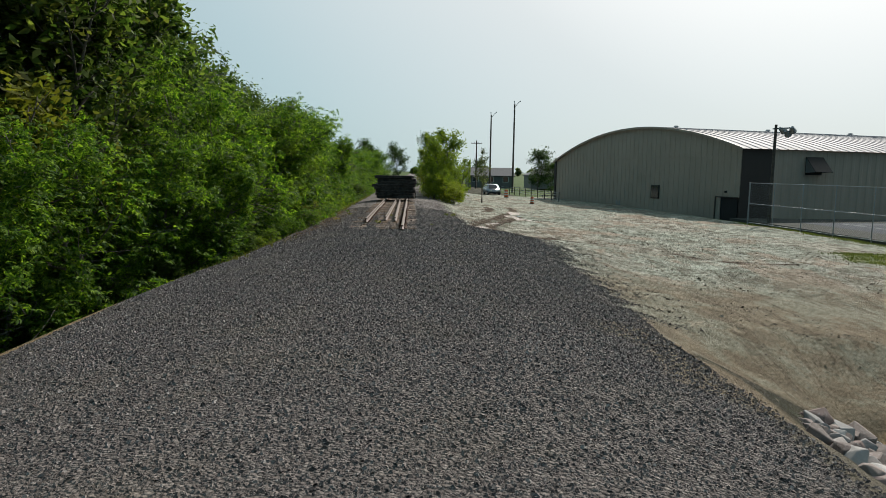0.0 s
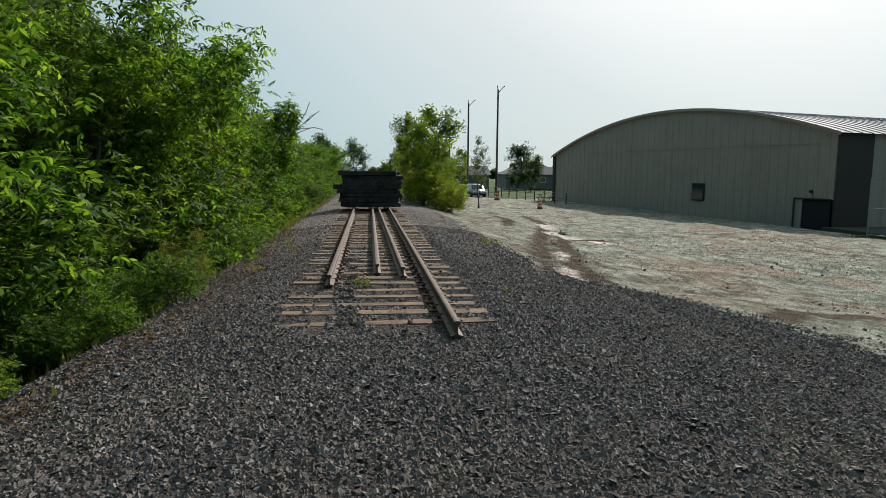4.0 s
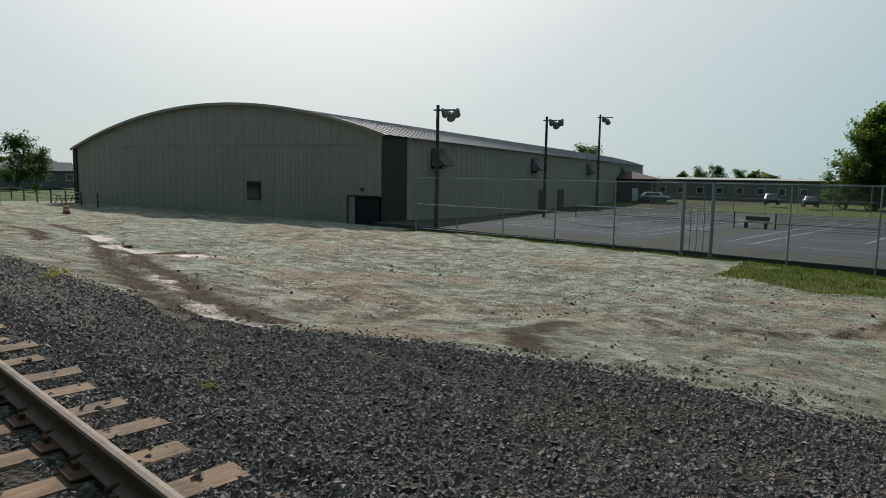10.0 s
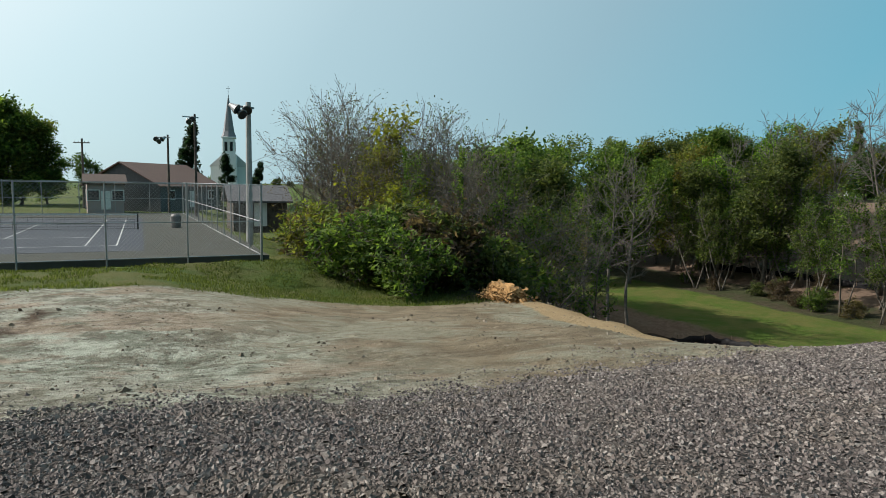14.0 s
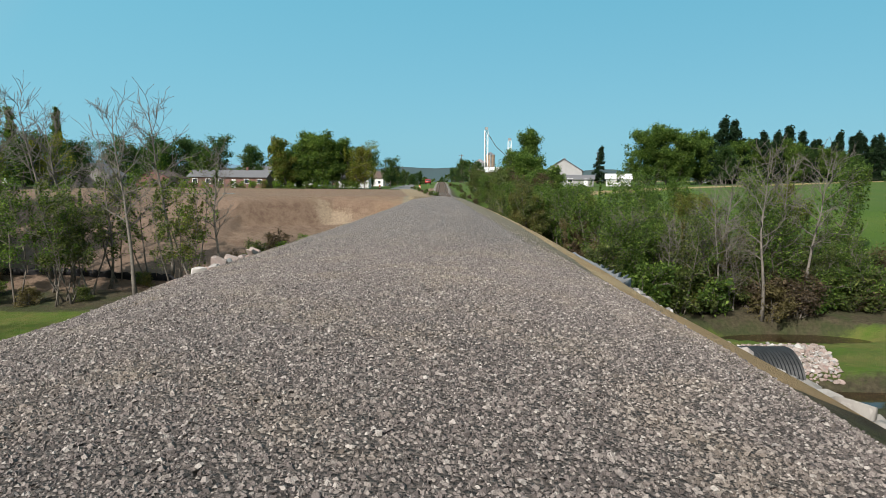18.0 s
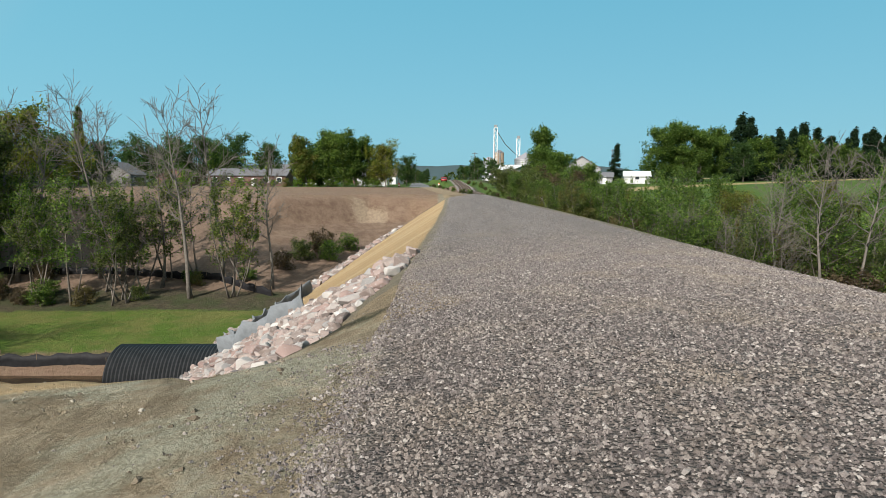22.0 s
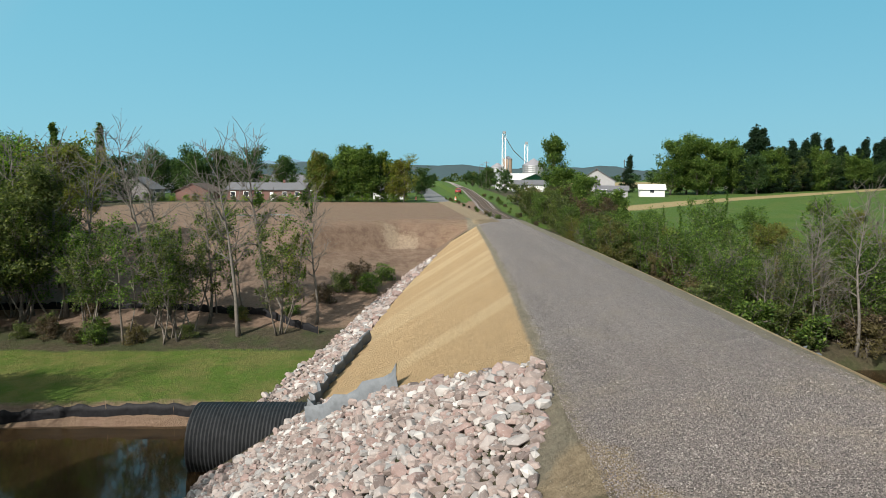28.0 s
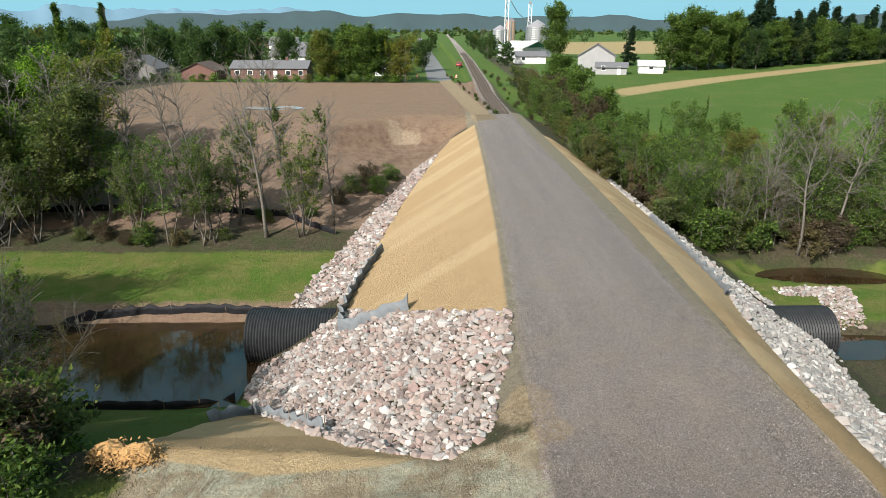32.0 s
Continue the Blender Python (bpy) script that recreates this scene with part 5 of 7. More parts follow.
def flood_pole(x, y, z, h, label, heads=3, yaw=0.0, lean=0.0, mat="pole", r=0.14, aim=-28):
    p = thing("floodlight_pole", label, "light pole", "floodlight poles", at=pose(x, y, z, lean, 0, yaw))
    part("pole", mesh_from("pole", *tube([(0, 0, -0.3), (0, 0, h * 0.5), (0, 0, h)], [r, r * 0.85, r * 0.7], 10), M[mat]), p)
    part("crossarm", box_mesh("crossarm", 1.5, 0.1, 0.1, M["galv"], 0.01, at=(0.45, 0.1, h - 0.35)), p)
    for i in range(heads):
        hx = 0.25 + i * 0.5
        lamp = part("floodlight", mesh_from("floodlight", *tube([(0, 0, 0), (0, 0.18, -0.02), (0, 0.5, -0.04), (0, 0.52, -0.04)], [0.1, 0.16, 0.29, 0.27], 12), M["galv"]), p, at=pose(hx, 0.05, h - 0.25 - 0.25 * (i % 2), aim, 0, -25 + 25 * i))
        part("lens", mesh_from("lens", *tube([(0, 0.53, -0.04), (0, 0.545, -0.04)], [0.25, 0.22], 12), M["glass"]), lamp)
    return p


flood_pole(29.0, 28.4, -1.9, 8.0, "weathered wooden floodlight pole beside the courts", 3, -60)
flood_pole(44.3, 30.6, CZ, 8.2, "weathered wooden floodlight pole beside the courts", 3, -60, 1.5)
flood_pole(57.5, 33.2, CZ, 9.6, "weathered wooden floodlight pole beside the courts", 2, -60)
flood_pole(75.0, -2.3, CZ, 8.2, "leaning wooden floodlight pole behind the fence", 3, 60, 0, "pole")
flood_pole(63.5, -4.2, CZ, 9.4, "weathered wooden floodlight pole behind the fence", 2, 110)
flood_pole(36.6, -5.0, CZ, 7.6, "thick grey floodlight pole by the fence corner", 3, 120, 0, "concrete", 0.2)


def utility_pole(x, y, z, h, label, arm=True, yaw=0.0, lamp=False):
    p = thing("utility_pole", label, "utility pole", "utility poles", at=pose(x, y, z, 0, 0, yaw))
    part("pole", mesh_from("pole", *tube([(0, 0, -0.3), (0, 0, h)], [0.17, 0.11], 8), M["pole"]), p)
    if arm:
        part("crossarm", box_mesh("crossarm", 2.2, 0.1, 0.12, M["pole"], 0.01, at=(0, 0.1, h - 0.6)), p)
        for s in (-0.9, -0.4, 0.4, 0.9):
            part("insulator", mesh_from("insulator", *tube([(s, 0.1, h - 0.48), (s, 0.1, h - 0.3)], [0.05, 0.03], 6), M["concrete"]), p)
        part("transformer", mesh_from("transformer", *tube([(0.3, 0, h - 2.2), (0.3, 0, h - 1.3)], [0.24, 0.24], 10), M["galv"]), p) if lamp else None
    else:
        for s in (-1, 1):
            part("lamp_bracket", mesh_from("lamp_bracket", *tube([(0, 0, h - 0.5), (0.35 * s + 0.3, 0.1, h + 0.25), (0.5 * s + 0.45, 0.1, h + 0.5)], [0.06, 0.05, 0.09], 6), M["galv"]), p)
    return p


utility_pole(17.1, 83.3, -0.8, 13.8, "tall dark wooden light pole beside the track road", False)
utility_pole(14.4, 92.0, -0.8, 12.8, "tall dark wooden light pole beside the track road", False)
utility_pole(94.3, 7.1, -1.6, 8.6, "wooden utility pole behind the courts", True, 60)
utility_pole(13.2, 105.0, -0.8, 9.0, "wooden utility pole beyond the parked car", True)


# ---- trees ----
def leaf_quads(C, size, r, droop=0.0):
    """Kite-shaped leaves at the points C."""
    n = len(C)
    a = r.normal(0, 1, (n, 3))
    a[:, 2] = a[:, 2] * 0.6 - droop
    a /= np.linalg.norm(a, axis=1)[:, None]
    b = np.cross(a, r.normal(0, 0.55, (n, 3)) + np.array([0.0, 0.0, 0.9]))
    b /= np.linalg.norm(b, axis=1)[:, None] + 1e-9
    c = np.cross(a, b)
    s = (np.asarray(size) * r.uniform(0.6, 1.35, n))[:, None]
    V = np.empty((n, 4, 3))
    V[:, 0] = C - a * s * 0.5
    V[:, 1] = C + b * s * 0.26 + c * s * 0.06 - a * s * 0.05
    V[:, 2] = C + a * s * 0.62
    V[:, 3] = C - b * s * 0.26 + c * s * 0.06 - a * s * 0.05
    F = np.arange(n * 4).reshape(n, 4)
    return V.reshape(-1, 3), F


def leaf_sprays(C, size, r):
    """Drooping sprays of seven pointed leaflets, each a six-sided blade folded along its rib."""
    n = len(C)
    d = r.normal(0, 1, (n, 3))
    d[:, 2] = d[:, 2] * 0.45 - 0.25
    d /= np.linalg.norm(d, axis=1)[:, None]
    side = np.cross(d, np.array([0.0, 0.0, 1.0]) + r.normal(0, 0.35, (n, 3)))
    side /= np.linalg.norm(side, axis=1)[:, None] + 1e-9
    V = np.empty((n, 7, 6, 3))
    for k in range(7):
        sg = (0.0, 1.0, -1.0, 1.0, -1.0, 1.0, -1.0)[k]
        step = (1.0, 0.72, 0.72, 0.36, 0.36, 0.0, 0.0)[k]
        s = (size * r.uniform(0.65, 1.25, n))[:, None]
        a = d * (1.0 if k == 0 else 0.55) + side * sg * 0.85 + r.normal(0, 0.16, (n, 3)) - np.array([0.0, 0.0, 0.22])
        a /= np.linalg.norm(a, axis=1)[:, None]
        b = np.cross(a, np.cross(d, side) + r.normal(0, 0.3, (n, 3)))
        b /= np.linalg.norm(b, axis=1)[:, None] + 1e-9
        c = np.cross(a, b)
        root = C + d * (size * 1.3 * step)[:, None]
        V[:, k, 0] = root
        V[:, k, 1] = root + a * s * 0.3 + b * s * 0.17 + c * s * 0.06
        V[:, k, 2] = root + a * s * 0.62 + b * s * 0.14 + c * s * 0.04
        V[:, k, 3] = root + a * s - c * s * 0.06
        V[:, k, 4] = root + a * s * 0.62 - b * s * 0.14 + c * s * 0.04
        V[:, k, 5] = root + a * s * 0.3 - b * s * 0.17 + c * s * 0.06
    return V.reshape(-1, 3), np.arange(n * 42).reshape(n * 7, 6)


def quads_mesh(name, V, F, mat):
    me = bpy.data.meshes.new(name)
    me.vertices.add(len(V))
    me.vertices.foreach_set("co", V.astype(np.float32).ravel())
    me.loops.add(F.size)
    me.loops.foreach_set("vertex_index", F.astype(np.int32).ravel())
    me.polygons.add(len(F))
    me.polygons.foreach_set("loop_start", np.arange(0, F.size, F.shape[1], dtype=np.int32))
    me.update(calc_edges=True)
    me.materials.append(mat)
    return me


def limb(r, start, direction, length, radius, bend=0.25, steps=5):
    p, d = np.array(start, float), np.array(direction, float)
    d = d / np.linalg.norm(d)
    pts = [p.copy()]
    for i in range(steps):
        d = d + r.normal(0, bend / 2, 3) + np.array([0, 0, 0.05])
        d = d / np.linalg.norm(d)
        p = p + d * length / steps
        pts.append(p.copy())
    return pts, [max(0.011, radius * (1 - 0.88 * i / steps)) for i in range(steps + 1)]


def tree(seed, height, spread, crown_from, leaves, leaf, mat, bark, name, label, category="tree", stems=1, sparse=0.0, twigs=3, shape="round", trunk_r=None, clump=0.9, limbs=11, spray=False):
    """A trunk with limbs and twigs, and leaves in uneven clumps round their ends."""
    r = np.random.default_rng(seed)
    pieces, ends = [], []
    for s in range(stems):
        lean = r.normal(0, 0.06 if stems == 1 else 0.28, 2)
        h = height * r.uniform(0.8, 1.0) if s else height
        R = (trunk_r or height * 0.016) * (1 if s == 0 else 0.75)
        base = np.array([r.normal(0, 0.12 * (stems > 1)), r.normal(0, 0.12 * (stems > 1)), -0.25])
        pts, rad = limb(r, base, (lean[0], lean[1], 1), h * 0.97, R, 0.12, 9)
        rad = [max(0.012, R * (1 - 0.93 * i / 9)) for i in range(10)]
        rad[0] *= 1.5
        pieces.append(tube(pts, rad, 7))
        nl = max(3, int(limbs / stems ** 0.5))
        for k in range(nl):
            f = crown_from + (0.97 - crown_from) * (k + r.uniform(0, 1)) / nl
            i = min(8, int(f * 9))
            q = pts[i] + (pts[i + 1] - pts[i]) * (f * 9 - i)
            az = 2.4 * k + r.uniform(-0.5, 0.5)
            g = (f - crown_from) / (1 - crown_from)
            if shape == "cone":
                reach, rise = spread * (1.02 - g) + 0.1, -0.1
            elif shape == "column":
                reach, rise = spread * (0.8 if g < 0.85 else 0.5), 2.2
            elif shape == "low":
                reach, rise = spread * (1.0 - 0.55 * g), 0.35
            else:
                reach, rise = spread * (0.55 + 0.75 * math.sin(math.pi * min(1, 0.12 + 0.8 * g))) * 0.85, 0.55 + 0.7 * g
            lp, lr = limb(r, q, (math.cos(az), math.sin(az), rise), reach * r.uniform(0.75, 1.15), rad[i] * 0.5 + 0.008, 0.3, 5)
            pieces.append(tube(lp, lr, 5, False))
            ends += [(lp[j], reach) for j in (2, 3, 4, 5)]
            for w in range(twigs):
                j = int(r.integers(1, 5))
                tp, tr_ = limb(r, lp[j], lp[j + 1] - lp[j] + r.normal(0, 0.5, 3) * np.linalg.norm(lp[j + 1] - lp[j]), reach * r.uniform(0.3, 0.6), lr[j] * 0.55, 0.5, 3)
                pieces.append(tube(tp, tr_, 4, False))
                ends += [(tp[2], reach), (tp[3], reach)]
        ends.append((pts[-1], spread * 0.5))
    top = thing(name, label, category)
    part("trunk", mesh_from("trunk", *join(pieces), bark, True), top)
    if leaves:
        E = np.array([e[0] for e in ends])
        w = r.uniform(0.3, 1.0, len(E)) * (r.uniform(0, 1, len(E)) > sparse)
        w = w / w.sum()
        pick = r.choice(len(E), leaves, p=w)
        C = E[pick] + np.clip(r.normal(0, 1, (leaves, 3)), -1.5, 1.5) * np.array([1, 1, 0.75]) * clump * 0.5 * (0.25 + 0.75 * r.uniform(0, 1, leaves))[:, None]
        far = np.hypot(C[:, 0], C[:, 1]) / (spread * 1.1)
        C[:, :2] /= np.maximum(1.0, far ** 0.8)[:, None]
        C[:, 2] = np.maximum(C[:, 2], 0.05)
        blades_of = leaf_sprays(C, np.full(leaves, leaf), r) if spray else leaf_quads(C, np.full(leaves, leaf), r, 0.35)
        part("crown", quads_mesh("crown", *blades_of, mat), top)
    return top


TREES = {}


def plant(kind, x, y, scale=1.0, z=None, yaw=None, sq=1.0):
    """Sets a copy of a kind of tree on the ground."""
    src = TREES[kind]
    src["used"] += 1
    ob = src["obs"][src["used"] % len(src["obs"])]
    zz = ground_z(x, y) if z is None else z
    yaw = rng.uniform(0, 360) if yaw is None else yaw
    m = pose(x, y, zz, rng.uniform(-2, 2), rng.uniform(-2, 2), yaw) @ Matrix.Diagonal((scale, scale, scale * sq, 1))
    if src["fresh"]:
        o = src["fresh"].pop()
        o.matrix_basis = m
        return o
    c = copy_thing(ob, Matrix.Identity(4))
    c.matrix_basis = m
    return c


def kind(name, *trees):
    TREES[name] = {"obs": list(trees), "used": 0, "fresh": list(trees)}


LM, LX, LD, LF, LY = M["leaf_maple"], M["leaf_mixed"], M["leaf_dull"], M["leaf_far"], M["leaf_yellow"]
kind("near", *[tree(20 + i, 6.6, 2.9, 0.04, 4600, 0.14, LM, M["bark"], "broadleaf_tree", "dense green broadleaf tree leafy down to the track bank", stems=3, twigs=5, shape="low", clump=0.95, limbs=20, spray=True) for i in range(3)])
kind("bush", *[tree(40 + i, 2.4, 1.5, 0.03, 900, 0.125, LM if i else LX, M["bark"], "bush", "leafy green bush on the bank", "bush", stems=4, twigs=3, shape="low", clump=0.6, limbs=14, spray=True) for i in range(3)])
kind("lime", *[tree(240 + i, 2.6, 1.6, 0.03, 3600, 0.15, M["leaf_bright"], M["bark"], "bush", "bright yellow-green bush beside the tie stack", "bush", stems=4, twigs=3, shape="low", clump=0.6, limbs=14) for i in range(2)])
kind("scrub", *[tree(48 + i, 2.6, 1.5, 0.03, 2700, 0.19, [LD, LX, M["leaf_rust"]][i], M["bark"], "bush", ["dull olive-green bush among the wood", "mixed-green bush among the wood", "brownish half-dry bush among the wood"][i], "bush", stems=4, twigs=4, shape="low", clump=0.65, limbs=14, sparse=0.2) for i in range(3)])
kind("tall", *[tree(60 + i, 11.0, 3.2, 0.15, 6000, 0.27, LX, M["bark"], "broadleaf_tree", "tall mixed-green broadleaf tree in the wood", stems=1 + i % 2, twigs=5, clump=1.3, limbs=20) for i in range(3)])
kind("thin", *[tree(80 + i, 9.4, 1.7, 0.34, 2700, 0.18, LD if i % 2 else LX, M["birch"] if i == 1 else M["bark"], "slender_tree", "slender pale-stemmed tree with thin foliage", stems=2, sparse=0.5, twigs=5, clump=0.75, limbs=15, trunk_r=0.085) for i in range(4)])
kind("wood", *[tree(230 + i, 12.0, 3.1, 0.25, 11000, 0.26, [LX, LD, LX, M["leaf_maple"]][i], M["bark"] if i % 2 else M["birch"], "broadleaf_tree", ["tall dark-green tree of the valley wood", "tall olive-green tree of the valley wood", "tall green tree with a pale stem in the valley wood", "tall fresh-green tree of the valley wood"][i], twigs=5, clump=1.35, limbs=22, trunk_r=0.15, sparse=0.25) for i in range(4)])
kind("bare", *[tree(100 + i, 10.5, 2.3, 0.38, 0, 0.1, None, M["birch"], "bare_tree", "leafless grey tree with fine branches", twigs=9, limbs=18, trunk_r=0.12) for i in range(3)])
kind("twiggy", *[tree(110 + i, 10.0, 3.6, 0.25, 1500, 0.14, LD, M["birch"], "thin_crowned_tree", "grey many-branched tree nearly bare of leaves", stems=2, sparse=0.5, twigs=11, limbs=22, clump=1.0, trunk_r=0.13) for i in range(2)])
kind("rusty", *[tree(114 + i, 10.0, 3.3, 0.22, 1700, 0.13, M["leaf_rust"], M["birch"], "thin_crowned_tree", "half-bare tree with thin rusty leaves", stems=2, sparse=0.3, twigs=10, limbs=22, clump=0.9, trunk_r=0.11) for i in range(2)])
kind("hedge", *[tree(210 + i, 7.6, 2.8, 0.03, 8500, 0.24, [LX, LD, M["leaf_rust"], LX][i], M["bark"], "broadleaf_tree", ["dense dark-green tree in the hedge beside the line", "dense olive-green tree in the hedge beside the line", "reddish-brown turning tree in the hedge beside the line", "full green tree in the hedge beside the line"][i], stems=3, twigs=5, shape="low", clump=1.1, limbs=18) for i in range(4)])
kind("far", *[tree(120 + i, 9.0, 3.6, 0.1, 4200, 0.42, LF, M["bark"], "broadleaf_tree", "round green broadleaf tree by the houses", twigs=3, clump=1.7, limbs=14) for i in range(4)])
kind("dense", *[tree(140 + i, 10.0, 3.7, 0.05, 11500, 0.40, LX, M["bark"], "broadleaf_tree", "full dark-green broadleaf tree", twigs=5, clump=1.5, limbs=22) for i in range(2)])
kind("yellow", *[tree(150, 4.5, 1.8, 0.1, 3200, 0.17, LY, M["bark"], "yellow_tree", "small tree turning yellow", stems=2, twigs=3, clump=0.9)])
kind("young", *[tree(190 + i, 6.6, 1.9, 0.06, 9000, 0.2, M["leaf_bright"], M["bark"], "young_tree", "young bright-green tree beside the tie stack", stems=2, twigs=5, clump=0.8, limbs=20) for i in range(2)])
kind("spruce", *[tree(160 + i, 14.0, 2.9, 0.05, 7000, 0.48, M["needles"], M["dark_bark"], "spruce", "dark green spruce in the far tree row", twigs=3, shape="cone", clump=0.9, limbs=44) for i in range(2)])
kind("poplar", *[tree(170, 15.0, 2.1, 0.06, 9000, 0.36, LX, M["bark"], "poplar", "tall narrow poplar beyond the field", twigs=3, shape="column", clump=0.9, limbs=34)])

# west side of the track: a wall of leaves along the bank
for y, x, s in [(-5.6, -8.6, 0.75), (-2.4, -7.2, 0.95), (0.3, -6.5, 0.8), (2.2, -6.0, 0.72), (5.0, -6.1, 1.08), (7.6, -5.2, 0.9), (10.4, -5.1, 1.02), (13.4, -5.1, 0.85), (16.8, -5.6, 1.05), (20.6, -5.8, 0.95), (25.0, -6.2, 1.0), (30.0, -6.5, 0.9), (36.0, -6.8, 1.0), (43.0, -7.0, 0.9), (51.0, -7.2, 1.05), (60.0, -7.4, 1.0), (69, -7.2, 1.1), (79, -7.0, 1.1), (91, -6.8, 1.15), (104, -6.5, 1.2), (118, -6.2, 1.2)]:
    plant("near", x - 0.35 + rng.uniform(-0.3, 0.3), y, s)
for y in np.arange(-4, 70, 2.7):
    big = float(ramp1(y, [-4, 10, 24, 40, 60], [1.3, 1.26, 1.0, 0.88, 0.82]))
    plant("tall", -11.2 + rng.uniform(-1.6, 1.0) - (1.5 if y < 2 else 0), y + rng.uniform(-1, 1), rng.uniform(0.72, 1.02) * big)
    plant("tall", -16.5 + rng.uniform(-2, 2), y + rng.uniform(-1, 1), rng.uniform(0.9, 1.2) * big)
for y in np.arange(-6.5, 26, 1.2):
    xe = float(crest_west(np.array(y)))
    low = max(0.0, 1.5 - y) * 0.35
    plant("bush", xe - 1.35 - rng.uniform(0, 0.9) - low, y + rng.uniform(-0.5, 0.5), rng.uniform(0.45, 0.85))
    plant("bush", xe - 2.9 - rng.uniform(0, 1.2) - low, y + rng.uniform(-0.5, 0.5), rng.uniform(0.6, 1.0))
for y in np.arange(1.0, 15, 0.55):
    plant("bush", float(crest_west(np.array(y))) - 0.45 - rng.uniform(0, 0.6), y, rng.uniform(0.22, 0.45))
for y in np.arange(26, 70, 3.0):
    plant("bush", -4.6 + rng.uniform(-0.6, 0.4), y, rng.uniform(0.5, 0.9))
for x, y, z in [(-10.6, -2.2, 3.4), (-11.6, 0.0, 4.6)]:
    plant("yellow", x, y, 1.6)
# trees right of the tie stack
for kd, x, y, s in [("young", 4.3, 37.5, 0.95), ("young", 2.9, 41.0, 0.66), ("young", 3.5, 34.5, 0.5), ("lime", 2.9, 36.0, 0.8), ("lime", 2.8, 32.4, 0.85), ("lime", 4.1, 31.4, 0.7), ("lime", 4.6, 33.0, 0.6), ("young", 3.6, 32.8, 0.42), ("young", 5.2, 40.0, 0.6), ("tall", 3.4, 50.0, 0.55), ("near", 2.4, 56.0, 0.6), ("yellow", 3.1, 46.0, 0.8), ("lime", 3.2, 42.0, 0.9), ("thin", 8.0, 44.0, 0.6)]:
    plant(kd, x, y, s)
# trees in the distance north and east
for kd, x, y, s in [("far", 27.5, 116, 0.85), ("far", 31, 119, 0.7), ("far", 8, 160, 0.8), ("far", 20, 175, 0.7), ("far", -3, 150, 0.9), ("far", -8, 120, 1.0), ("far", 60, 180, 0.9), ("far", 133, 78, 1.1), ("far", 127, 76, 1.0),
                    ("dense", 108, 17.5, 1.3), ("dense", 106.5, 21.0, 0.98), ("dense", 109, 16.0, 1.15), ("dense", 111, 13.0, 0.95), ("far", 112, 7.5, 0.75), ("far", 150, 55, 0.7), ("far", 142, 47, 0.6), ("spruce", 101, -4.9, 0.93), ("spruce", 106, -12, 0.7), ("spruce", 98, -14, 0.6), ("far", 170, 66, 0.7), ("far", 175, 30, 0.6)]:
    plant(kd, x, y, s)
def plant_s(kd, x, y, scale=1.0, sq=1.0):
    return plant(kd, *S(x, y), scale * K, sq=sq)


# wood south of the courts
for x, y, s in [(21, -9.5, 0.72), (24, -7.5, 0.75), (27.5, -9, 0.85), (31, -8.5, 0.8), (35, -11, 0.95), (40, -10, 0.95), (24.5, -12, 0.85), (29, -13, 0.9), (20.5, -13.5, 0.7), (34, -15, 0.95), (25, -16.5, 0.85), (44, -13, 1.05), (39, -18, 1.0), (29, -20, 0.9), (35, -23, 0.95), (50, -11, 1.0), (48, -20, 1.0), (58, -14, 1.05), (42, -27, 0.95), (36, -29, 0.85)]:
    plant_s("tall" if int(x * 2 + y) % 11 == 0 else "rusty", x, y, s * 0.68)
for x, y, s in [(17.2, -7.6, 1.0), (18.5, -5.6, 0.95), (19.8, -7.2, 1.1), (21.5, -4.8, 0.9), (22.2, -6.6, 1.0), (16.9, -9.6, 0.95), (18.2, -10.8, 1.2), (24.0, -5.4, 0.8), (26.0, -5.8, 0.9), (15.9, -6.4, 0.8), (20, -10, 1.2), (22.5, -9.3, 1.2), (28, -6.3, 0.9)]:
    plant_s("scrub", x, y, s)
for x, y, s in [(27, -11, 0.95), (33, -10, 0.9), (30.5, -15, 1.0), (22.5, -14.5, 0.8), (37, -13, 1.0)]:
    plant_s("twiggy", x, y, s * 0.74)
for x, y, s in [(22.4, -12.8, 0.6), (23.6, -11.0, 0.66), (21.6, -10.6, 0.55), (26.5, -9.5, 0.6), (24.8, -13.0, 0.7), (28.5, -10.5, 0.66)]:
    plant_s("bare", x, y, s)
for x, y, s in [(19.5, -8.6, 0.5), (23.2, -8.2, 0.6), (21.2, -12.0, 0.75), (26, -14, 0.8), (24, -19, 0.8)]:
    plant_s("thin", x, y, s)
plant_s("yellow", 20.6, -7.9, 0.6)
plant_s("yellow", 25.2, -9.4, 1.25)
plant_s("dense", 62, -38, 1.05, sq=0.8)
plant_s("dense", 55, -32, 0.9)
# the tall wood east of the pond, with leafless stems at its edge
for i in range(34):
    a, d = radians(109 + 15.0 * ((i * 0.618) % 1.0)), 61 + 26 * ((i * 0.377) % 1.0) ** 1.3
    plant("wood", -0.48 + d * math.sin(a), 0.48 + d * math.cos(a), rng.uniform(1.08, 1.42) * (0.74 if a < radians(114) else 1.0))
for i in range(16):
    plant("wood", rng.uniform(50, 74), rng.uniform(-76, -61), rng.uniform(1.1, 1.4))
for i in range(20):
    a, d = radians(112 + 12 * ((i * 0.618) % 1.0)), 54 + 7 * ((i * 0.29) % 1.0)
    plant("scrub", -0.48 + d * math.sin(a), 0.48 + d * math.cos(a), rng.uniform(0.9, 1.6))
for a, d, sc in [(126.0, 55, 1.25), (130.2, 57, 1.5), (131.8, 57, 1.42), (128.0, 58, 1.3)]:
    plant("bare", -0.48 + d * math.sin(radians(a)), 0.48 + d * math.cos(radians(a)), sc)
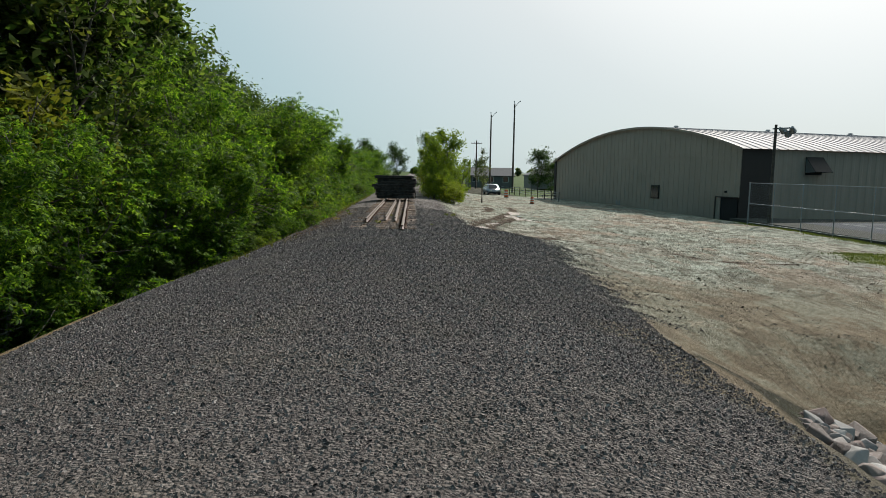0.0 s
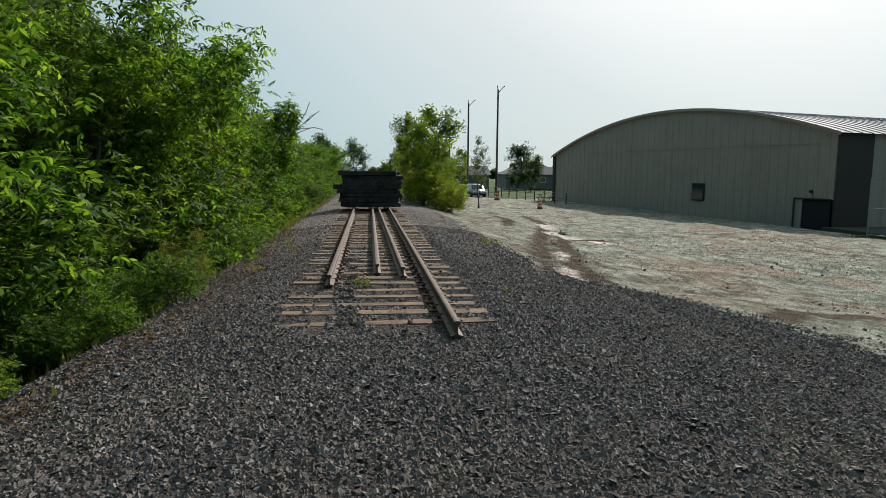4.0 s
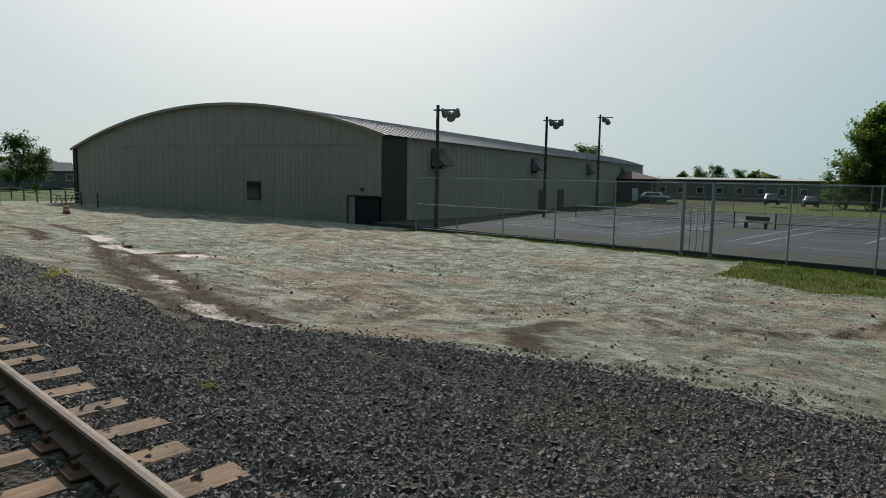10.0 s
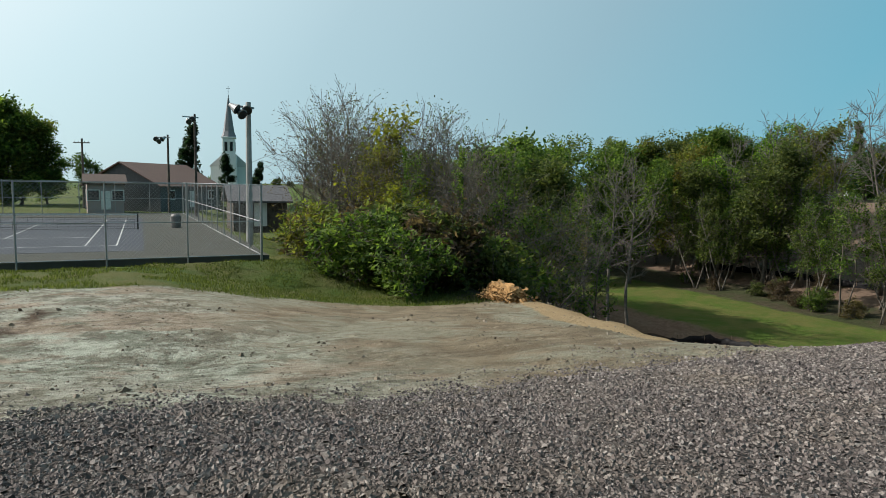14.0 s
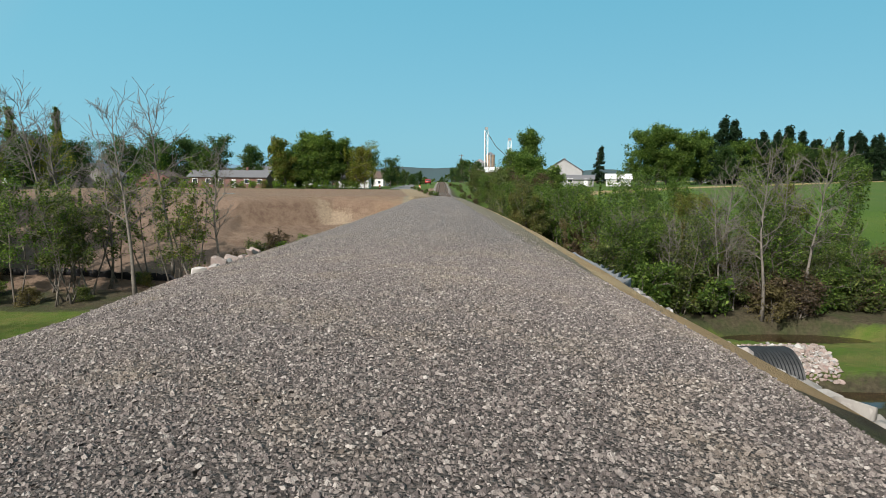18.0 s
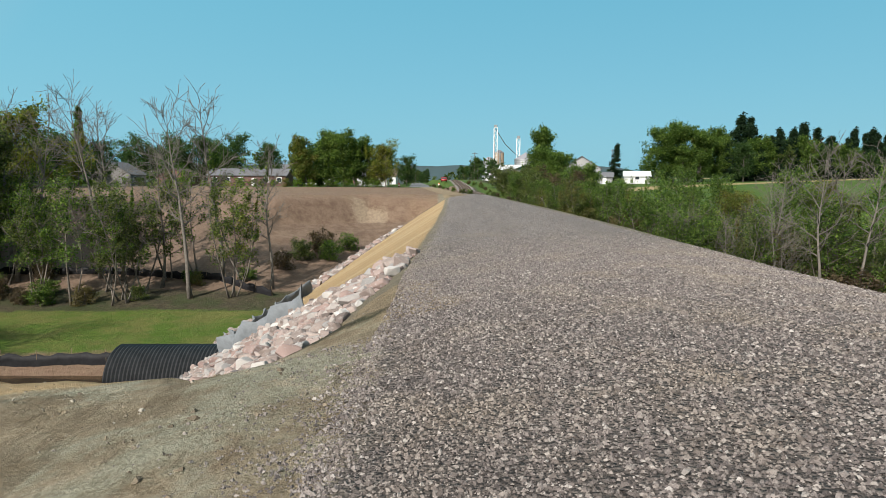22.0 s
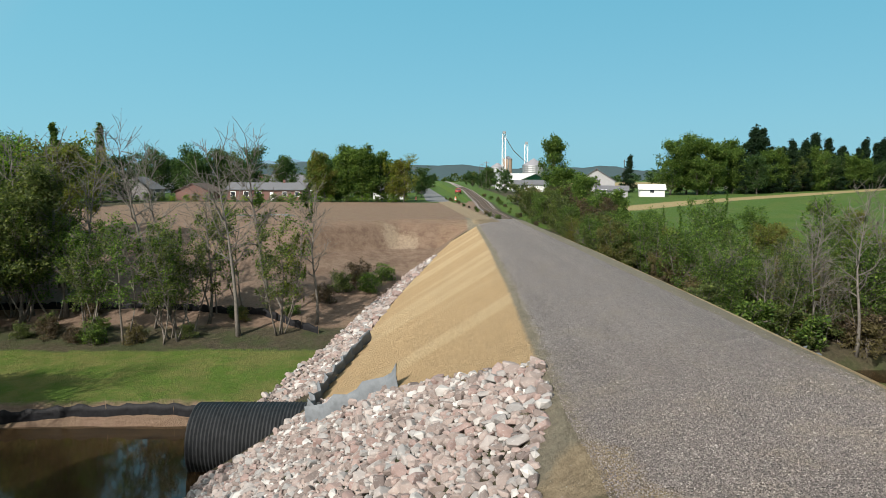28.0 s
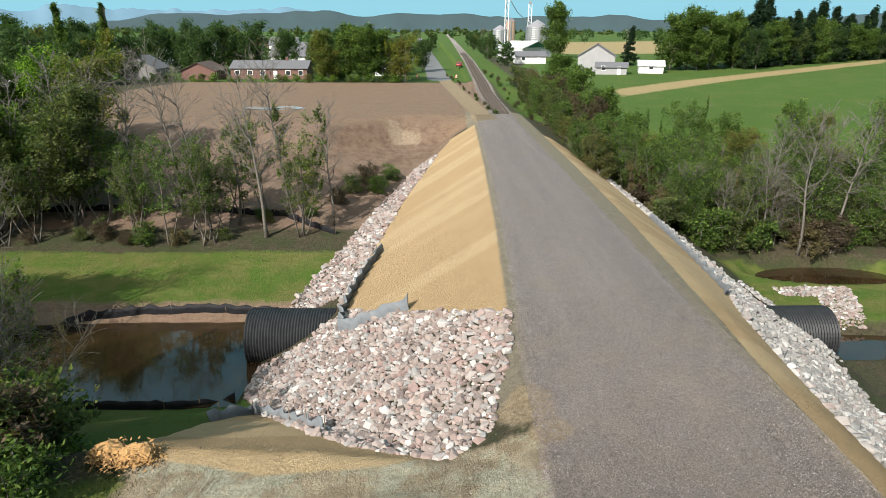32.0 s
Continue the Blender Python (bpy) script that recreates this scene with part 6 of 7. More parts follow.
# half-bare crowns over the thicket by the courts
for a, d, kd, sc in [(103.5, 46, "rusty", 1.05), (106.5, 44, "twiggy", 1.0), (109.0, 47, "rusty", 1.1), (112.0, 43, "rusty", 1.0), (115.5, 42, "twiggy", 1.02), (118.0, 44, "bare", 0.98), (116.5, 46, "bare", 0.95), (121.0, 48, "rusty", 1.05), (105.0, 40, "bare", 0.8), (110.5, 41, "bare", 0.85), (113.5, 48, "bare", 0.95)]:
    plant(kd, -0.48 + d * math.sin(radians(a)), 0.48 + d * math.cos(radians(a)), sc)
plant("dense", 84.8, -51.8, 2.0, sq=0.86)
# the stand of slender trees in the valley
for i in range(27):
    x, y = rng.uniform(14.5, 40), rng.uniform(-46, -39.8)
    plant_s("thin", x, y - (x - 15) * 0.02, rng.uniform(0.68, 1.02))
for x, y, s in [(18.8, -42.0, 1.25), (18.0, -46.0, 1.25), (13.9, -44.0, 0.95), (26.5, -45.8, 1.28), (24.9, -45.6, 1.15), (32.1, -45.4, 1.2), (30.3, -45.4, 1.2), (21.5, -44.0, 0.95), (36, -46.5, 1.2), (39, -44, 1.15)]:
    plant_s("bare", x, y, s)
for x, y, s in [(43, -38, 0.9), (47, -36, 1.0), (38, -44.5, 0.75), (41, -46, 0.85), (34.5, -45.5, 0.65), (31, -46, 0.6), (44, -44, 1.0), (50, -42, 1.0), (54, -46, 1.0), (56, -38, 1.0), (62, -46, 1.1), (48, -50, 0.9)]:
    plant_s("tall", x, y, s)
for i in range(15):
    plant_s("scrub", rng.uniform(13.5, 44), rng.uniform(-45.5, -40.2), rng.uniform(0.3, 0.6))
for x, y, s in [(10.6, -50, 0.7), (11.8, -51.5, 0.8), (12.8, -49.5, 0.7), (9.8, -53, 0.6), (14, -47.5, 0.6)]:
    plant_s("scrub", x, y, s)
for x, y, s in [(17.2, -8.6, 0.95), (17.9, -7.0, 0.95)]:
    plant_s("scrub", x, y, s)
# west dip: a mixed wood between the line and the farm field, with a few tall leafless stems
for i in range(34):
    x, y = rng.uniform(-46, -15), rng.uniform(-82, -58.5)
    plant("tall", x, y, rng.uniform(0.5, 0.84), sq=1.05)
for i in range(26):
    x, y = rng.uniform(-44, -14), rng.uniform(-70, -57.5)
    plant("thin", x, y, rng.uniform(0.7, 1.05))
for x, y, s in [(-19, -60, 0.8), (-24.5, -62, 0.85), (-29.5, -59, 0.8), (-33, -66, 0.75), (-17, -68, 0.65)]:
    plant("rusty", x, y, s)
for x, y, s in [(-27.5, -58.5, 1.15), (-31.5, -57.5, 1.5), (-33.5, -59, 1.4), (-36, -58, 1.5), (-30, -62, 1.25), (-23, -59, 0.85), (-18.5, -59, 0.7)]:
    plant("bare", x, y, s)
for y in np.arange(-122, -66, 3.1):
    e = -9.8 - (0.03 * (y + 122) if y < -90 else 1.0)
    plant("hedge", e - rng.uniform(0, 1.6), y, rng.uniform(0.55, 0.82))
    plant("hedge", e - 4.2 - rng.uniform(0, 2.2), y + rng.uniform(-1, 1), rng.uniform(0.66, 0.98))
for i in range(40):
    x = rng.uniform(-38, -13)
    plant_s("scrub", x, rng.uniform(-48, -40.2) - (0 if x < -17 else 2), rng.uniform(0.7, 1.25))
for i in range(36):
    plant_s("scrub", rng.uniform(-34, -13.5), rng.uniform(-46, -39.5), rng.uniform(0.8, 1.3))
for i in range(27):
    y = -56 - i * 1.75
    plant("scrub", float(straw_edge(y)) - rng.uniform(3.2, 6.0), y, rng.uniform(0.9, 1.5))
for i in range(12):
    plant_s("scrub", rng.uniform(-36, -17), rng.uniform(-58, -46), rng.uniform(0.7, 1.1))
for y in np.arange(-100, -52, 2.2):
    plant_s("scrub", -9.6 - rng.uniform(0, 2.5) + (y + 50) * -0.03, y, rng.uniform(0.9, 1.5))
for x, y, s in [(-12, -70, 0.5), (-12.5, -76, 0.5), (-11.5, -84, 0.55), (-13, -64, 0.45)]:
    plant_s("dense", x, y, s)
for x, y, s in [(-44, -40, 1.0), (-40, -34, 0.9), (-46, -28, 0.9), (-38, -46, 0.9), (-50, -46, 1.0), (-34, -52, 0.7), (-44, -54, 0.8)]:
    plant_s("tall", x, y, s)
# rows beyond the bare field
for x, y, s in [(23, -108, 0.72), (20, -109, 0.82), (17, -108, 0.8), (14, -109, 0.74), (11.5, -108, 0.62)]:
    plant_s("dense", x, y, s)
plant_s("yellow", 10.2, -107.5, 1.5)
plant("poplar", 84.8, -147.7, 1.24, sq=0.98)
plant("poplar", 89.6, -145.6, 1.22, sq=1.0)
for i in range(26):
    plant_s("bush", 12 + i * 2.0 + rng.uniform(-0.6, 0.6), -106.8 + rng.uniform(-0.8, 0.8), rng.uniform(0.42, 0.7))
for i in range(30):
    plant_s("far", 8 + i * 2.9 + rng.uniform(-1.2, 1.2), -124 - rng.uniform(0, 16), rng.uniform(0.6, 0.95))
for i in range(22):
    plant("far", (11 if i % 2 else -15) + rng.uniform(-2.5, 2.5) + (-3 if i > 12 else 0), -205 - i * 10.5, rng.uniform(0.55, 0.9))
for i in range(14):
    y = -96 - i * 6.5
    plant("scrub", 0.6 + (-95 - y) * 0.066 - 2.3 + rng.uniform(-0.4, 0.4), y, rng.uniform(0.16, 0.34))
    plant("scrub", -6.6 - rng.uniform(0, 2.0), y - 2, rng.uniform(0.2, 0.45))
for i in range(16):
    plant_s("dense" if i % 3 else "far", -58 - i * 4.6 + rng.uniform(-2, 2), -128 - i * 2.6 + rng.uniform(-3, 3), rng.uniform(0.6, 0.85))
for x, y, s in [(58, -82, 0.9), (62, -86, 0.85), (66, -92, 0.9), (55, -79, 0.5), (72, -84, 0.9), (60, -98, 0.8), (55, -104, 0.75), (64, -104, 0.9), (76, -98, 1.0), (50, -121, 0.9), (46, -124, 0.95), (41, -126, 1.0), (52, -128, 1.0), (28, -123, 0.7), (25, -125, 0.75), (80, -108, 0.95), (86, -90, 1.0), (92, -104, 1.0), (84, -122, 1.1), (74, -126, 1.0), (58, -88, 0.6), (68, -80, 0.8), (78, -78, 0.9), (90, -76, 1.0)]:
    plant_s("far", x, y, s * 0.95)
plant_s("yellow", 57, -100, 1.6)
plant_s("dense", -27, -168, 1.05, sq=1.15)
plant_s("spruce", -38, -140, 0.62)
for x, y, s in [(-42, -126, 1.0), (-46, -128, 1.1), (-50, -127, 0.95), (-57, -132, 1.0), (-52, -134, 0.9)]:
    plant_s("dense", x, y, s * 0.95)
for i in range(40):
    x = -58 - i * 2.0
    plant_s("spruce", x, -131 - i * 1.1 + rng.uniform(-4, 4), rng.uniform(0.5, 1.05))
for i in range(12):
    plant_s("dense", -47 - i * 4.6, -125 - i * 2.4 + rng.uniform(-2, 2), rng.uniform(0.55, 0.85))


def far_wood(name, label, spots, leaf, per, mat):
    """Woods and gardens too far off to tell the trees apart."""
    V, Fq, n = [], [], 0
    for x, y, z, h in spots:
        C = rng.normal(0, 1, (per, 3))
        C /= np.linalg.norm(C, axis=1)[:, None]
        C *= rng.uniform(0.55, 1.0, (per, 1)) * np.array([h * 0.42, h * 0.42, h * 0.5])
        C[:, 2] += h * 0.5
        C += np.array([x, y, z])
        v, f = leaf_quads(C, np.full(per, leaf), rng)
        V.append(v)
        Fq.append(f + n)
        n += len(v)
    thing(name, label, "wood", kind="stuff", data=quads_mesh(name, np.concatenate(V), np.concatenate(Fq), mat))


spots = []
for i in range(330):
    a = radians(rng.uniform(138, 262))
    d = rng.uniform(190, 900)
    x, y = math.sin(a) * d, math.cos(a) * d
    if abs(x - 3) < 9 or (-120 < x < -24 and y > -340):
        continue
    spots.append((x, y, ground_z(x, y), rng.uniform(5, 9.5)))
far_wood("far_trees", "distant trees among the houses of the town", spots, 1.5, 110, LF)
spots = []
for i in range(420):
    a = radians(rng.uniform(135, 268))
    d = rng.uniform(900, 2200)
    spots.append((math.sin(a) * d, math.cos(a) * d, 0, rng.uniform(9, 16)))
for i in range(120):
    a = radians(rng.uniform(-60, 135))
    d = rng.uniform(260, 700)
    spots.append((math.sin(a) * d, math.cos(a) * d, -1.5, rng.uniform(5, 8)))
far_wood("distant_forest", "dark forest along the horizon", spots, 5.0, 60, LF)


# ---- buildings ----
def gable_house(name, label, x, y, z, w, d, h, rise, yaw, wall, roof, category="house", windows=3, door=True, eave=0.4, chimney=False, hip=False):
    """A house with gable or hip roof; its front looks along local -y."""
    b = thing(name, label, category, at=pose(x, y, z, 0, 0, yaw))
    V = [(-w / 2, -d / 2, -0.5), (w / 2, -d / 2, -0.5), (w / 2, d / 2, -0.5), (-w / 2, d / 2, -0.5), (-w / 2, -d / 2, h), (w / 2, -d / 2, h), (w / 2, d / 2, h), (-w / 2, d / 2, h)]
    Fs = [(0, 1, 5, 4), (1, 2, 6, 5), (2, 3, 7, 6), (3, 0, 4, 7)]
    if not hip:
        V += [(-w / 2, 0, h + rise), (w / 2, 0, h + rise)]
        Fs += [(4, 7, 8), (5, 9, 6)]
    part("wall", mesh_from("wall", V, Fs, wall), b)
    e = eave
    k = rise / (d / 2)
    in_ = (d / 2) if hip else -e
    t = 0.14
    top = [(-w / 2 - e, -d / 2 - e, h - k * e), (w / 2 + e, -d / 2 - e, h - k * e), (w / 2 + e, d / 2 + e, h - k * e), (-w / 2 - e, d / 2 + e, h - k * e), (-w / 2 + in_, 0, h + rise), (w / 2 - in_, 0, h + rise)]
    V = [(a, c, q + t) for a, c, q in top] + [(a, c, q) for a, c, q in top]
    Fs = [(0, 1, 5, 4), (2, 3, 4, 5), (1, 2, 5), (3, 0, 4), (6, 10, 11, 7), (8, 11, 10, 9), (7, 11, 8), (9, 10, 6), (0, 6, 7, 1), (1, 7, 8, 2), (2, 8, 9, 3), (3, 9, 6, 0)]
    if not hip:
        Fs = [(0, 1, 5, 4), (2, 3, 4, 5), (6, 10, 11, 7), (8, 11, 10, 9), (0, 6, 7, 1), (2, 8, 9, 3), (1, 7, 11, 5), (5, 11, 8, 2), (3, 9, 10, 4), (4, 10, 6, 0)]
    part("roof", mesh_from("roof", V, Fs, roof), b)
    n = windows
    for side in (-1, 1):
        for i in range(n):
            wx = -w / 2 + w * (i + 0.5) / n
            if door and side < 0 and i == n // 2:
                part("door", box_mesh("door", 0.95, 0.08, 2.05, M["white"], 0.01, at=(wx, side * (d / 2 + 0.02), 0)), b)
                continue
            win = part("window", box_mesh("window", 1.3, 0.1, 1.25, M["white"], 0.01, at=(wx, side * (d / 2 + 0.02), 0.95)), b)
            part("pane", box_mesh("pane", 1.1, 0.04, 1.05, M["glass"], at=(wx, side * (d / 2 + 0.07), 1.05)), win)
    if chimney:
        part("chimney", box_mesh("chimney", 0.6, 0.6, 1.5, M["brick"], 0.02, at=(w * 0.2, 0, h + rise * 0.6)), b)
    return b


def house_s(name, label, x, y, z, w, d, hh, rise, *rest, **more):
    """A house in the plan of the southern valley."""
    X, Y = S(x, y)
    return gable_house(name, label, X, Y, ground_z(X, Y), w * 1.25, d * 1.2, hh * 1.0, rise * 1.1, *rest, **more)


# houses across the bare field
house_s("house", "low red-brick house with a brown gable roof", 46, -113.5, 0.8, 8.5, 7, 2.3, 1.7, 90, M["brick"], M["brown_shingle"], windows=3)
house_s("house", "long brick bungalow with white windows and grey roof", 34.5, -116, 0.8, 15.5, 7.5, 2.7, 1.5, 180, M["brick"], M["shingle"], windows=6, chimney=True)
house_s("house", "pale blue house with a grey gable roof", 56.5, -113, 0.8, 7, 8, 2.8, 2.6, 90, M["bluegrey"], M["shingle"], windows=2)
house_s("house", "white house among garden trees", 70, -100, 0.8, 7, 7, 3.6, 2.6, 90, M["offwhite"], M["shingle"], windows=2)
house_s("house", "white house beside the road crossing", 13.5, -124, 0.8, 6.5, 7, 2.6, 1.8, 180, M["offwhite"], M["shingle"], windows=2)
for i, (x, y, s) in enumerate([(38, -150, 1.0), (52, -162, 1.1), (30, -170, 1.0), (62, -182, 1.2), (44, -196, 1.0), (24, -214, 1.0), (74, -160, 1.0), (86, -190, 1.1), (56, -230, 1.2), (34, -250, 1.0), (96, -150, 1.0), (20, -262, 1.0), (110, -210, 1.2), (72, -262, 1.2), (14, -180, 0.9), (100, -260, 1.2), (46, -290, 1.2), (130, -180, 1.2)]):
    wall, roof = [(M["offwhite"], M["shingle"]), (M["brick"], M["brown_shingle"]), (M["offwhite"], M["brown_shingle"]), (M["bluegrey"], M["shingle"])][i % 4]
    house_s("house", ["white town house with a grey roof", "red-brick town house with a brown roof", "white town house with a brown roof", "blue-grey town house with a grey roof"][i % 4], x, y, 1.0, 9 * s, 8 * s, 3.6 * s, 2.6 * s, [180, 90, 160, 200][i % 4], wall, roof, windows=3)
house_s("farmhouse", "old grey-white farmhouse with a steep grey roof", -27.5, -127, 1.3, 8.5, 8.5, 4.2, 2.9, 75, M["farm_grey"], M["shingle"], windows=2, chimney=True)
house_s("lean_to", "low grey lean-to beside the farmhouse", -28.5, -119.5, 1.2, 6.5, 4.5, 1.9, 1.0, 165, M["farm_grey"], M["shingle"], "shed", windows=2)
house_s("farm_shed", "small white farm shed at the field edge", -36.5, -121, 1.6, 5.2, 5.0, 2.0, 1.1, 165, M["offwhite"], M["offwhite"], "shed", windows=1, door=False)
house_s("house", "white house behind the tree row", -68, -148, 3.0, 8, 8, 4.0, 2.6, 180, M["offwhite"], M["shingle"], windows=2)
barn = house_s("barn", "white and green farm supply barn with a white metal roof", -20, -176, 1.2, 9.5, 17, 3.6, 2.2, 138, M["offwhite"], M["offwhite"], "barn", windows=1, door=False)
for s in (-1, 1):
    bw, bd, bh = 9.5 * 0.625, 17 * 0.6, 3.6
    V = [(s * (bw + q), a * bd * f, z) for q in (0.0, 0.08) for a, f, z in ((-1, 0.7, bh + 0.2), (1, 0.7, bh + 0.2), (1, 0.66, bh + 0.35), (0, 1, bh + 2.2), (-1, 0.66, bh + 0.35))]
    part("green_gable", mesh_from("green_gable", V, [(5, 6, 7, 8, 9), (0, 4, 3, 2, 1), (0, 1, 6, 5), (1, 2, 7, 6), (2, 3, 8, 7), (3, 4, 9, 8), (4, 0, 5, 9)], M["barn_green"]), barn, "green metal cladding of the gable")
house_s("shed", "grey shed in front of the barn", -17.5, -150, 1.2, 8, 6, 2.4, 1.2, 180, M["offwhite"], M["shingle"], "shed", windows=2)


def build_silos():
    def bin_(x, y, r, h, label, mat):
        s = thing("grain_bin", label, "grain bin", "grain bins", at=pose(*S(x, y), 1.0) @ Matrix.Scale(K, 4))
        rows = [(r + (0.04 if i % 2 else 0.0), h * i / 24) for i in range(25)]
        part("shell", mesh_from("shell", *tube([(0, 0, z) for _, z in rows], [q for q, _ in rows], 20), mat), s)
        part("roof", mesh_from("roof", *tube([(0, 0, h), (0, 0, h + r * 0.55), (0, 0, h + r * 0.6)], [r + 0.12, 0.5, 0.3], 20), M["roof_steel"]), s)
        part("ladder", box_mesh("ladder", 0.5, 0.08, h, M["galv"], at=(0, r + 0.1, 0)), s)

    bin_(-33.5, -240, 4.2, 9.0, "galvanised corrugated grain bin with a conical roof", M["galv"])
    bin_(-19.0, -231, 2.5, 8.0, "small galvanised grain bin", M["galv"])
    bin_(-22.8, -232, 1.6, 11.0, "tall tan grain bin under the leg tower", M["tan_tower"])

    def tower(x, y, h, w, label):
        t = thing("lattice_tower", label, "tower", "grain leg towers", at=pose(*S(x, y), 1.0) @ Matrix.Scale(K, 4))
        for sx in (-1, 1):
            for sy in (-1, 1):
                part("corner_post", mesh_from("corner_post", *tube([(sx * w, sy * w, 0), (sx * w, sy * w, h)], [0.07, 0.06], 5), M["white"]), t)
        n = int(h / 2.2)
        for i in range(n):
            z0, z1 = h * i / n, h * (i + 1) / n
            ps = []
            for s in (-1, 1):
                ps.append(tube([(-w, s * w, z0), (w, s * w, z1)], [0.035, 0.035], 4, False))
                ps.append(tube([(s * w, -w, z1), (s * w, w, z0)], [0.035, 0.035], 4, False))
                ps.append(tube([(-w, s * w, z1), (w, s * w, z1)], [0.035, 0.035], 4, False))
                ps.append(tube([(s * w, -w, z1), (s * w, w, z1)], [0.035, 0.035], 4, False))
            part("bracing", mesh_from("bracing", *join(ps), M["white"]), t)
        part("head_box", box_mesh("head_box", 1.1, 1.1, 1.0, M["galv"], 0.1, at=(0, 0, h)), t)
        return t

    t = tower(-21.0, -229.0, 19.6, 0.6, "tall white lattice grain-leg tower")
    part("spout", mesh_from("spout", *tube([(0, 0, 19.2), (-4, -4, 14), (-11.0, -12, 9)], [0.12, 0.12, 0.12], 8), M["galv"]), t)
    part("leg_pipe", mesh_from("leg_pipe", *tube([(0.3, 0, 0), (0.3, 0, 19)], [0.12, 0.12], 8), M["galv"]), t)
    tower(-31.0, -242.5, 16.8, 0.6, "second white lattice grain tower")


build_silos()

# school, garage, shed and church beyond the courts
school = gable_house("school", "long low brick school with a flat roof and many windows", 135, 55, -1.6, 62, 14, 3.6, 0.35, 98, M["tan_brick"], M["concrete"], "school", windows=17, eave=0.5)
gable_house("garage", "brown brick garage with a shallow gable roof", 104, 55.0, -1.7, 13, 11, 3.6, 1.4, 290, M["brick"], M["brown_shingle"], "garage", windows=2, hip=True)
gable_house("clubhouse", "small pale pink clubhouse with a brown roof", 82.5, 4.2, -1.5, 3.6, 5, 2.9, 0.9, 275, M["pinkish"], M["brown_shingle"], "clubhouse", windows=3)
gable_house("house", "dark grey house with a red-brown gable roof behind the courts", 92, -1.3, -1.5, 12, 11, 2.7, 2.7, 320, M["charcoal"], M["red_shingle"], windows=3)
gable_house("garden_shed", "dark wooden shed on the grass strip", 52, -7.8, -1.6, 4.0, 4.0, 2.0, 1.0, 270, M["pole"], M["shingle"], "shed", windows=1)
gable_house("house", "grey house with a hip roof beyond the track road", 36, 140, -1.2, 13, 10, 2.8, 2.6, 180, M["bluegrey"], M["shingle"], windows=4, hip=True)
gable_house("house", "low grey house beyond the track road", 18, 125, -1.0, 10, 8, 2.4, 1.6, 180, M["bluegrey"], M["shingle"], windows=3)
gable_house("house", "small far house with a dark roof", 52, 190, -1.0, 12, 8, 2.6, 2.0, 180, M["offwhite"], M["shingle"], windows=3)


def build_church():
    c = thing("church", "white church with a slender metal steeple", "church", at=pose(296, -35, -3.0, 0, 0, 80))
    part("nave", box_mesh("nave", 16, 34, 12, M["white"], 0.1, at=(0, -20, 0)), c)
    V = [(-8.6, -37.5, 11.8), (8.6, -37.5, 11.8), (8.6, -2.5, 11.8), (-8.6, -2.5, 11.8), (0, -37.5, 20), (0, -2.5, 20)]
    part("nave_roof", mesh_from("nave_roof", V, [(0, 3, 5, 4), (1, 4, 5, 2), (0, 4, 1), (3, 2, 5), (0, 1, 2, 3)], M["offwhite"]), c)
    part("tower", box_mesh("tower", 6.4, 6.4, 17, M["white"], 0.1), c)
    V, Fs = [], []
    part("belfry", box_mesh("belfry", 5.2, 5.2, 7.0, M["white"], 0.15, at=(0, 0, 17)), c)
    # black slabs on the belfry paint the shade inside its openings
    for s in (-1, 1):
        for o in (-1.1, 1.1):
            part("louvre_opening", box_mesh("louvre_opening", 1.2, 0.12, 4.0, M["black"], at=(o, s * 2.62, 18.4)), c)
            part("louvre_opening", box_mesh("louvre_opening", 0.12, 1.2, 4.0, M["black"], at=(s * 2.62, o, 18.4)), c)
    part("cornice", box_mesh("cornice", 6.0, 6.0, 0.6, M["white"], 0.1, at=(0, 0, 24.0)), c)
    part("steeple", mesh_from("steeple", *tube([(0, 0, 24.6), (0, 0, 27), (0, 0, 42.5)], [3.1, 2.3, 0.12], 8), M["roof_steel"]), c)
    part("cross", bm_mesh("cross", box(1.4, 0.12, 0.18, 0, (0, 0, 45.2), box(0.16, 0.12, 4.0, 0, (0, 0, 42.4))), M["black"]), c)


build_church()


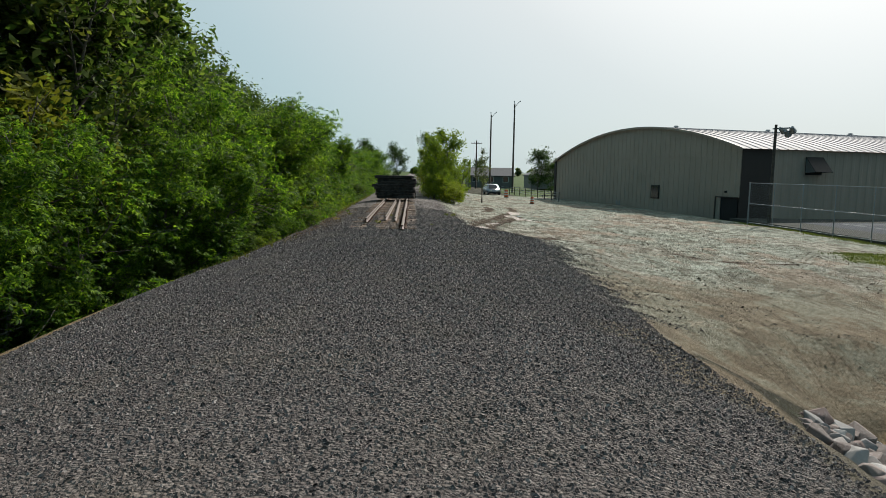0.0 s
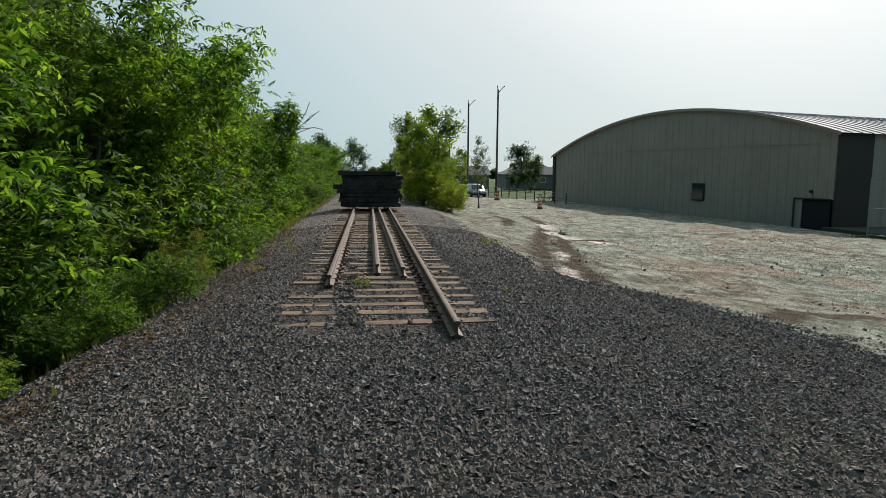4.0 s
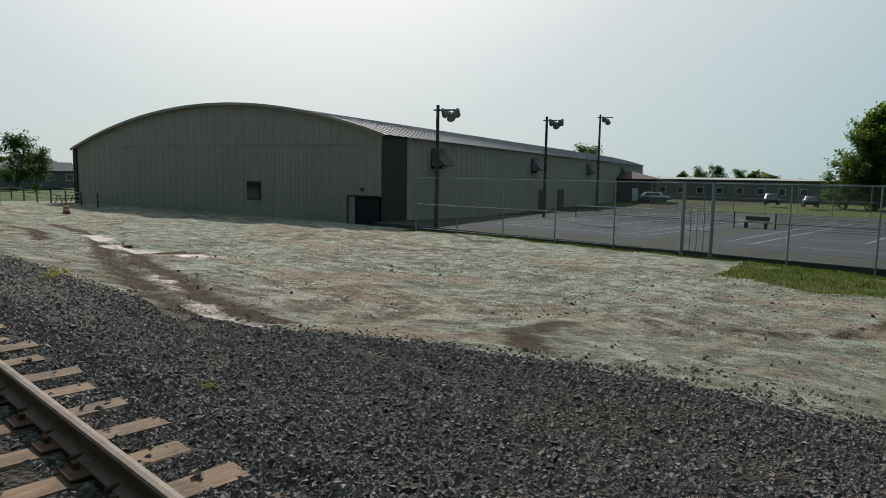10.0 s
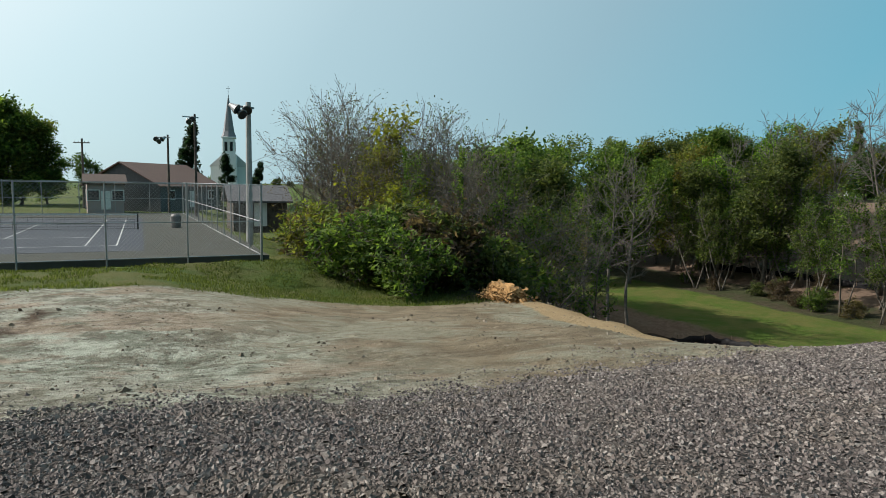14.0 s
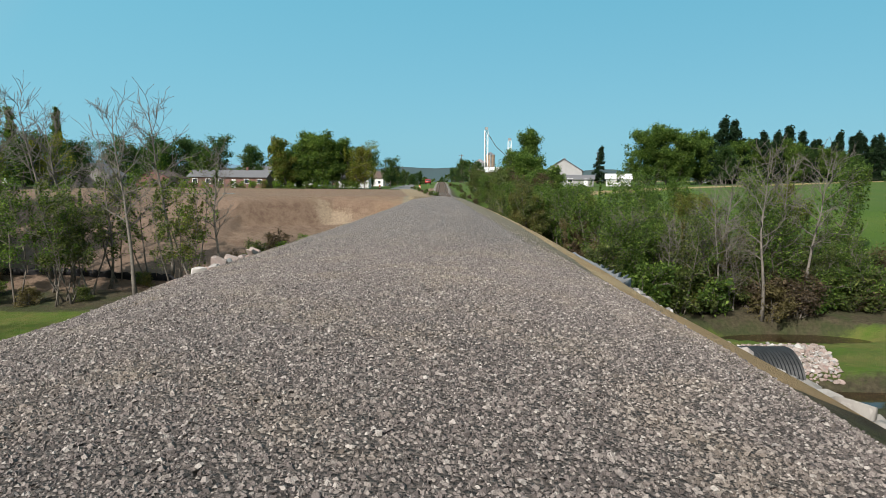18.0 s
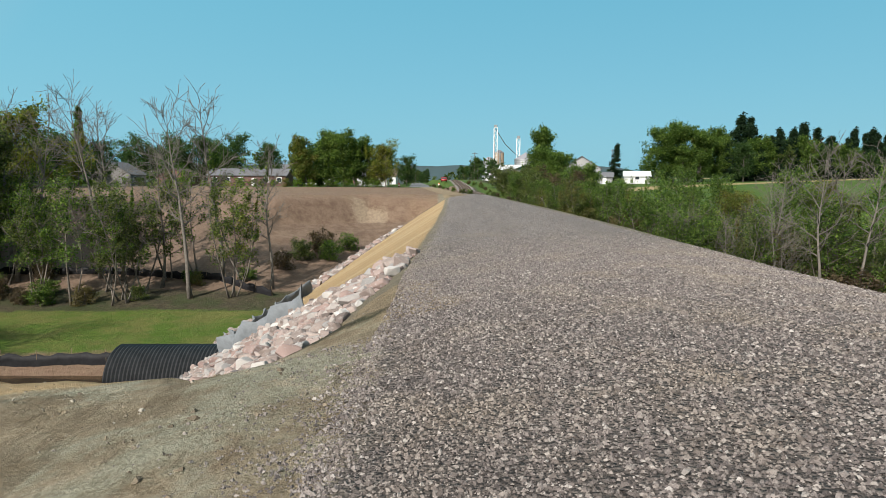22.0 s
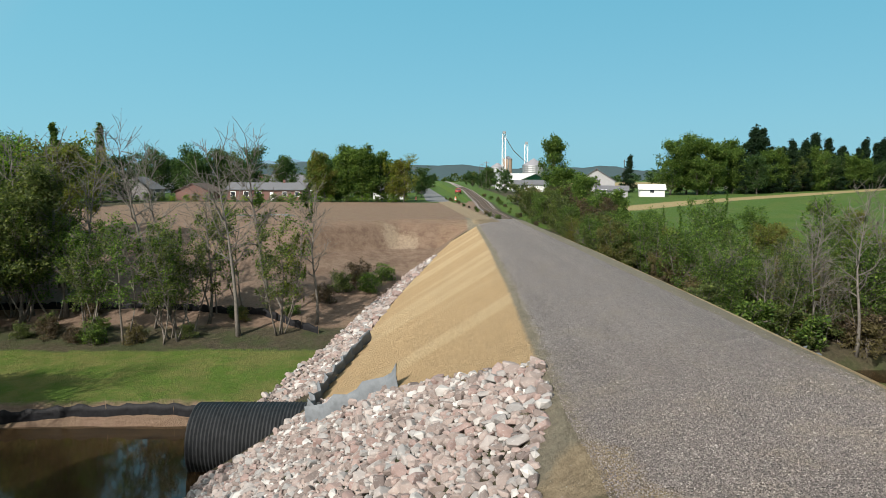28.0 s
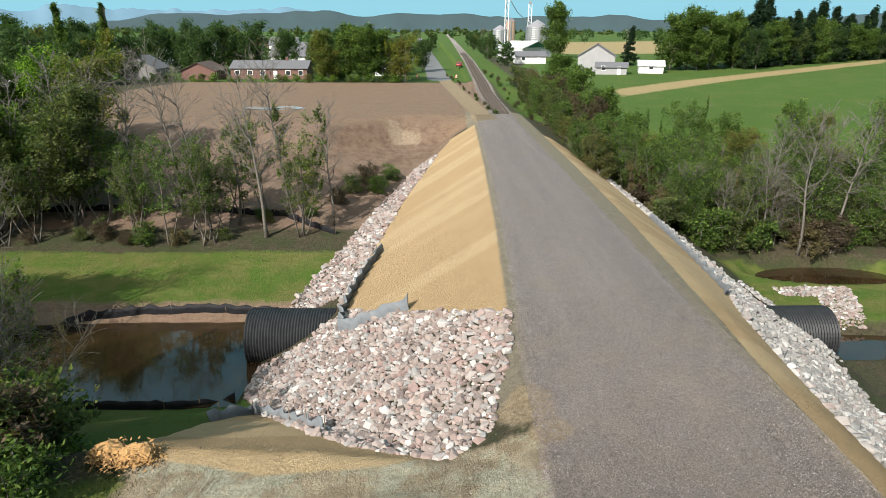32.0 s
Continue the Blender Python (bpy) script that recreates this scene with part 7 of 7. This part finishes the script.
# ---- vehicles ----
def car(x, y, z, yaw, paint, label, tall=1.0):
    c = thing("parked_car", label, "car", at=pose(x, y, z, 0, 0, yaw))
    prof = [(-2.25, 0.35), (-2.3, 0.75), (-1.35, 0.95), (-0.75, 1.45 * tall), (1.45, 1.5 * tall), (2.1, 1.0), (2.25, 0.9), (2.25, 0.4)]
    bm = bmesh.new()
    rows = []
    for s, k in ((-0.88, 0.0), (0.88, 0.0)):
        rows.append([bm.verts.new((a, s * (0.82 if b > 1.2 else 1.0), b)) for a, b in prof])
    n = len(prof)
    bm.faces.new(rows[0])
    bm.faces.new(rows[1][::-1])
    for i in range(n):
        bm.faces.new((rows[0][i], rows[1][i], rows[1][(i + 1) % n], rows[0][(i + 1) % n]))
    bmesh.ops.recalc_face_normals(bm, faces=bm.faces)
    bmesh.ops.bevel(bm, geom=list(bm.edges), offset=0.06, segments=2, affect="EDGES")
    part("body", bm_mesh("body", bm, paint, True), c)
    for s in (-1, 1):
        V = [(-0.95, s * 0.885, 1.0), (1.5, s * 0.885, 1.0), (1.3, s * 0.79, 1.4 * tall), (-0.65, s * 0.79, 1.38 * tall)]
        V += [(a, b * 0.97, q) for a, b, q in V]
        part("side_window", mesh_from("side_window", V, [(0, 1, 2, 3), (7, 6, 5, 4), (0, 4, 5, 1), (1, 5, 6, 2), (2, 6, 7, 3), (3, 7, 4, 0)], M["glass"]), c)
    part("windscreen", mesh_from("windscreen", [(-1.36, -0.7, 1.0), (-1.36, 0.7, 1.0), (-0.8, 0.62, 1.42 * tall), (-0.8, -0.62, 1.42 * tall), (-1.3, -0.7, 0.98), (-1.3, 0.7, 0.98), (-0.74, 0.62, 1.4 * tall), (-0.74, -0.62, 1.4 * tall)], [(0, 3, 2, 1), (4, 5, 6, 7), (0, 1, 5, 4), (2, 3, 7, 6), (1, 2, 6, 5), (3, 0, 4, 7)], M["glass"]), c)
    part("rear_window", mesh_from("rear_window", [(1.5, -0.6, 1.45 * tall), (1.5, 0.6, 1.45 * tall), (2.06, 0.68, 1.05), (2.06, -0.68, 1.05), (1.47, -0.6, 1.42 * tall), (1.47, 0.6, 1.42 * tall), (2.03, 0.68, 1.02), (2.03, -0.68, 1.02)], [(0, 3, 2, 1), (4, 5, 6, 7), (0, 1, 5, 4), (2, 3, 7, 6), (1, 2, 6, 5), (3, 0, 4, 7)], M["glass"]), c)
    for a in (-1.4, 1.4):
        for s in (-1, 1):
            w = part("wheel", mesh_from("wheel", *tube([(a, s * 0.7, 0.33), (a, s * 0.92, 0.33)], [0.33, 0.33], 16), M["tyre"]), c)
            part("rim", mesh_from("rim", *tube([(a, s * 0.9, 0.33), (a, s * 0.935, 0.33)], [0.2, 0.18], 12), M["galv"]), w)
    for s in (-0.62, 0.62):
        part("headlight", box_mesh("headlight", 0.1, 0.36, 0.16, M["white"], 0.02, at=(-2.3, s, 0.62)), c)
    part("bumper", box_mesh("bumper", 0.14, 1.6, 0.2, M["tyre"], 0.03, at=(-2.3, 0, 0.3)), c)
    return c


car(12.6, 74, ground_z(12.6, 74), 95, M["car_silver"], "silver car parked on the gravel road", 1.08)
car(96.5, 45, -1.6, 110, M["car_silver"], "silver car parked by the garage")
car(100, 24, -1.6, 200, M["car_blue"], "dark blue car parked behind the courts", 1.05)
car(104, 30, -1.6, 190, M["car_blue"], "dark car parked by the school", 1.15)
car(*S(-0.5, -138), ground_z(*S(-0.5, -138)), 88, M["car_red"], "red car at the level crossing", 1.1)


def barrel(x, y, s=1.0):
    b = thing("traffic_drum", "orange and white traffic drum on a black base", "traffic drum", "traffic drums", at=pose(x, y, ground_z(x, y)) @ Matrix.Scale(s, 4))
    part("base", mesh_from("base", *tube([(0, 0, 0), (0, 0, 0.1)], [0.36, 0.33], 14), M["tyre"]), b)
    for i, (z0, z1, r0, r1) in enumerate([(0.1, 0.3, 0.28, 0.27), (0.3, 0.45, 0.265, 0.255), (0.45, 0.62, 0.25, 0.24), (0.62, 0.77, 0.235, 0.225), (0.77, 0.98, 0.22, 0.21)]):
        part("band", mesh_from("band", *tube([(0, 0, z0), (0, 0, z1)], [r0, r1], 14), M["white" if i % 2 else "orange"]), b)
    part("handle", mesh_from("handle", *tube([(-0.08, 0, 0.98), (-0.06, 0, 1.08), (0.06, 0, 1.08), (0.08, 0, 0.98)], [0.02] * 4, 6), M["orange"]), b)


barrel(13.2, 63)
barrel(13.9, 48.2, 0.75)
barrel(*S(8.2, -116))
barrel(*S(1.0, -116))


def picnic_table(x, y, yaw):
    t = thing("picnic_table", "grey wooden picnic table on the grass", "picnic table", at=pose(x, y, ground_z(x, y), 0, 0, yaw))
    for i in range(5):
        part("top_board", box_mesh("top_board", 1.8, 0.13, 0.04, M["pole"], 0.005, at=(0, -0.3 + i * 0.15, 0.72)), t)
    for s in (-0.72, 0.72):
        part("bench_board", box_mesh("bench_board", 1.8, 0.26, 0.04, M["pole"], 0.005, at=(0, s, 0.43)), t)
        part("leg_frame", box_mesh("leg_frame", 0.06, 1.5, 0.08, M["pole"], 0.005, at=(s * 0.95, 0, 0.36)), t)
        for q in (-0.35, 0.35):
            part("leg", mesh_from("leg", *tube([(s * 0.95, q * 1.7, 0), (s * 0.95, q * 0.6, 0.72)], [0.04, 0.04], 5), M["pole"]), t)


picnic_table(19.6, 67, 10)


def rail_fence():
    f = thing("board_fence", "low wooden post-and-wire fence beside the lawn", "fence")
    pts = [(14.8 + i * 0.35, 86 - i * 2.7) for i in range(12)]
    for i, (x, y) in enumerate(pts):
        z = ground_z(x, y)
        part("post", mesh_from("post", *tube([(x, y, z - 0.2), (x, y, z + 1.2)], [0.06, 0.055], 6), M["pole"]), f)
        if i:
            a, b = pts[i - 1]
            zb = ground_z(a, b)
            for h in (0.45, 0.8, 1.1):
                part("wire_rail", mesh_from("wire_rail", *tube([(a, b, zb + h), (x, y, z + h)], [0.02, 0.02], 4), M["galv"]), f)


rail_fence()


# ---- silt fences, fabric, bales ----
def fabric(name, label, pts, height, mat, sag=0.25, stakes=True, thick=0.025, wave=0.12, seed=1, step=0.45):
    """A strip of cloth standing along a line of points, sagging between its stakes."""
    r = np.random.default_rng(seed)
    f = thing(name, label, "silt fence")
    P = [Vector((x, y, 0)) for x, y in pts]
    V, Fs, n = [], [], 0
    line = []
    for a, b in zip(P[:-1], P[1:]):
        k = max(2, int((b - a).length / step))
        line += [a.lerp(b, i / k) for i in range(k)]
    line.append(P[-1])
    for i, p in enumerate(line):
        d = (line[min(i + 1, len(line) - 1)] - line[max(i - 1, 0)]).normalized()
        nrm = Vector((-d.y, d.x, 0))
        z = ground_z(p.x, p.y)
        ph = math.sin(i * 0.9 + seed) * sag
        h = height * (1 - abs(ph)) + r.normal(0, 0.03)
        for s in (0, 0.5, 1.0):
            off = nrm * (wave * math.sin(i * 1.7 + s * 2) + (1 - s) * 0.05)
            for side in (-1, 1):
                q = p + off + nrm * thick * side
                V.append((q.x, q.y, z - 0.08 + (h + 0.08) * s))
    for i in range(len(line) - 1):
        a = i * 6
        for lo in (0, 2):
            Fs += [(a + lo, a + 6 + lo, a + 8 + lo, a + 2 + lo), (a + lo + 1, a + lo + 3, a + lo + 9, a + lo + 7)]
        Fs.append((a + 4, a + 10, a + 11, a + 5))
    part("cloth", mesh_from("cloth", V, Fs, mat, True), f)
    if stakes:
        for i in range(0, len(line), 5):
            p = line[i]
            z = ground_z(p.x, p.y)
            part("stake", mesh_from("stake", *tube([(p.x, p.y, z - 0.3), (p.x + 0.02, p.y, z + height + 0.18)], [0.025, 0.025], 5), M["stake"]), f)


fabric("geotextile_fence", "crumpled grey geotextile cloth along the slope foot", [(10.4, -29.2), (12.2, -30.4), (14.2, -31.3), (15.3, -32.3), (15.7, -35.5), (15.4, -39.5), (14.6, -43.5), (13.5, -47.3)], 1.2, M["geotextile"], 0.35, False, wave=0.25, seed=3)
fabric("geotextile_fence", "crumpled pale grey cloth along the sand slope", [(-9.7, -28.4), (-10.3, -31.0), (-10.9, -37.0), (-11.4, -43), (-11.9, -50)], 0.72, M["geotextile"], 0.35, False, wave=0.2, seed=5)
fabric("silt_fence", "black silt fence with wooden stakes along the far pond bank", [S(*q) for q in ((15.4, -30.3), (20, -30.5), (24, -30.4), (27, -29.9), (30, -28.6), (34, -27.4))], 0.95, M["silt_fence"], 0.25, True, wave=0.05, seed=7)
fabric("silt_fence", "black silt fence with wooden stakes along the near pond bank", [S(*q) for q in ((15.6, -21.3), (18.0, -20.4), (21.5, -20.3), (25, -20.2))], 0.8, M["silt_fence"], 0.3, True, wave=0.08, seed=9)
fabric("silt_fence", "grey silt fence around the rock pile", [(14.2, -18.2), (16.0, -20.8), (17.4, -22.8), (18.6, -24.3), (20.0, -26.0), (20.8, -24.4), (21.5, -22.6)], 0.95, M["geotextile"], 0.4, True, wave=0.12, seed=11)
fabric("silt_fence", "black silt fence at the foot of the bare bank", [S(*q) for q in ((13.5, -42.3), (18, -45.6), (26, -46.5), (34, -46.5), (42, -46))], 0.81, M["silt_fence"], 0.25, True, wave=0.05, seed=13)


flat = [(35.4 + 5.0 * math.cos(a) * (1 + 0.2 * math.sin(3 * a)), -104.5 + 3.4 * math.sin(a)) for a in np.linspace(0, 6.283, 25)[:-1]]
# puddle sheet coloured light instead of mirroring the sky
flat_sheet("puddle", [(a, b, sorted(ground_z(p, q) for p, q in flat)[14] + 0.01) for a, b in flat], M["sheen_water"], "wide shallow puddle on the bare field", "puddle")


def bale(x, y, yaw, broken=False):
    b = thing("straw_bale", "broken golden straw bale at the yard edge", "straw bale", "straw bales", at=pose(x, y, ground_z(x, y), 0, 0, yaw))
    bm = box(1.25, 0.75, 0.55, 0.08)
    bmesh.ops.subdivide_edges(bm, edges=bm.edges, cuts=5, use_grid_fill=True)
    for v in bm.verts:
        f = max(0.0, 1 - (v.co.x / 0.85) ** 2) * max(0.25, 1 - (v.co.y / 0.6) ** 2)
        v.co.z *= 0.35 + (0.75 if broken else 0.95) * f
        v.co += Vector(rng.normal(0, 0.045, 3))
    part("bale", bm_mesh("bale", bm, M["strawbale"]), b)
    C = rng.normal(0, 1, (900, 3)) * np.array([0.42, 0.3, 0.13]) + np.array([0, 0, 0.22])
    C[:, 2] = np.abs(C[:, 2]) * np.clip(1.1 - np.abs(C[:, 0]) * 0.7, 0.25, 1)
    v, f = leaf_quads(C, np.full(900, 0.15), rng)
    tagged(part("loose_straw", quads_mesh("loose_straw", v, f, M["strawbale"]), b), kind="stuff")


bale(21.2, -12.2, -20)
bale(20.1, -11.9, 8, True)


# ---- the line beyond the lifted stretch ----
def build_far_track():
    t = thing("far_railway_track", "old railway track running on beyond the gravel", "railway track")
    pieces = []
    for side in (-0.75, 0.75):
        pts = [(-2.6 + (y + 95) * 0.02 + side, y, ground_z(-2.6 + (y + 95) * 0.02 + side, y) + 0.18) for y in np.arange(-97, -420, -8.0)]
        part("rail", mesh_from("rail", *tube(pts, [0.06] * len(pts), 5), M["rail"]), t)
    for y in np.arange(-97, -300, -0.62):
        x = -2.6 + (y + 95) * 0.02
        v = np.array([(a, b, c) for a in (-1.3, 1.3) for b in (-0.12, 0.12) for c in (-0.05, 0.1)]) + np.array([x, y, ground_z(x, y)])
        pieces.append((list(v), [(0, 1, 3, 2), (4, 6, 7, 5), (1, 5, 7, 3), (0, 4, 5, 1), (2, 3, 7, 6)]))
    rest = part("ties", mesh_from("ties", *join(pieces), M["pole"]), t)
    tagged(rest, kind="stuff")


build_far_track()

for i, (x, y) in enumerate([(14.5, -128), (12.5, -150), (11.0, -175), (10.0, -205), (-9, -165), (-10, -190), (-12, -225), (9, -240), (-40, -150), (-62, -160), (30, -135), (52, -138)]):
    X, Y = S(x, y)
    utility_pole(X, Y, ground_z(X, Y), 10.5, "wooden utility pole with a crossarm by the road", True, 5 * i)


def wire(a, b, sag, name="overhead_wire", label="thin black overhead wire between poles"):
    pts = [(a[0] + (b[0] - a[0]) * f, a[1] + (b[1] - a[1]) * f, a[2] + (b[2] - a[2]) * f - sag * 4 * f * (1 - f)) for f in np.linspace(0, 1, 9)]
    thing(name, label, "wire", "overhead wires", data=mesh_from(name, *tube(pts, [0.025] * 9, 4), M["black"]))


LINE = [S(14.5, -128), S(12.5, -150), S(11.0, -175), S(10.0, -205), S(9, -240)]
for (ax, ay), (bx, by) in zip(LINE[:-1], LINE[1:]):
    for off in (-0.9, 0.9):
        wire((ax + off, ay, ground_z(ax, ay) + 10.05), (bx + off, by, ground_z(bx, by) + 10.05), 0.9)


# ---- grass tufts and weeds ----
def blades(n, xr, yr, inside, h, name, label):
    x, y = rng.uniform(*xr, n), rng.uniform(*yr, n)
    keep = inside(x, y)
    x, y = x[keep], y[keep]
    z = land(x, y)
    k = len(x)
    ang, lean = rng.uniform(0, 6.28, k), rng.uniform(0.05, 0.5, k)
    hh = h * rng.uniform(0.4, 1.3, k)
    dx, dy = np.cos(ang), np.sin(ang)
    w = 0.018 + 0.05 * hh
    V = np.empty((k, 3, 3))
    V[:, 0] = np.stack([x - dy * w, y + dx * w, z - 0.02], -1)
    V[:, 1] = np.stack([x + dy * w, y - dx * w, z - 0.02], -1)
    V[:, 2] = np.stack([x + dx * lean * hh, y + dy * lean * hh, z + hh], -1)
    thing(name, label, "grass", kind="stuff", data=quads_mesh(name, V.reshape(-1, 3), np.arange(k * 3).reshape(k, 3), M["blade"]))


def strip_inside(x, y):
    edge = ramp1(y, [-13, -9, -5, 0, 5, 8, 9, 30], [20.5, 20, 20.8, 20.3, 19.3, 20.6, 26.5, 26.2])
    return (x > edge + rng.normal(0, 0.3, len(x))) & (x < 30) & (lattice_noise(x * 0.8, y * 0.8, 4) > 0.25)


blades(80000, (17, 30), (-12, 29), strip_inside, 0.085, "grass_strip", "green grass and weeds along the court fence")
blades(16000, (-6.5, -2.7), (-3, 40), lambda x, y: (x < crest_west(y) - 0.1 + rng.normal(0, 0.35, len(x))) & (lattice_noise(x * 1.3, y * 1.3, 8) > 0.4), 0.13, "bank_grass", "grass along the foot of the leafy bank")


def build_litter():
    n = 1500
    y = rng.uniform(0.5, 16, n)
    x = crest_west(y) + np.abs(rng.normal(0, 0.45, n)) + 0.1
    C = np.stack([x, y, land(x, y) + 0.03], -1)
    V, F = leaf_quads(C, np.full(n, 0.07), rng)
    V[:, 2] = np.repeat(C[:, 2], 4) + (V[:, 2] - np.repeat(C[:, 2], 4)) * 0.3
    thing("leaf_litter", "dry brown leaves fallen along the stone edge", "leaf litter", kind="stuff", data=quads_mesh("leaf_litter", V, F, M["dry_leaf"]))


build_litter()


def weed(x, y, s=1.0):
    w = thing("weed", "small green weed growing in the crushed stone", "weed", "weeds", at=pose(x, y, ground_z(x, y)) @ Matrix.Scale(s * 0.7, 4))
    C = rng.normal(0, 1, (70, 3)) * np.array([0.11, 0.11, 0.05]) + np.array([0, 0, 0.08])
    part("leaves", quads_mesh("leaves", *leaf_quads(C, np.full(70, 0.07), rng), M["leaf_yellow"]), w)


for x, y, s in [(-0.28, 5.55, 1.0), (3.3, 13.5, 1.3), (2.9, 12.6, 0.9), (-1.9, 10.5, 0.8), (-2.2, 7.5, 1.1), (1.9, 5.2, 0.5), (0.1, 9.8, 0.7), (0.6, 12.0, 0.7)]:
    weed(x, y, s)
for x, y, s in [(-2.9, 5.2, 0.32), (-3.3, 3.6, 0.3)]:
    plant("bush", x, y, s)
plant("yellow", -3.1, 6.4, 0.2)
